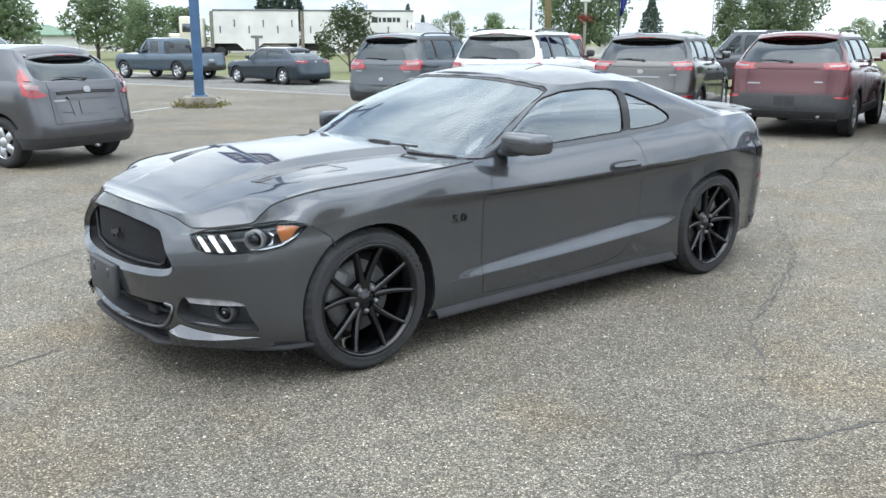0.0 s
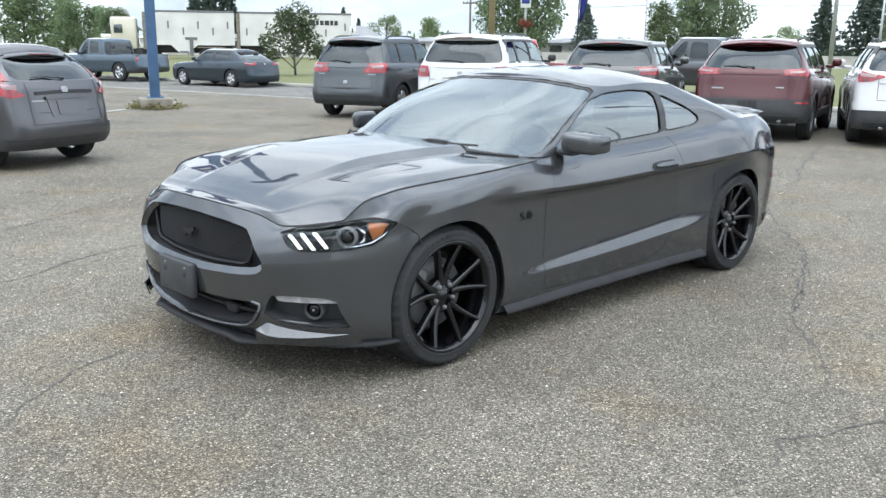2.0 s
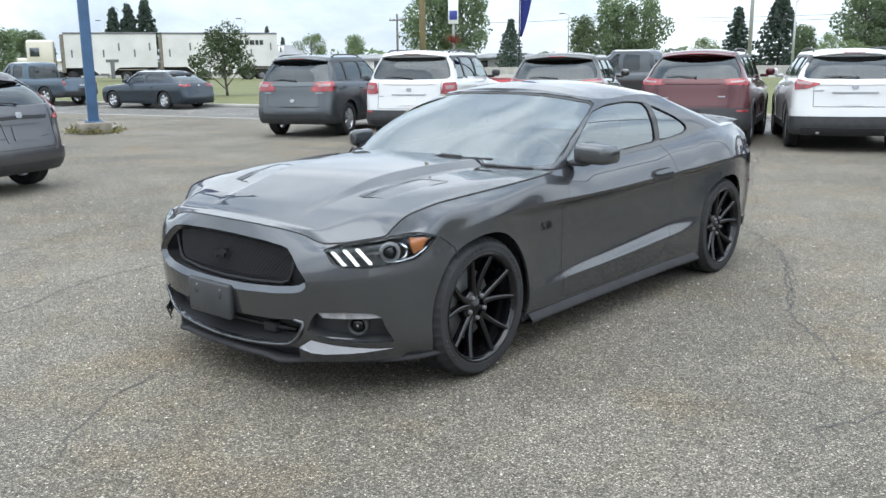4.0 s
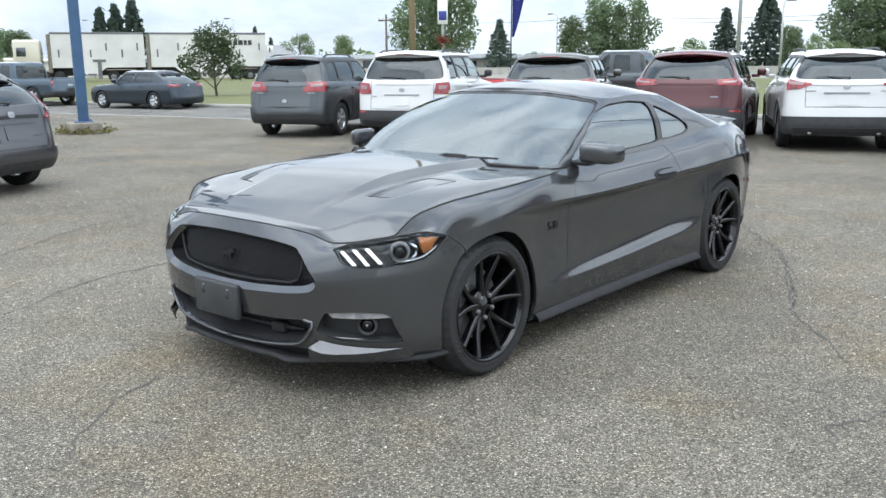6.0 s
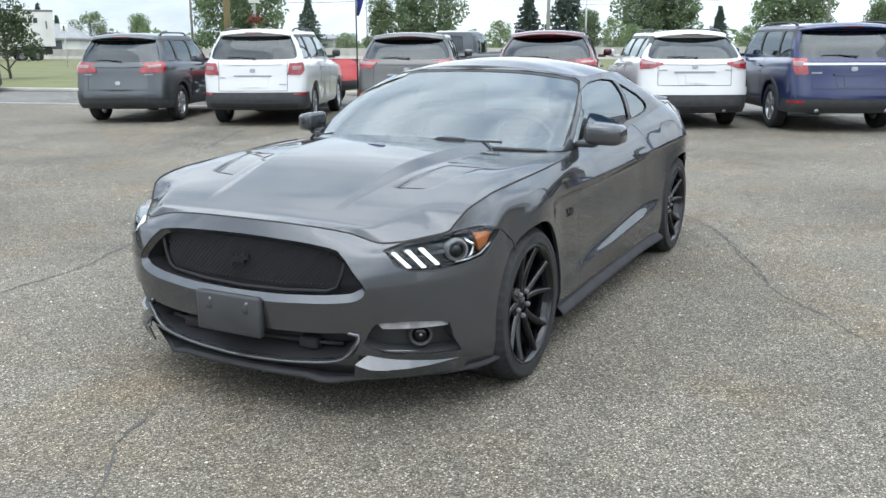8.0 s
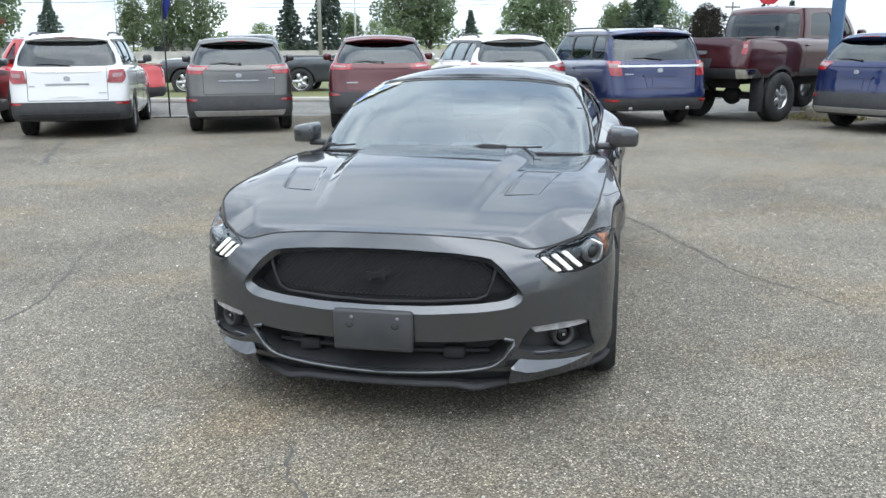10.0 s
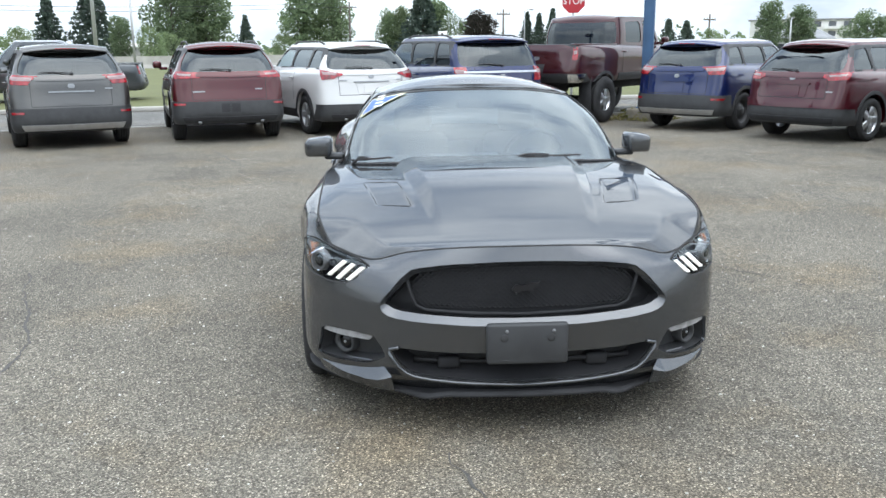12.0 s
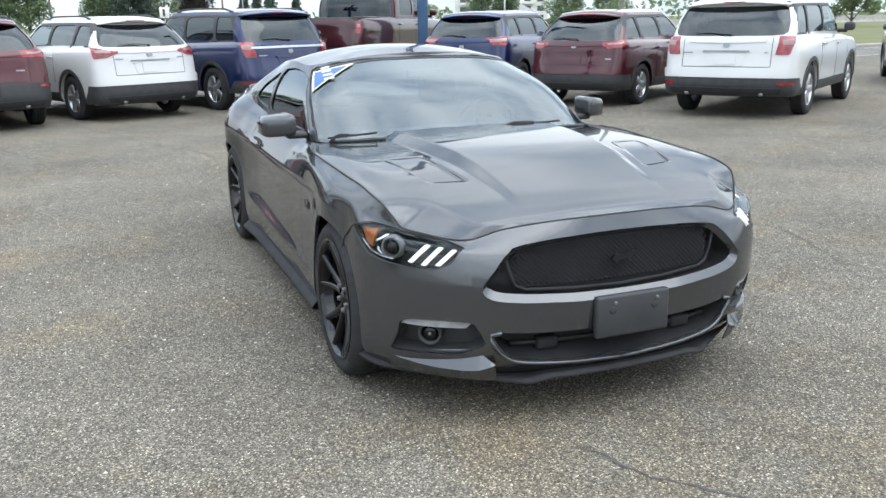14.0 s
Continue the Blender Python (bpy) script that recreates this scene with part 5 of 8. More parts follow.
        low = min(inner, outer) - k * math.log(1 + math.exp(-abs(inner - outer) / k)) if k > 1e-5 else min(inner, outer)
        return low + hood_lift(p.x, y) * smooth01(.78, .70, a) - .002 * smooth01(0, .05, w - a)

    def hood_z(x, y):
        return hood_at(edge_at(x), y)

    hb = bmesh.new()
    rows = []
    for i in range(151):
        p = sh.at(1.735 + 1.265 * i / 150, 7)
        rows.append([hb.verts.new((p.x, p.y * j / 130, hood_at(p, p.y * j / 130))) for j in range(-130, 131)])
    for a, b in zip(rows, rows[1:]):
        for j in range(260):
            hb.faces.new((a[j], b[j], b[j + 1], a[j + 1]))
    bmesh.ops.remove_doubles(hb, verts=rows[-1], dist=1e-5)
    part("hood", rim(outward(hb, (0, 0, -5)), 0.012), GREY, root)

    for s in (1, -1):
        part("hood_seal", on_surface_tube(sh, [(1.74 + 1.26 * i / 90, 7.0) for i in range(91)], 0.0005, 0.0042, 6, s), DARK, root)
        ring = soften([(1.70, .43), (1.36, .485), (1.325, .495), (1.30, .645), (1.33, .652), (1.655, .585), (1.68, .575), (1.71, .44)], 2, 0.14)
        part("vent_outline", tube(bmesh.new(), [(x, s * y, hood_z(x, y) + 0.0002) for x, y in ring + ring[:1]], 0.0016, 5), DARK, root)
        slot = [(1.700, .448), (1.688, .51), (1.672, .570)]
        part("vent_slot", tube(bmesh.new(), [(x, s * y, hood_z(x, y) + 0.001) for x, y in slot], 0.003, 6), BLACK, root)
        part("bumper_line", on_surface_tube(sh, near(sh, [(1.668, .884, .728), (1.62, .895, .70), (1.575, .905, .665), (1.56, .91, .62)]), 0.001, 0.003, 5, s), DARK, root)
    # grille: recess, lattice, inner frame, emblem
    part("grille_back", patch(sh, g_poly, -0.10, 0.01, 14, half=True), GRILLEBLACK, root)
    part("grille_surround", rim_band(sh, g_poly, 0.0, -0.10), GRILLEBLACK, root)
    g_in = [(q if q > 3 else q + (3 - q) * .035, v + (4.1 - v) * .10) for q, v in g_poly]
    lipb = bmesh.new()
    oa, ob_ = [lipb.verts.new(sh.at(min(q, 3), v, .002)) for q, v in g_poly], [lipb.verts.new(sh.at(min(q, 3), v, -.026)) for q, v in g_in]
    for i in range(len(g_poly) - 1):
        lipb.faces.new((oa[i], oa[i + 1], ob_[i + 1], ob_[i]))
    mirrored(lipb)
    bmesh.ops.recalc_face_normals(lipb, faces=lipb.faces[:])
    part("grille_bezel", lipb, GREY, root, "grey painted bevel round the grille opening")
    xg = lambda y: 1.6 + 0.635 * max(0.0, 1 - abs(y / .915) ** 2.4) ** (1 / 2.4)
    lat = bmesh.new()
    step = 0.021
    for k in range(-30, 31):
        for sl in (-1, 1):
            c = k * step
            pts = []
            for i in range(9):
                z = .535 + (.705 - .535) * i / 8
                y = c + sl * (z - .62) * 1.1
                if abs(y) < .445:
                    pts.append((xg(y) - 0.06, y, z))
            if len(pts) > 2:
                strip(lat, pts, 0.0026)
    part("grille_mesh", lat, GRILLEBLACK, root, "black plastic honeycomb mesh")
    frame_pts = [(.475, .70), (.45, .60), (.43, .545), (.39, .528), (.2, .518), (0, .513)]
    path = [(xg(y) - 0.045, y, z) for y, z in frame_pts] + [(xg(y) - 0.045, -y, z) for y, z in frame_pts[-2::-1]]
    part("grille_frame", tube(bmesh.new(), path, 0.008, 8), GRILLEBLACK, root)
    em = bmesh.new()
    ep = soften([(-.055, .615), (-.04, .640), (-.01, .632), (.03, .648), (.05, .642), (.06, .655), (.055, .63), (.03, .625), (.035, .60), (.02, .615), (-.02, .613), (-.035, .595), (-.04, .615)], 1, .2)
    vs = [em.verts.new((xg(0) - 0.035, y, z)) for y, z in ep]
    f = em.faces.new(vs)
    ex = bmesh.ops.extrude_face_region(em, geom=[f])["geom"]
    bmesh.ops.translate(em, verts=[g for g in ex if isinstance(g, bmesh.types.BMVert)], vec=(0.01, 0, 0))
    bmesh.ops.recalc_face_normals(em, faces=em.faces[:])
    part("emblem", em, varied("dark_chrome", (0.045, 0.045, 0.05), rough=0.3, metal=0.8, scale=30, amount=0.1), root, smooth=False)
    part("lower_grille", patch(sh, l_poly, -0.11, 0.01, 12, half=True), DARK, root)
    part("lower_surround", rim_band(sh, l_poly, 0.0, -0.11), GRILLEBLACK, root)
    part("lower_bar", tube(bmesh.new(), [(xg(y) - 0.06, y, .315) for y in np.linspace(-.44, .44, 13)], 0.010, 6), GRILLEBLACK, root)
    for s in (1, -1):
        part("tow_cover", box(bmesh.new(), xg(.27) - 0.09, xg(.27) - 0.045, s * .30 - .045, s * .30 + .045, .285, .335, .012, 2), GRILLEBLACK, root)
    lip = [(.50, .385), (.545, .372), (.512, .308), (.46, .266), (.40, .253), (.25, .240), (0.0, .231)]
    lp = open_soft(sh.front(lip), 1)
    for s in (1, -1):
        part("grille_lip", on_surface_tube(sh, lp, 0.004, 0.0085, 8, s), GREY, root)
    # number plate bracket
    pl = boxed(2.255, 2.290, -.160, .160, .337, .503, .012, 2)
    plate = part("plate_bracket", pl, BLACK, root, "empty black plastic plate bracket")
    for y in (-.092, .092):
        part("bolt_hole", lathe2((2.2905, y, .447), 0.016, 0.003), DARK, plate)
        part("bolt", lathe2((2.291, y + .01, .474), 0.007, 0.005), GREYPLASTIC, plate)
        part("slot", boxed(2.284, 2.2915, y - .02, y + .02, .353, .358, .002, 1), DARK, plate)
    # splitter
    sp = bmesh.new()
    rows = []
    lip_x = curve1([0, .2, .36, .40, .46, .60, .75, .83, .89, .915], [2.240, 2.232, 2.208, 2.200, 2.155, 2.065, 1.955, 1.865, 1.76, 1.62])
    lip_y = list(np.linspace(0, .34, 12)) + list(np.linspace(.36, .48, 10)) + list(np.linspace(.52, .80, 12)) + list(np.linspace(.82, .915, 12))
    for y in [-v for v in lip_y[:0:-1]] + lip_y:
        a, d = abs(y), 0.004
        x = lip_x(a)
        n = Vector((1.0, -(lip_x(min(a + d, .915)) - lip_x(max(a - d, 0))) / (2 * d), 0)).normalized()
        z = .190 - .014 * smooth01(.30, .39, a) + .012 * smooth01(.46, .60, a)
        rows.append([sp.verts.new((x + n.x * o, (a + n.y * o) * (1 if y >= 0 else -1), z + h)) for o, h in ((-.12, .014), (-.012, .010), (0, .004), (.002, 0), (0, -.008), (-.12, -.012))])
    for a, b in zip(rows, rows[1:]):
        for j in range(5):
            sp.faces.new((a[j], b[j], b[j + 1], a[j + 1]))
    bmesh.ops.remove_doubles(sp, verts=sp.verts[:], dist=1e-5)
    bmesh.ops.recalc_face_normals(sp, faces=sp.faces[:])
    part("splitter", sp, MATTBLACK, root, "matt black front splitter lip", smooth=False)
    # headlamps and fog lamps
    for s in (1, -1):
        hl = part("headlamp", one_side(patch(sh, h_poly, -0.045, 0.01, 16), s), GLOSSBLACK, root, "lit headlamp with three slanted light bars")
        part("lamp_wall", one_side(rim_band(sh, h_poly, -0.002, -0.045, False), s), GLOSSBLACK, hl)
        for k in range(3):
            tops = [(2.076, .640, .700), (2.040, .680, .706), (1.999, .716, .711)][k]
            bots = [(2.062, .703, .636), (2.025, .747, .634), (1.984, .785, .640)][k]
            (qt, vt), (qb, vb) = near(sh, [tops])[0], near(sh, [bots])[0]
            w = 0.0082
            bar, quad = bmesh.new(), [sh.at(*p, -0.012) for p in ((qt + w, vt), (qt - w, vt), (qb - w, vb), (qb + w, vb))]
            face = bar.faces.new([bar.verts.new((p.x, p.y * s, p.z)) for p in quad])
            bmesh.ops.subdivide_edges(bar, edges=bar.edges[:], cuts=2, use_grid_fill=True)
            inward = sh.normal((qt + qb) / 2, (vt + vb) / 2) * -0.010
            bmesh.ops.translate(bar, verts=[v for e in bmesh.ops.extrude_face_region(bar, geom=bar.faces[:])["geom"] if isinstance(e, bmesh.types.BMVert) for v in (e,)], vec=(inward.x, inward.y * s, inward.z))
            bmesh.ops.recalc_face_normals(bar, faces=bar.faces[:])
            part("light_bar", bar, DRL, hl, "glowing white running light bar", smooth=False)
        c, n = sh.at(*near(sh, [(1.895, .808, .682)])[0], -0.02), Vector((.72, .69, .05)).normalized()
        c, n = Vector((c.x, c.y * s, c.z)), Vector((n.x, n.y * s, n.z))
        rot = Matrix.Translation(c) @ n.to_track_quat("Z", "Y").to_matrix().to_4x4()
        for nm, prof, mat in (("projector_ring", [(.030, -.02), (.034, .012), (.040, .014), (.044, .004), (.046, -.02)], GREYPLASTIC), ("projector_lens", [(0.0, .016), (.012, .014), (.022, .008), (.029, -.002), (.030, -.02)], GLOSSBLACK)):
            b = lathe(prof, 28, "z")
            b.transform(rot)
            part(nm, b, mat, hl)
        am = near(sh, [(1.79, .828, .722), (1.715, .868, .724), (1.755, .886, .685), (1.80, .876, .668), (1.805, .855, .692)])
        part("amber_reflector", one_side(patch(sh, am, -0.018, 0.012, 8), s), AMBER, hl, "amber side reflector")
        tr = near(sh, [(1.70, .878, .722), (1.75, .89, .682), (1.81, .882, .655), (1.87, .86, .645), (1.925, .83, .642)])
        part("chrome_edge", on_surface_tube(sh, tr, -0.014, 0.0065, 6, s), CHROME, hl)
        tr = near(sh, [(1.845, .80, .718), (1.825, .835, .695), (1.835, .855, .665), (1.87, .855, .648)])
        part("chrome_edge", on_surface_tube(sh, tr, -0.016, 0.008, 6, s), CHROME, hl)
        cv = part("lamp_cover", one_side(patch(sh, h_poly, -0.001, 0.001, 14), s), CLEARCOVER, hl)
        cv.visible_shadow = False
        part("lamp_seal", on_surface_tube(sh, h_poly + h_poly[:1], 0.0, 0.0035, 5, s), DARK, hl)
        fg = part("fog_pocket", one_side(patch(sh, f_poly, -0.075, 0.01, 10), s), BLACK, root)
        part("pocket_wall", one_side(rim_band(sh, f_poly, 0.0, -0.075, False), s), BLACK, fg)
        st = near(sh, [(2.15, .607, .422), (2.07, .710, .428), (1.97, .807, .420), (1.955, .815, .398), (2.06, .713, .398), (2.135, .625, .398)])
        part("indicator_lens", one_side(patch(sh, st, -0.010, 0.03, 10), s), CLEARLENS2, fg, "clear indicator lens strip")
        c = sh.at(*near(sh, [(2.03, .74, .355)])[0], -0.05)
        c, n = Vector((c.x, c.y * s, c.z)), Vector((.85, .53 * s, 0)).normalized()
        rot = Matrix.Translation(c) @ n.to_track_quat("Z", "Y").to_matrix().to_4x4()
        for nm, prof, mat in (("fog_bezel", [(.034, -.03), (.036, .022), (.046, .020), (.050, -.03)], BLACK), ("fog_lens", [(0.0, .018), (.02, .014), (.034, .004), (.034, -.02)], GLOSSBLACK), ("fog_reflector", [(0.0, .020), (.005, .0195), (.007, .014)], BADGE)):
            b = lathe(prof, 24, "z")
            b.transform(rot)
            part(nm, b, mat, fg)
        # body-coloured vane under the pocket
        vane = bmesh.new()
        front = open_soft([(2.19, .530, .262, 0.0), (2.155, .600, .238, .070), (2.042, .732, .240, .054), (1.895, .836, .252, .020), (1.80, .862, .256, .002)], 1)
        ra, rb, rc = [], [], []
        for x, y, z, h in front:
            k = h / .072
            ra.append(vane.verts.new((x - .034 * k, (y - .020 * k) * s, z + h + .002)))
            rb.append(vane.verts.new((x + .006, (y + .005) * s, z)))
            rc.append(vane.verts.new((x - .012, (y - .010) * s, .196)))
        for i in range(len(ra) - 1):
            for p, r in ((ra, rb), (rb, rc)):
                vane.faces.new((p[i], p[i + 1], r[i + 1], r[i]))
        bmesh.ops.recalc_face_normals(vane, faces=vane.faces[:])
        bmesh.ops.solidify(vane, geom=vane.faces[:], thickness=0.006)
        part("bumper_vane", vane, GREY, root, smooth=False)
    # cabin
    yb = lambda x: sh.lines[7].at(1 + (x + 1.95) / 3.55).y
    zb = lambda x: sh.lines[7].at(1 + (x + 1.95) / 3.55).z
    g = Shell([
        Line(lambda x: yb(x) + 0.004, lambda x: zb(x) - 0.004, -1.35, .44, -1.98, 1.055, .87, .950, 2.6, 2.6),
        Line(level(.730), level(1.12), -1.10, .11, -1.50, 1.19, .475, 1.155, 2.8, 2.9),
        Line(curve1([-1.0, -.6, -.25], [.59, .610, .612]), curve1([-1.0, -.6, -.25], [1.252, 1.276, 1.262]), -.90, -.27, -1.02, 1.292, .03, 1.317, 3.2, 3.3)])
    gs = flat(list(np.linspace(0, 1, 25)) + list(np.linspace(1, 2, 56)[1:]) + list(np.linspace(2, 3, 34)[1:]), np.linspace(0, 2, 27))
    wind = [(3.02, 0.03), (2.6, 0.03), (2.3, .04), (2.18, 0.10), (2.145, 0.4), (2.135, 1.5), (2.15, 1.80), (2.23, 1.90), (2.5, 1.93), (3.02, 1.93)]
    rear = [(-.02, .1), (.7, .1), (.62, 1.85), (-.02, 1.9)]
    side1 = soften([(.49, .944), (.2, .952), (-.3, .972), (-.585, .985), (-.632, 1.19), (-.60, 1.228), (-.42, 1.240), (-.17, 1.230), (.03, 1.197), (.17, 1.135), (.35, 1.03)], 1, .12)
    side2 = soften([(-.625, .99), (-.66, 1.12), (-.685, 1.195), (-.72, 1.20), (-.92, 1.125), (-1.02, 1.065), (-1.03, 1.035), (-.96, 1.012), (-.8, .998)], 1, .12)
    s1, s2 = g.side(side1), g.side(side2)
    for nm, poly, half in (("windscreen", wind, True), ("rear_window", rear, True), ("door_window", s1, False), ("quarter_window", s2, False)):
        p = take(gs, poly)
        mapped(p, lambda q, v: g.at(q, v, -0.006))
        outward(p, (-.3, 0, .8))
        if half:
            ob = part(nm, mirrored(p), SCREENGLASS, root)
            ob.visible_shadow = False
        else:
            for s in (-1, 1):
                ob = part(nm, one_side(p.copy(), s), HEROGLASS, root)
                ob.visible_shadow = False
                ln = s1 if nm == "door_window" else s2
                part("window_trim", on_surface_tube(g, ln + ln[:1], -0.001, 0.0042, 6, s), GLOSSBLACK, root)
            p.free()
    pil = g.side([(-.572, .985), (-.632, .99), (-.668, 1.12), (-.695, 1.20), (-.655, 1.222), (-.615, 1.228), (-.628, 1.19)])
    for s in (1, -1):
        part("centre_pillar", one_side(patch(g, pil, 0.0025, 0.004, 8), s), GLOSSBLACK, root, "gloss black strip between the side windows")
    mapped(gs, g.at)
    outward(gs, (-.3, 0, .8))
    mirrored(gs)
    part("cabin_frame", rim(gs, 0.02), GREY, root)
    ridge = curve1([-1.05, -.8, -.5, -.2, .05], [1.308, 1.348, 1.368, 1.361, 1.324])
    rf = bmesh.new()
    rows = []
    for i in range(61):
        p = g.at(3.0 * i / 60, 2)
        rows.append([rf.verts.new((p.x, p.y * j / 24, p.z + max(0.0, ridge(p.x) - p.z) * (1 - abs(j / 24) ** 2.3))) for j in range(-24, 25)])
    for a, b in zip(rows, rows[1:]):
        for j in range(48):
            rf.faces.new((a[j], b[j], b[j + 1], a[j + 1]))
    bmesh.ops.remove_doubles(rf, verts=rf.verts[:], dist=1e-5)
    part("roof", outward(rf, (0, 0, -5)), GREY, root)
    part("deck", cap(sh, 0.0, 1.28, curve1([-2.4, -1.4], [.015, .02]), 24, 12), GREY, root)
    band = [(2.165, .02), (3.0, .02), (3.0, .05), (2.32, .045), (2.185, .10), (2.158, .5), (2.150, 1.45), (2.167, 1.74), (2.26, 1.845), (3.0, 1.88), (3.0, 1.93), (2.5, 1.93), (2.23, 1.90), (2.15, 1.80), (2.135, 1.5), (2.145, .4)]
    part("screen_border", patch(g, finer(band, 0.1), -0.0035, 0.001, 26, half=True), BLACK, root)
    part("screen_seal", mirrored(on_surface_tube(g, [(2.145, .3), (2.137, .9), (2.135, 1.5), (2.15, 1.80), (2.23, 1.90), (2.5, 1.935), (2.75, 1.935), (3.0, 1.935)], 0.0, 0.0035, 5), False), DARK, root)
    # wipers, scuttle corners and cowl
    for s in (1, -1):
        bm = bmesh.new()
        rows = []
        for i in range(13):
            x = .20 + .50 * i / 12
            w = yb(x)
            rows.append([bm.verts.new((x, s * w * (1 - .38 * j / 8), zb(x) - .005 + .034 * (1 - (1 - .38 * j / 8) ** 2.4))) for j in range(9)])
        for a, b in zip(rows, rows[1:]):
            for j in range(8):
                bm.faces.new((a[j], b[j], b[j + 1], a[j + 1]))
        part("scuttle_corner", outward(bm, (.4, 0, -5)), GREY, root)
    part("cowl", patch(g, [(2.32, 0.0), (3.0, 0.0), (3.0, .03), (2.36, .03)], 0.004, 0.01, 14, half=True), BLACK, root)
    for qa, qb, sg in ((2.30, 2.62, -1), (2.97, 2.62, 1)):
        pts = []
        for i in range(9):
            f = i / 8
            c = g.at(qa + (qb - qa) * f, .05 + .05 * f, 0.012)
            pts.append((c.x, c.y * sg, c.z))
        bm = tube(bmesh.new(), pts, 0.006, 6)
        a, b = Vector(pts[0]), Vector(pts[4])
        tube(bm, [a + Vector((.02, 0, -.02)), (a + b) / 2 + Vector((.0, 0, .012)), b + Vector((0, 0, .006))], 0.008, 6)
        part("wiper", bm, BLACK, root)
    # side skirts, arch liners, mirrors, handles, badges
    for s in (1, -1):
        bm = bmesh.new()
        rows = []
        for i in range(25):
            x = .985 - i * (1.93 / 24)
            o = .012 + .012 * smooth01(-.5, -.95, x)
            yy = sh.at(1 + (x + 1.95) / 3.55, 0.1).y
            rows.append([bm.verts.new((x, s * yv, z)) for yv, z in ((yy - .03, .225), (yy + .008, .210), (yy + .024 + o * .8, .184), (yy + .024 + o * .8, .168), (yy - .05, .150))])
        for a, b in zip(rows, rows[1:]):
            for j in range(4):
                bm.faces.new((a[j], b[j], b[j + 1], a[j + 1]))
        bmesh.ops.recalc_face_normals(bm, faces=bm.faces[:])
        part("side_skirt", rim(bm, 0.005), MATTBLACK, root, "matt black side skirt")
        for wx in (1.375, -1.345):
            ln = bmesh.new()
            arc = circle_arc(wx, .325, .425, -25, 205, 26)
            for (ax, az), (bx, bz) in zip(arc, arc[1:]):
                ln.faces.new([ln.verts.new(p) for p in ((ax, s * .85, az), (bx, s * .85, bz), (bx, s * .55, bz), (ax, s * .55, az))])
            ln.faces.new([ln.verts.new((x, s * .57, z)) for x, z in arc])
            bmesh.ops.remove_doubles(ln, verts=ln.verts[:], dist=1e-4)
            part("arch_liner", ln, DARK, root)
        mb = boxed(.30, .49, .855, 1.018, .940, 1.056, .028, 3)
        for v in mb.verts:
            f = (v.co.y - .865) / .147
            v.co.x += 0.03 - .06 * f * f - (.035 if v.co.x > .4 else 0) * f
            v.co.z += -.012 * f + (.006 if v.co.z < .98 else -.012 * f * f)
        mir = part("door_mirror", one_side(mb, s), GREY, root)
        part("mirror_stalk", box(bmesh.new(), .38, .47, s * .79, s * .90, .925, .958, .014, 2), BLACK, mir)
        part("mirror_glass", box(bmesh.new(), .326, .334, s * .885, s * .995, .955, 1.03, .004, 1), CHROME, mir)
        # dark patch painted on the door for the shade in the handle's hollow
        hp = sh.side([(-.34, .768), (-.54, .768), (-.585, .785), (-.585, .815), (-.545, .828), (-.36, .826), (-.325, .812), (-.32, .785)])
        part("handle_recess", one_side(patch(sh, soften(hp, 1), 0.0035, 0.003, 8), s), DARK, root)
        hb = sh.side([(-.33, .790), (-.575, .792), (-.585, .806), (-.565, .815), (-.345, .811)])
        part("door_handle", one_side(patch(sh, soften(hb, 1), 0.022, 0.014, 8), s), GREY, root)
        p = sh.at(*sh.find(.815, .648, (0, 2), 1, 2), 0.004)
        rot = Matrix(((-s, 0, 0, p.x), (0, 0, s, s * p.y), (0, 1, 0, p.z), (0, 0, 0, 1)))
        lettering("5.0", 0.056, rot @ Matrix.Diagonal((1.45, 1, 1, 1)), GLOSSBLACK, root, "badge", 0.0015)
        # tail corner
        part("tail_corner", one_side(patch(sh, sh.around([(.45, .70), (.80, .70), (.955, .73), (.985, .835), (.93, .845), (.45, .85)]), 0.003, 0.004, 12), s), GLOSSBLACK, root)
        part("side_marker", one_side(patch(sh, sh.around([(.80, .56), (.93, .575), (.93, .60), (.80, .60)]), 0.004, 0.003, 6), s), REDLENS, root)
        part("rear_diffuser", one_side(patch(sh, sh.around([(0.0, .225), (.93, .24), (.96, .30), (.7, .33), (0.0, .36)]), 0.004, 0.004, 10), s), BLACK, root)
    # rear spoiler
    bm = bmesh.new()
    rows = []
    for i in range(-14, 15):
        f = i / 14
        y, e = f * .64, abs(f) ** 3
        xo = .09 * f * f
        rows.append([bm.verts.new((x + xo, y, z - .035 * e)) for x, z in ((-2.06, 1.035), (-2.12, 1.05), (-2.22, 1.064), (-2.29, 1.066), (-2.29, 1.057), (-2.20, 1.042), (-2.12, 1.025))])
    for a, b in zip(rows, rows[1:]):
        for j in range(7):
            bm.faces.new((a[j], b[j], b[(j + 1) % 7], a[(j + 1) % 7]))
    bm.faces.new(rows[0]), bm.faces.new(rows[-1][::-1])
    bmesh.ops.recalc_face_normals(bm, faces=bm.faces[:])
    part("rear_spoiler", bm, GLOSSBLACK, root)
    for y in (-.5, .5):
        part("spoiler_foot", boxed(-2.24, -2.14, y - .03, y + .03, 1.0, 1.05, .012, 2), GREY, root)
    # sticker on the screen
    sk = [(2.185, 1.10), (2.185, 1.74), (2.66, 1.84)]
    st = part("price_sticker", one_side(patch(g, sk, 0.002, 0.001, 8), -1), STICKYELLOW, root, "blue and white triangular screen sticker with yellow edge")
    c = [sum(p[i] for p in sk) / 3 for i in (0, 1)]
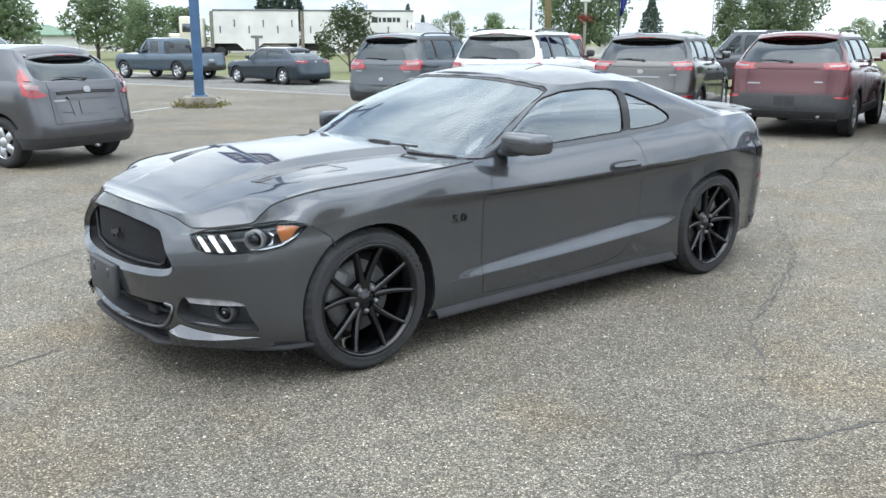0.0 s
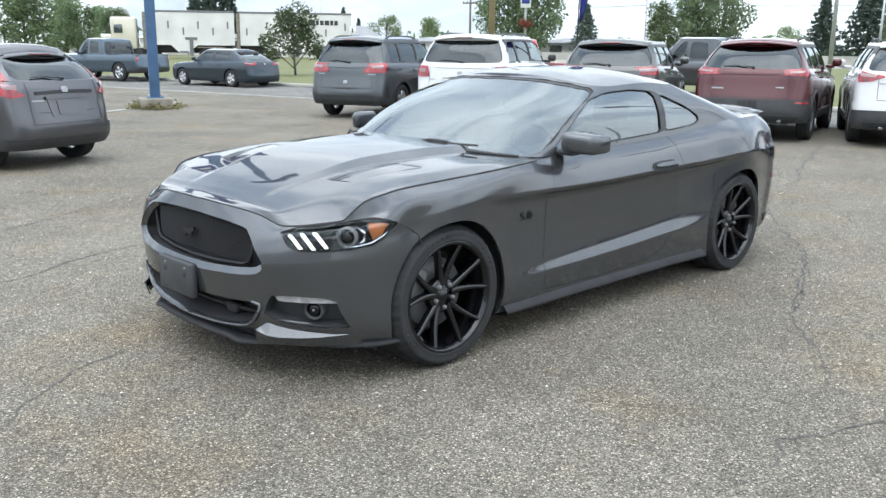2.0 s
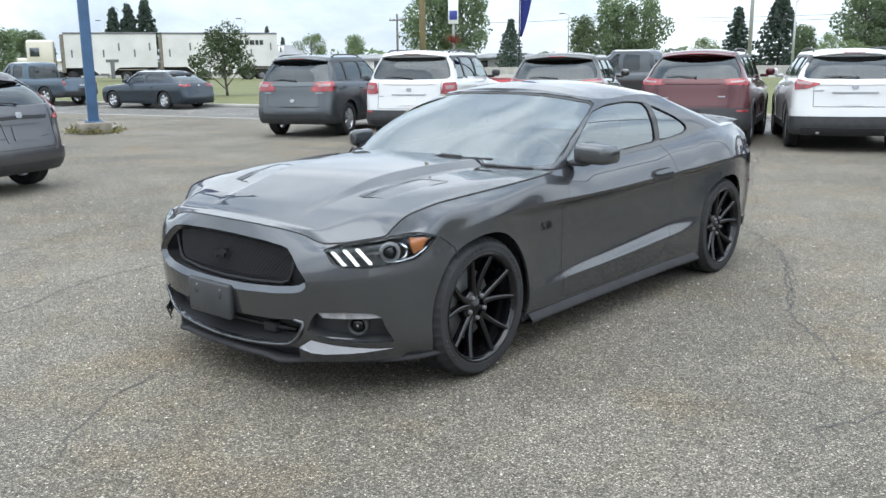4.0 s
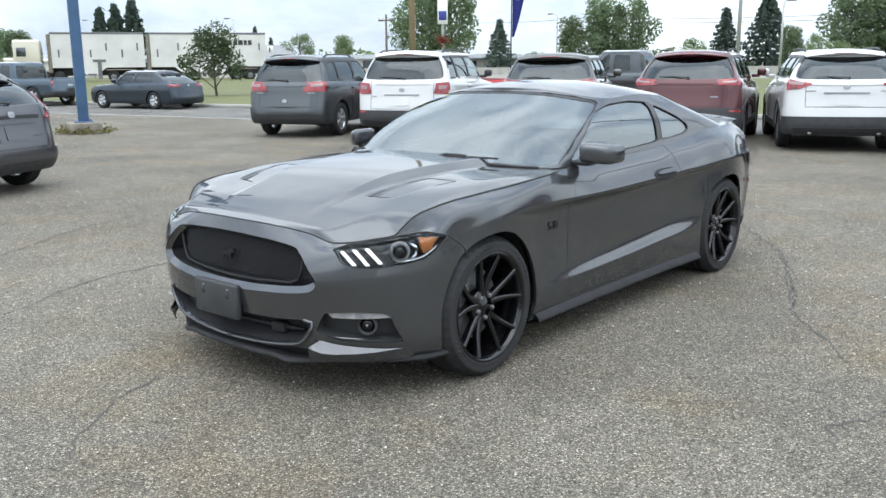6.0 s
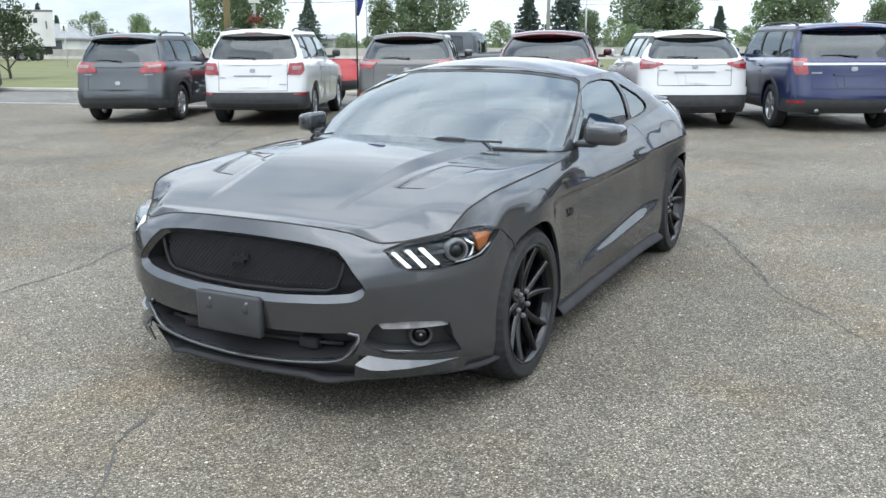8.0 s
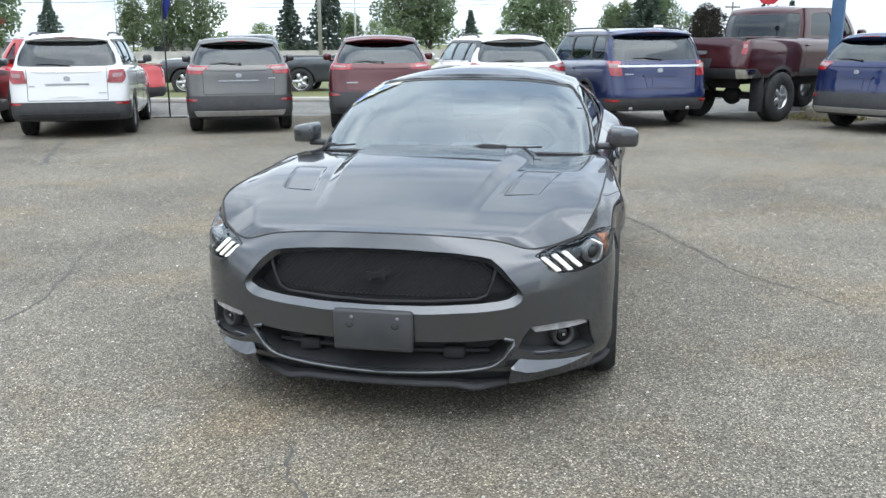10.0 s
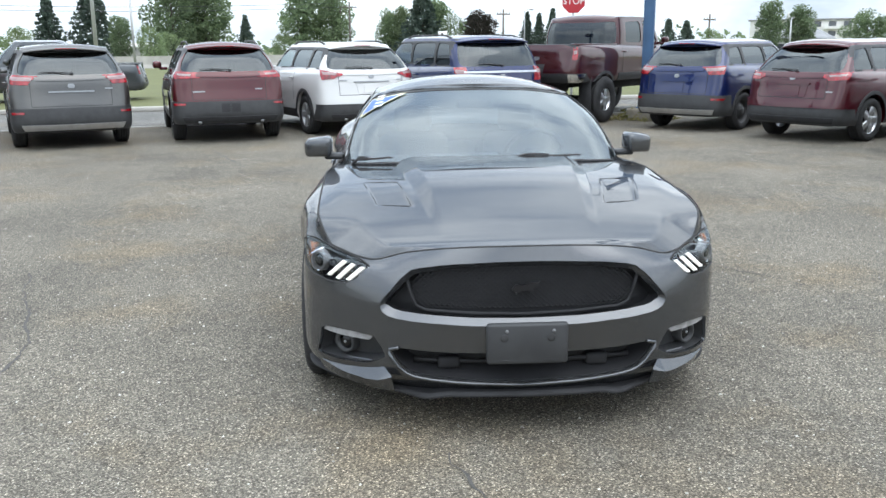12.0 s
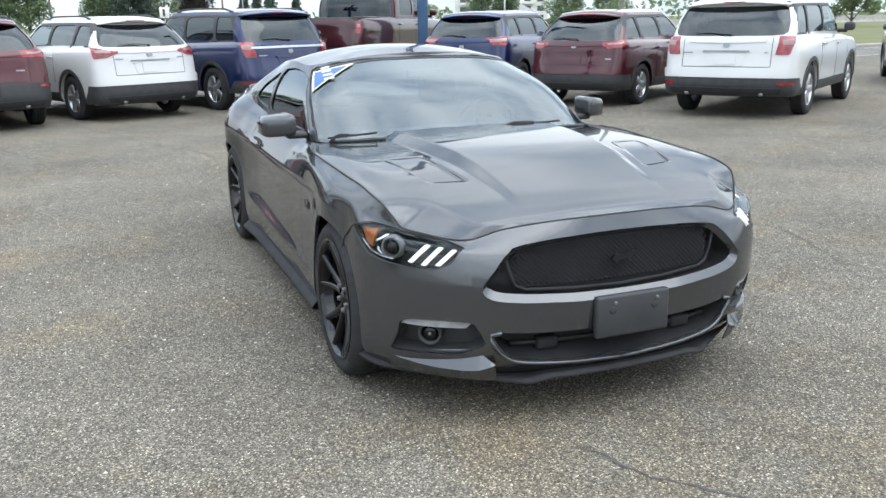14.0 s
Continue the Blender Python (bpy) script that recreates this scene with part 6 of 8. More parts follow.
    sk2 = [(q + (c[0] - q) * .17 + .004, v + (c[1] - v) * .17) for q, v in sk]
    part("sticker_field", one_side(patch(g, sk2, 0.0035, 0.001, 8), -1), STICKBLUE, st)
    for k in range(4):
        q0, v0 = c[0] - .03 + .012 * k, c[1] + .22 - .12 * k
        part("sticker_text", one_side(patch(g, [(q0, v0), (q0 + .11, v0 + .02), (q0 + .11, v0 + .07), (q0, v0 + .05)], 0.005, 0.001, 3), -1), SIGNWHITE, st)
    # inside
    part("underbody", boxed(-2.2, 1.95, -.70, .70, .16, .50, .02, 1), DARK, root)
    part("cabin_floor", boxed(-1.5, .8, -.74, .74, .3, .55, .02, 1), DARK, root)
    dash = boxed(.22, .80, -.70, .70, .62, .925, .07, 3)
    part("dashboard", dash, SEAT, root)
    part("parcel_shelf", boxed(-1.75, -1.1, -.62, .62, .86, .95, .04, 2), SEAT, root)
    for x, hgt in ((-.42, 1.0), (-1.15, .86)):
        for s in (1, -1):
            bm = boxed(x - .05, x + .48, s * .36 - .25, s * .36 + .25, .45, .62, .07, 2)
            box(bm, -.08, .08, s * .36 - .24, s * .36 + .24, 0, hgt - .55, .07, 3, Matrix.Translation((x, 0, .55)) @ Matrix.Rotation(radians(-20), 4, "Y"))
            box(bm, -.05, .05, s * .36 - .13, s * .36 + .13, 0, .18, .045, 3, Matrix.Translation((x - .19, 0, hgt - .02)) @ Matrix.Rotation(radians(-12), 4, "Y"))
            part("seat", bm, SEAT, root)
    ring = [(0.185 * math.cos(a), 0.185 * math.sin(a)) for a in np.linspace(0, 2 * math.pi, 33)]
    mw = Matrix.Translation((.12, .37, .88)) @ Matrix.Rotation(radians(-68), 4, "Y")
    bm = tube(bmesh.new(), [mw @ Vector((b, a, 0)) for a, b in ring], 0.015, 8)
    for a in (0, 180, 270):
        tube(bm, [mw @ Vector((0, 0, -.02)), mw @ Vector((.17 * math.sin(radians(a)), .17 * math.cos(radians(a)), 0))], 0.016, 6)
    box(bm, -.05, .05, -.06, .06, -.03, .02, .015, 2, mw)
    part("steering_wheel", bm, SEAT, root)
    part("inner_mirror", boxed(.07, .10, -.11, .11, 1.18, 1.235, .015, 2), BLACK, root)
    for wx in (1.38, -1.345):
        for s in (1, -1):
            coupe_wheel(root, wx, s, HZ)
    return root


def rim_band(shell, poly, a, b, half=True):
    """The wall of a recess, from the depth a to the depth b, round an outline."""
    bm = bmesh.new()
    closed = list(poly)
    va = [bm.verts.new(shell.at(min(q, 3), v, a)) for q, v in closed]
    vb = [bm.verts.new(shell.at(min(q, 3), v, b)) for q, v in closed]
    n = len(closed)
    for i in range(n):
        j = (i + 1) % n
        if half and closed[i][0] > 3 and closed[j][0] > 3:
            continue
        bm.faces.new((va[i], va[j], vb[j], vb[i]))
    if half:
        mirrored(bm)
    return bm


def strip(bm, pts, w):
    """A thin flat bar across the y-z plane through points."""
    prev = None
    for i, p in enumerate(pts):
        p = Vector(p)
        d = Vector(pts[min(i + 1, len(pts) - 1)]) - Vector(pts[max(i - 1, 0)])
        u = Vector((0, -d.z, d.y)).normalized() * w
        cur = [bm.verts.new(p - u), bm.verts.new(p + Vector((0.004, 0, 0))), bm.verts.new(p + u)]
        if prev:
            bm.faces.new((prev[0], cur[0], cur[1], prev[1]))
            bm.faces.new((prev[1], cur[1], cur[2], prev[2]))
        prev = cur


def lathe2(c, r, h):
    """A small round stud facing ahead."""
    bm = lathe([(0.0, h), (r * .7, h), (r, h * .3), (r, -h)], 16, "z")
    bm.transform(Matrix.Translation(c) @ Matrix.Rotation(radians(90), 4, "Y"))
    return bm


build_coupe()

# ---------------------------------------------------------------- parked vehicles
SILVERGREY = metallic_paint("grey_metal_paint", (0.078, 0.086, 0.092), 0.3)
GREYBROWN = metallic_paint("taupe_grey_paint", (0.105, 0.103, 0.100), 0.3)
WHITE = paint("white_paint", (0.58, 0.58, 0.575), rough=0.4)
RED = paint("deep_red_paint", (0.066, 0.003, 0.006), metal=0.3)
BLUE = paint("dark_blue_paint", (0.005, 0.013, 0.068), metal=0.3)
BRIGHTBLUE = paint("sapphire_blue_paint", (0.005, 0.014, 0.072), metal=0.35)
MAROON = paint("maroon_paint", (0.042, 0.005, 0.007), metal=0.25)
WINE = paint("wine_red_paint", (0.055, 0.004, 0.009), metal=0.3)
SLATE = metallic_paint("slate_blue_paint", (0.075, 0.105, 0.135), 0.32)
NIGHT = metallic_paint("dark_sedan_paint", (0.035, 0.048, 0.062), 0.3)
BRIGHTRED = paint("bright_red_paint", (0.42, 0.012, 0.015))
HATCHGREY = metallic_paint("hatch_grey_paint", (0.098, 0.098, 0.105), 0.3)
DARKTRUCK = metallic_paint("dark_truck_paint", (0.075, 0.082, 0.088), 0.3)

SWEPT_LAMP = [(0.46, 1.16), (0.62, 1.02), (0.95, 1.03), (1.08, 1.19), (0.86, 1.21)]
TALL_LAMP = [(0.70, 0.93), (0.90, 0.93), (1.02, 1.10), (1.14, 1.18), (0.72, 1.20)]
build_vehicle("hatchback", ground_pose((-5.57, 10.64), (-4.98, 11.93)), "dark grey five-door hatchback parked on the asphalt", "car", HATCHGREY, 4.0, 1.64, 1.49, 2.49, 0.70, r=0.31, belt=1.03, hood=0.92, low=0.24, kind="hatch", clad=False, win=[(-0.6, 0.06), (0.45, 0.08), (0.57, 0.3), (0.60, 0.7), (0.55, 1.76), (-0.6, 1.86)], lamp_pts=[(0.56, 0.87), (0.76, 0.845), (0.93, 0.88), (1.08, 1.04), (0.92, 1.045), (0.72, 0.99)], btop=0.38, fog_z=0.46, rails=False, plate="tail", handle=False, bumper="low", rear_rake=0.40, bars=((1, .34, .5, .80),), bright=None, tail_in=0.68)
build_vehicle("compact_suv", ground_pose((-2.21, 19.59), (-0.70, 18.89)), "dark grey compact SUV with silver wheels", "car", SILVERGREY, 4.43, 1.81, 1.70, 2.60, 0.92, r=0.35, belt=1.12, hood=1.05, lamp_pts=[(0.40, 0.94), (0.92, 0.94), (1.02, 1.02), (0.98, 1.14), (0.44, 1.13)], plate="bumper", handle=False, bumper="low", btop=0.47, fog_z=0.50, rear_rake=0.30, bars=((1, .5, .66, .90), (-1, .5, .66, .90)), tail_in=0.72)
build_vehicle("family_suv", ground_pose((0.05, 18.01), (1.58, 17.35)), "white mid-size SUV with dark rear window", "car", WHITE, 4.79, 1.91, 1.76, 2.79, 1.03, r=0.365, belt=1.17, hood=1.08, low=0.30, lamp_pts=[(0.62, 0.92), (0.88, 0.91), (1.02, 1.0), (1.0, 1.13), (0.66, 1.12)], mark=True, bumper="black", btop=0.61, fog_z=0.58, clad=False, rear_rake=0.26, bars=((-1, .48, .6, .74), (1, .5, .6, .86)), tail_in=0.70)
build_vehicle("crossover", ground_pose((2.63, 16.84), (4.05, 16.2)), "grey-brown crossover SUV with a dark rear bumper", "car", GREYBROWN, 4.52, 1.84, 1.68, 2.69, 0.95, r=0.35, belt=1.16, hood=1.02, lamp_pts=SWEPT_LAMP, bumper="black", btop=0.66, handle=True, rear_rake=0.34, rails=False, strip=ALLOY, bars=((-1, .5, .62, .94),), tail_in=0.70)
build_vehicle("red_suv", ground_pose((4.79, 15.6), (6.23, 14.71)), "deep red SUV with black lower bumper", "car", RED, 4.62, 1.87, 1.70, 2.70, 0.96, r=0.365, belt=1.17, hood=1.05, low=0.32, lamp_pts=[(0.46, 1.08), (0.95, 1.07), (1.06, 1.13), (1.0, 1.19), (0.50, 1.19)], plate="bumper", handle=False, bumper="black", btop=0.70, fog_z=0.655, emblem=None, pipes=2, rear_rake=0.40, bars=((-1, .42, .54, .88), (1, .40, .6, .85)), tail_in=0.67)
build_vehicle("white_suv", ground_pose((6.87, 14.45), (8.42, 13.78)), "white crossover SUV with swept red lamps", "car", WHITE, 4.69, 1.88, 1.69, 2.70, 1.06, r=0.36, belt=1.16, hood=1.03, lamp_pts=[(0.44, 1.10), (0.70, 1.02), (0.98, 1.0), (1.26, 1.18), (0.92, 1.17)], bumper="black", btop=0.58, fog_z=0.60, pipes=2, rear_rake=0.42, bars=((-1, .5, .64, .98), (1, .46, .6, .98)), tail_in=0.66)
build_vehicle("large_suv", ground_pose((8.79, 12.97), (10.38, 12.27)), "dark blue large SUV with chrome tailgate bar", "car", BLUE, 5.0, 2.0, 1.79, 2.86, 1.1, r=0.38, belt=1.18, hood=1.1, low=0.32, lamp_pts=TALL_LAMP, bumper="low", btop=0.55, fog_z=0.50, handle=False, bright=1.08, rear_rake=0.30, pipes=2, bars=((1, .5, .66, .95),), tail_in=0.79)
build_vehicle("blue_crossover", ground_pose((12.05, 9.75), (11.88, 8.3)), "bright blue crossover SUV with black steel wheels", "car", BRIGHTBLUE, 4.52, 1.84, 1.68, 2.69, 0.95, r=0.35, belt=1.16, hood=1.02, lamp_pts=SWEPT_LAMP, bumper="black", btop=0.66, rim_style="steel", rim_mat=BLACK, handle=False, rear_rake=0.34, rails=False, strip=ALLOY, tail_in=0.70)
build_vehicle("wine_red_suv", ground_pose((11.44, 7.37), (10.99, 5.85)), "wine red compact SUV with silver wheels", "car", WINE, 4.48, 1.85, 1.65, 2.67, 0.93, r=0.35, belt=1.10, hood=1.0, lamp_pts=[(0.40, 1.07), (0.62, 0.98), (1.0, 1.0), (1.24, 1.11), (0.85, 1.11)], bumper="black", btop=0.55, fog_z=0.60, handle=False, rear_rake=0.48, rails=False, bars=((-1, .6, .7, .80),), tail_in=0.67)
build_vehicle("white_large_suv", ground_pose((10.18, 4.81), (9.75, 3.22)), "white large SUV with dark lower bumper", "car", WHITE, 5.04, 2.0, 1.78, 2.86, 1.12, r=0.38, belt=1.18, hood=1.1, low=0.33, lamp_pts=TALL_LAMP, mark=True, bumper="black", btop=0.60, fog_z=0.52, pipes=2, rear_rake=0.32, bars=((1, .5, .66, .95), (-1, .55, .6, .95)), tail_in=0.79)
build_vehicle("crew_pickup", ground_pose((11.94, 12.95), (11.97, 11.18)), "lifted maroon crew-cab pickup truck", "pickup truck", MAROON, 6.2, 2.03, 1.93, 3.95, 1.25, r=0.47, belt=1.27, hood=1.2, low=0.54, kind="pickup", lift=0.30, cabin_tail=0.65, cowl=3.2, open_bed=True, lamp_pts=[(0.86, 0.98), (1.02, 0.98), (1.04, 1.22), (0.86, 1.22)], plate="bumper", handle=False, rails=False, wiper=False, tail_in=0.82, bumper="chrome", btop=0.72, fog=False, rim_mat=ALLOY, clad=True)
build_vehicle("sedan", Matrix.Translation((-6.3, 32.4, 0)) @ pose(0, 0, 0, 0, 0, 143) @ Matrix.Scale(.91, 4), "dark blue-grey saloon car at the kerb", "car", NIGHT, 4.87, 1.85, 1.47, 2.85, 1.06, r=0.33, belt=0.96, hood=0.9, low=0.2, kind="sedan", clad=False, rails=False, lamp_pts=[(0.42, 0.84), (0.9, 0.84), (1.12, 0.93), (0.46, 0.95)], cabin_tail=-0.75, rear_rake=0.75, plate="tail", handle=False, bumper="none", fog=False, wiper=False, spoiler=False, tail_in=0.62)
build_vehicle("pickup", Matrix.Translation((-11.5, 36.5, 0)) @ pose(0, 0, 0, 0, 0, 150) @ Matrix.Scale(.90, 4), "slate blue extended-cab pickup truck at the kerb", "pickup truck", SLATE, 5.85, 2.03, 1.88, 3.65, 1.2, r=0.4, belt=1.15, hood=1.15, low=0.4, kind="pickup", cabin_tail=0.85, cowl=2.95, open_bed=True, lamp_pts=[(0.86, 0.86), (1.02, 0.86), (1.04, 1.1), (0.86, 1.1)], plate="bumper", handle=False, rails=False, wiper=False, tail_in=0.8, bumper="low", fog=False, clad=False)
build_vehicle("red_pickup", Matrix.Translation((2.5, 22.1, 0)) @ pose(0, 0, 0, 0, 0, 112), "bright red pickup truck beyond the parked cars", "pickup truck", BRIGHTRED, 5.6, 1.95, 1.75, 3.4, 1.15, r=0.38, belt=1.08, hood=1.1, low=0.38, kind="pickup", cabin_tail=0.8, cowl=2.8, open_bed=True, lamp_pts=[(0.80, 0.82), (0.96, 0.82), (0.98, 1.04), (0.80, 1.04)], plate="bumper", handle=False, rails=False, wiper=False, tail_in=0.8, bumper="low", fog=False, clad=False)
build_vehicle("dark_pickup", Matrix.Translation((10.1, 26.7, 0)) @ pose(0, 0, 0, 0, 0, 143), "dark grey pickup truck beyond the parked cars", "pickup truck", DARKTRUCK, 5.85, 2.0, 1.86, 3.6, 1.2, r=0.4, belt=1.15, hood=1.12, low=0.4, kind="pickup", cabin_tail=0.85, cowl=2.95, open_bed=True, lamp_pts=[(0.86, 0.86), (1.0, 0.86), (1.02, 1.1), (0.86, 1.1)], plate="bumper", handle=False, rails=False, wiper=False, tail_in=0.8, bumper="low", fog=False, clad=False)
build_vehicle("grey_suv", Matrix.Translation((-12.6, 20.6, 0)) @ pose(0, 0, 0, 0, 0, -22), "dark grey SUV parked behind the hatchback", "car", SILVERGREY, 4.7, 1.88, 1.72, 2.75, 0.98, r=0.36, belt=1.1, hood=1.05, lamp_pts=SWEPT_LAMP, bumper="black", rear_rake=0.35)
build_vehicle("pale_suv", Matrix.Translation((18.6, 0.2, 0)) @ pose(0, 0, 0, 0, 0, 178), "pale blue-grey SUV parked nose towards the lot", "car", SLATE, 4.6, 1.86, 1.70, 2.7, 0.95, r=0.36, belt=1.08, hood=1.05, lamp_pts=SWEPT_LAMP, bumper="black", rear_rake=0.35)

# ---------------------------------------------------------------- trees
LEAF_A = leafy("leaves_green", (0.105, 0.148, 0.084), (0.235, 0.304, 0.164))
LEAF_B = leafy("leaves_olive", (0.122, 0.160, 0.084), (0.261, 0.331, 0.174))
NEEDLE = leafy("spruce_needles", (0.074, 0.108, 0.090), (0.156, 0.205, 0.160))
PURPLE = leafy("dark_red_leaves", (0.02, 0.022, 0.016), (0.065, 0.055, 0.045))
BARK = varied("bark", (0.10, 0.085, 0.07), rough=0.9, scale=3, amount=0.3, grain=30, bump=0.6)
WEED = leafy("dry_weeds", (0.10, 0.10, 0.035), (0.28, 0.25, 0.11))


def leaf_mesh(name, centres, sizes, rng, mat, droop=0.0):
    """Many small bent leaf clumps, joined."""
    verts, faces = [], []
    for c, s in zip(centres, sizes):
        u = rng.normal(size=3)
        u[2] *= 0.6
        u /= np.linalg.norm(u)
        w = np.cross(u, rng.normal(size=3))
        w /= np.linalg.norm(w)
        n = np.cross(u, w)
        b = len(verts)
        verts += [c - u * s, c + w * s * 0.55 + n * s * 0.2, c + u * s * rng.uniform(0.8, 1.2) - np.array((0, 0, droop * s)), c - w * s * 0.55 + n * s * 0.2]
        faces += [(b, b + 1, b + 2), (b, b + 2, b + 3)]
    me = bpy.data.meshes.new(name)
    me.from_pydata([tuple(v) for v in verts], [], faces)
    me.materials.append(mat)
    return me


def broadleaf(seed, mat, slim=1.0, count=5200, clear=0.16):
    """A broadleaf tree one unit high and about slim * 0.8 wide: trunk with limbs, crown."""
    rng = np.random.default_rng(seed)
    root = new("broadleaf_tree")
    bm = bmesh.new()
    tube(bm, [(0, 0, -0.02), (0.004, 0.003, 0.2), (-0.006, 0.004, 0.5), (0.004, 0, 0.85)], [0.022, 0.018, 0.012, 0.004], 7)
    blobs = []
    for k in range(15):
        a, z = k * 2.4 + rng.uniform(-0.4, 0.4), clear + 0.12 + (0.82 - clear) * (k + 0.5) / 15
        prof = math.sin(math.pi * min(1.0, 0.22 + 0.8 * (z - clear) / (1 - clear))) ** 0.6
        rad = slim * 0.30 * prof * rng.uniform(0.45, 1.1)
        c = np.array((rad * math.cos(a), rad * math.sin(a), z - 0.05))
        blobs.append((c, rng.uniform(0.10, 0.175) * (0.75 + 0.35 * slim)))
        tube(bm, [(0, 0, max(0.1, z - 0.25)), tuple(c * 0.6 + np.array((0, 0, z * 0.35))), tuple(c)], [0.009, 0.006, 0.002], 5)
    part("trunk", bm, BARK, root)
    pts, sz = [], []
    for i in range(count):
        c, r = blobs[rng.integers(len(blobs))]
        d = rng.normal(size=3)
        d /= np.linalg.norm(d)
        d[2] *= 0.8
        pts.append(c + d * r * rng.uniform(0.2, 1.0) ** 0.6 * 1.1)
        sz.append(rng.uniform(0.012, 0.030))
    crown = new("crown", leaf_mesh("crown", pts, sz, rng, mat))
    crown.parent = root
    return root


def conifer(seed, mat, slim=1.0, count=4600):
    rng = np.random.default_rng(seed)
    root = new("spruce_tree")
    bm = bmesh.new()
    tube(bm, [(0, 0, -0.02), (0, 0, 0.5), (0, 0, 0.98)], [0.018, 0.011, 0.002], 7)
    part("trunk", bm, BARK, root)
    pts, sz = [], []
    tiers = 17
    for k in range(tiers):
        z = 0.08 + 0.9 * k / tiers
        reach = slim * 0.30 * (1 - k / tiers) ** 0.85 * rng.uniform(0.85, 1.15) + 0.008
        arms = 9 if k < 11 else 6
        for a in range(arms):
            th = 2 * math.pi * a / arms + rng.uniform(-0.3, 0.3)
            rr = reach * rng.uniform(0.7, 1.15)
            for j in range(max(3, int(count / (tiers * arms)))):
                f = rng.uniform(0.05, 1) ** 0.7
                w = 0.022 * (1.1 - f)
                pts.append(np.array((math.cos(th) * rr * f + rng.normal() * w, math.sin(th) * rr * f + rng.normal() * w, z - 0.05 * f * f + 0.02 * (f > 0.85) + rng.normal() * 0.008)))
                sz.append(rng.uniform(0.016, 0.034))
    crown = new("crown", leaf_mesh("crown", pts, sz, rng, mat, 0.6))
    crown.parent = root
    return root


TREE_KINDS = [broadleaf(3, LEAF_A, 1.0), broadleaf(8, LEAF_B, 0.85), broadleaf(12, LEAF_A, 1.25, 5600, 0.1), broadleaf(17, LEAF_B, 1.5, 4400, 0.02), broadleaf(23, PURPLE, 1.1), conifer(5, NEEDLE, 1.0), conifer(9, NEEDLE, 1.35), broadleaf(31, LEAF_A, 0.7)]
TREE_LABELS = ["green leafy roadside tree", "light green leafy roadside tree", "broad dark green leafy tree", "low green bushy shrub by the highway", "dark reddish-leaved tree by the highway", "slim dark green spruce tree", "broad dark green spruce tree", "narrow green leafy tree"]
USED = set()


def plant(k, x, y, h, wide=1.0):
    m = Matrix.Translation((x, y, 0)) @ Matrix.Rotation((x * 1.7 + y) % 6.28, 4, "Z") @ Matrix.Diagonal((h * wide, h * wide, h, 1))
    base = TREE_KINDS[k]
    if k not in USED:
        USED.add(k)
        ob = base
        ob.matrix_world = m
    else:
        ob = copy_thing(base, m)
        ob.matrix_world = m
    cat = "shrub" if k == 3 else "tree"
    tagged(ob, TREE_LABELS[k] + (" standing tall" if h > 7 else " beyond the street"), cat, "roadside trees")
    return ob


for row in ((0, -40.2, 75.1, 6.9, 1.35), (0, -29.5, 69.2, 7.0, 1.0), (2, -27.7, 75.3, 5.0, 1.0), (1, -33.7, 105, 5.6, 0.9), (4, -31, 112, 4.2, 1.0),
            (5, -30.0, 126.9, 9.8, 0.9), (5, -28.1, 127.3, 10.3, 0.9), (5, -25.9, 127.8, 10.9, 0.95), (1, -30.4, 79.9, 5.7, 0.8), (0, -35.1, 104.7, 5.8, 0.9),
            (3, -3.5, 130, 6.0, 0.9), (1, 2.7, 130.2, 5.8, 0.9), (5, -9.7, 130, 7.2, 0.6), (5, -7.6, 131, 5.6, 0.7), (2, 9.9, 93.6, 9.6, 0.75), (2, 13.0, 93.4, 9.8, 0.78), (6, 18.1, 93.1, 6.3, 0.85)):
    plant(*row)
for row in ((1, 25.5, 91.6, 6.4, 0.8), (0, 28.5, 90.5, 8.3, 0.85), (2, 31.6, 90.0, 8.3, 0.72), (3, 33.1, 77.9, 3.7, 0.85), (3, 20.0, 85, 2.6, 1.2), (5, 39.8, 85.6, 7.1, 1.0), (6, 43.4, 84.0, 8.7, 0.95), (0, 43.0, 78.5, 4.8, 0.8), (3, 42.6, 73.2, 3.9, 0.7), (3, 45.5, 74.2, 3.3, 0.8),
            (2, 50.0, 80.2, 8.6, 0.8), (7, 53.4, 79.4, 8.8, 1.2), (5, 71.8, 95.5, 6.2, 0.9), (7, 63.6, 75.5, 8.3, 1.0), (0, 66.4, 74, 8.5, 0.8), (1, 71.6, 68.2, 6.2, 0.75), (2, 70.8, 62.6, 7.0, 0.8), (4, 77.8, 61.8, 5.6, 0.9), (3, 55.5, 69.8, 3.0, 1.0), (3, 60, 70, 2.5, 1.2)):
    plant(*row)
for row in ((7, 70.4, 69.1, 5.8, 0.8), (6, 68.4, 62.5, 7.8, 1.2), (4, 84.5, 67.5, 5.8, 1.0), (5, 96.6, 67.8, 6.4, 0.8), (5, 97.2, 66.3, 6.2, 0.8), (5, 97.8, 64.6, 6.8, 0.8), (5, 99, 61.5, 5.6, 0.9), (5, 77.8, 39.3, 4.3, 1.1), (5, 78.4, 37.7, 4.1, 1.1), (3, 79.2, 35.4, 3.2, 0.8),
            (0, 108, 39.5, 7.0, 0.8), (7, 112, 37, 6.4, 1.1), (2, 83.5, 22.6, 4.5, 1.15), (2, 84.5, 18.5, 4.2, 1.1), (0, 90, 8, 6, 1.0), (1, 92, -4, 6.5, 1.0)):
    plant(*row)
apple = broadleaf(41, leafy("apple_leaves", (0.042, 0.06, 0.032), (0.115, 0.15, 0.075)), 1.35, 4200, 0.22)
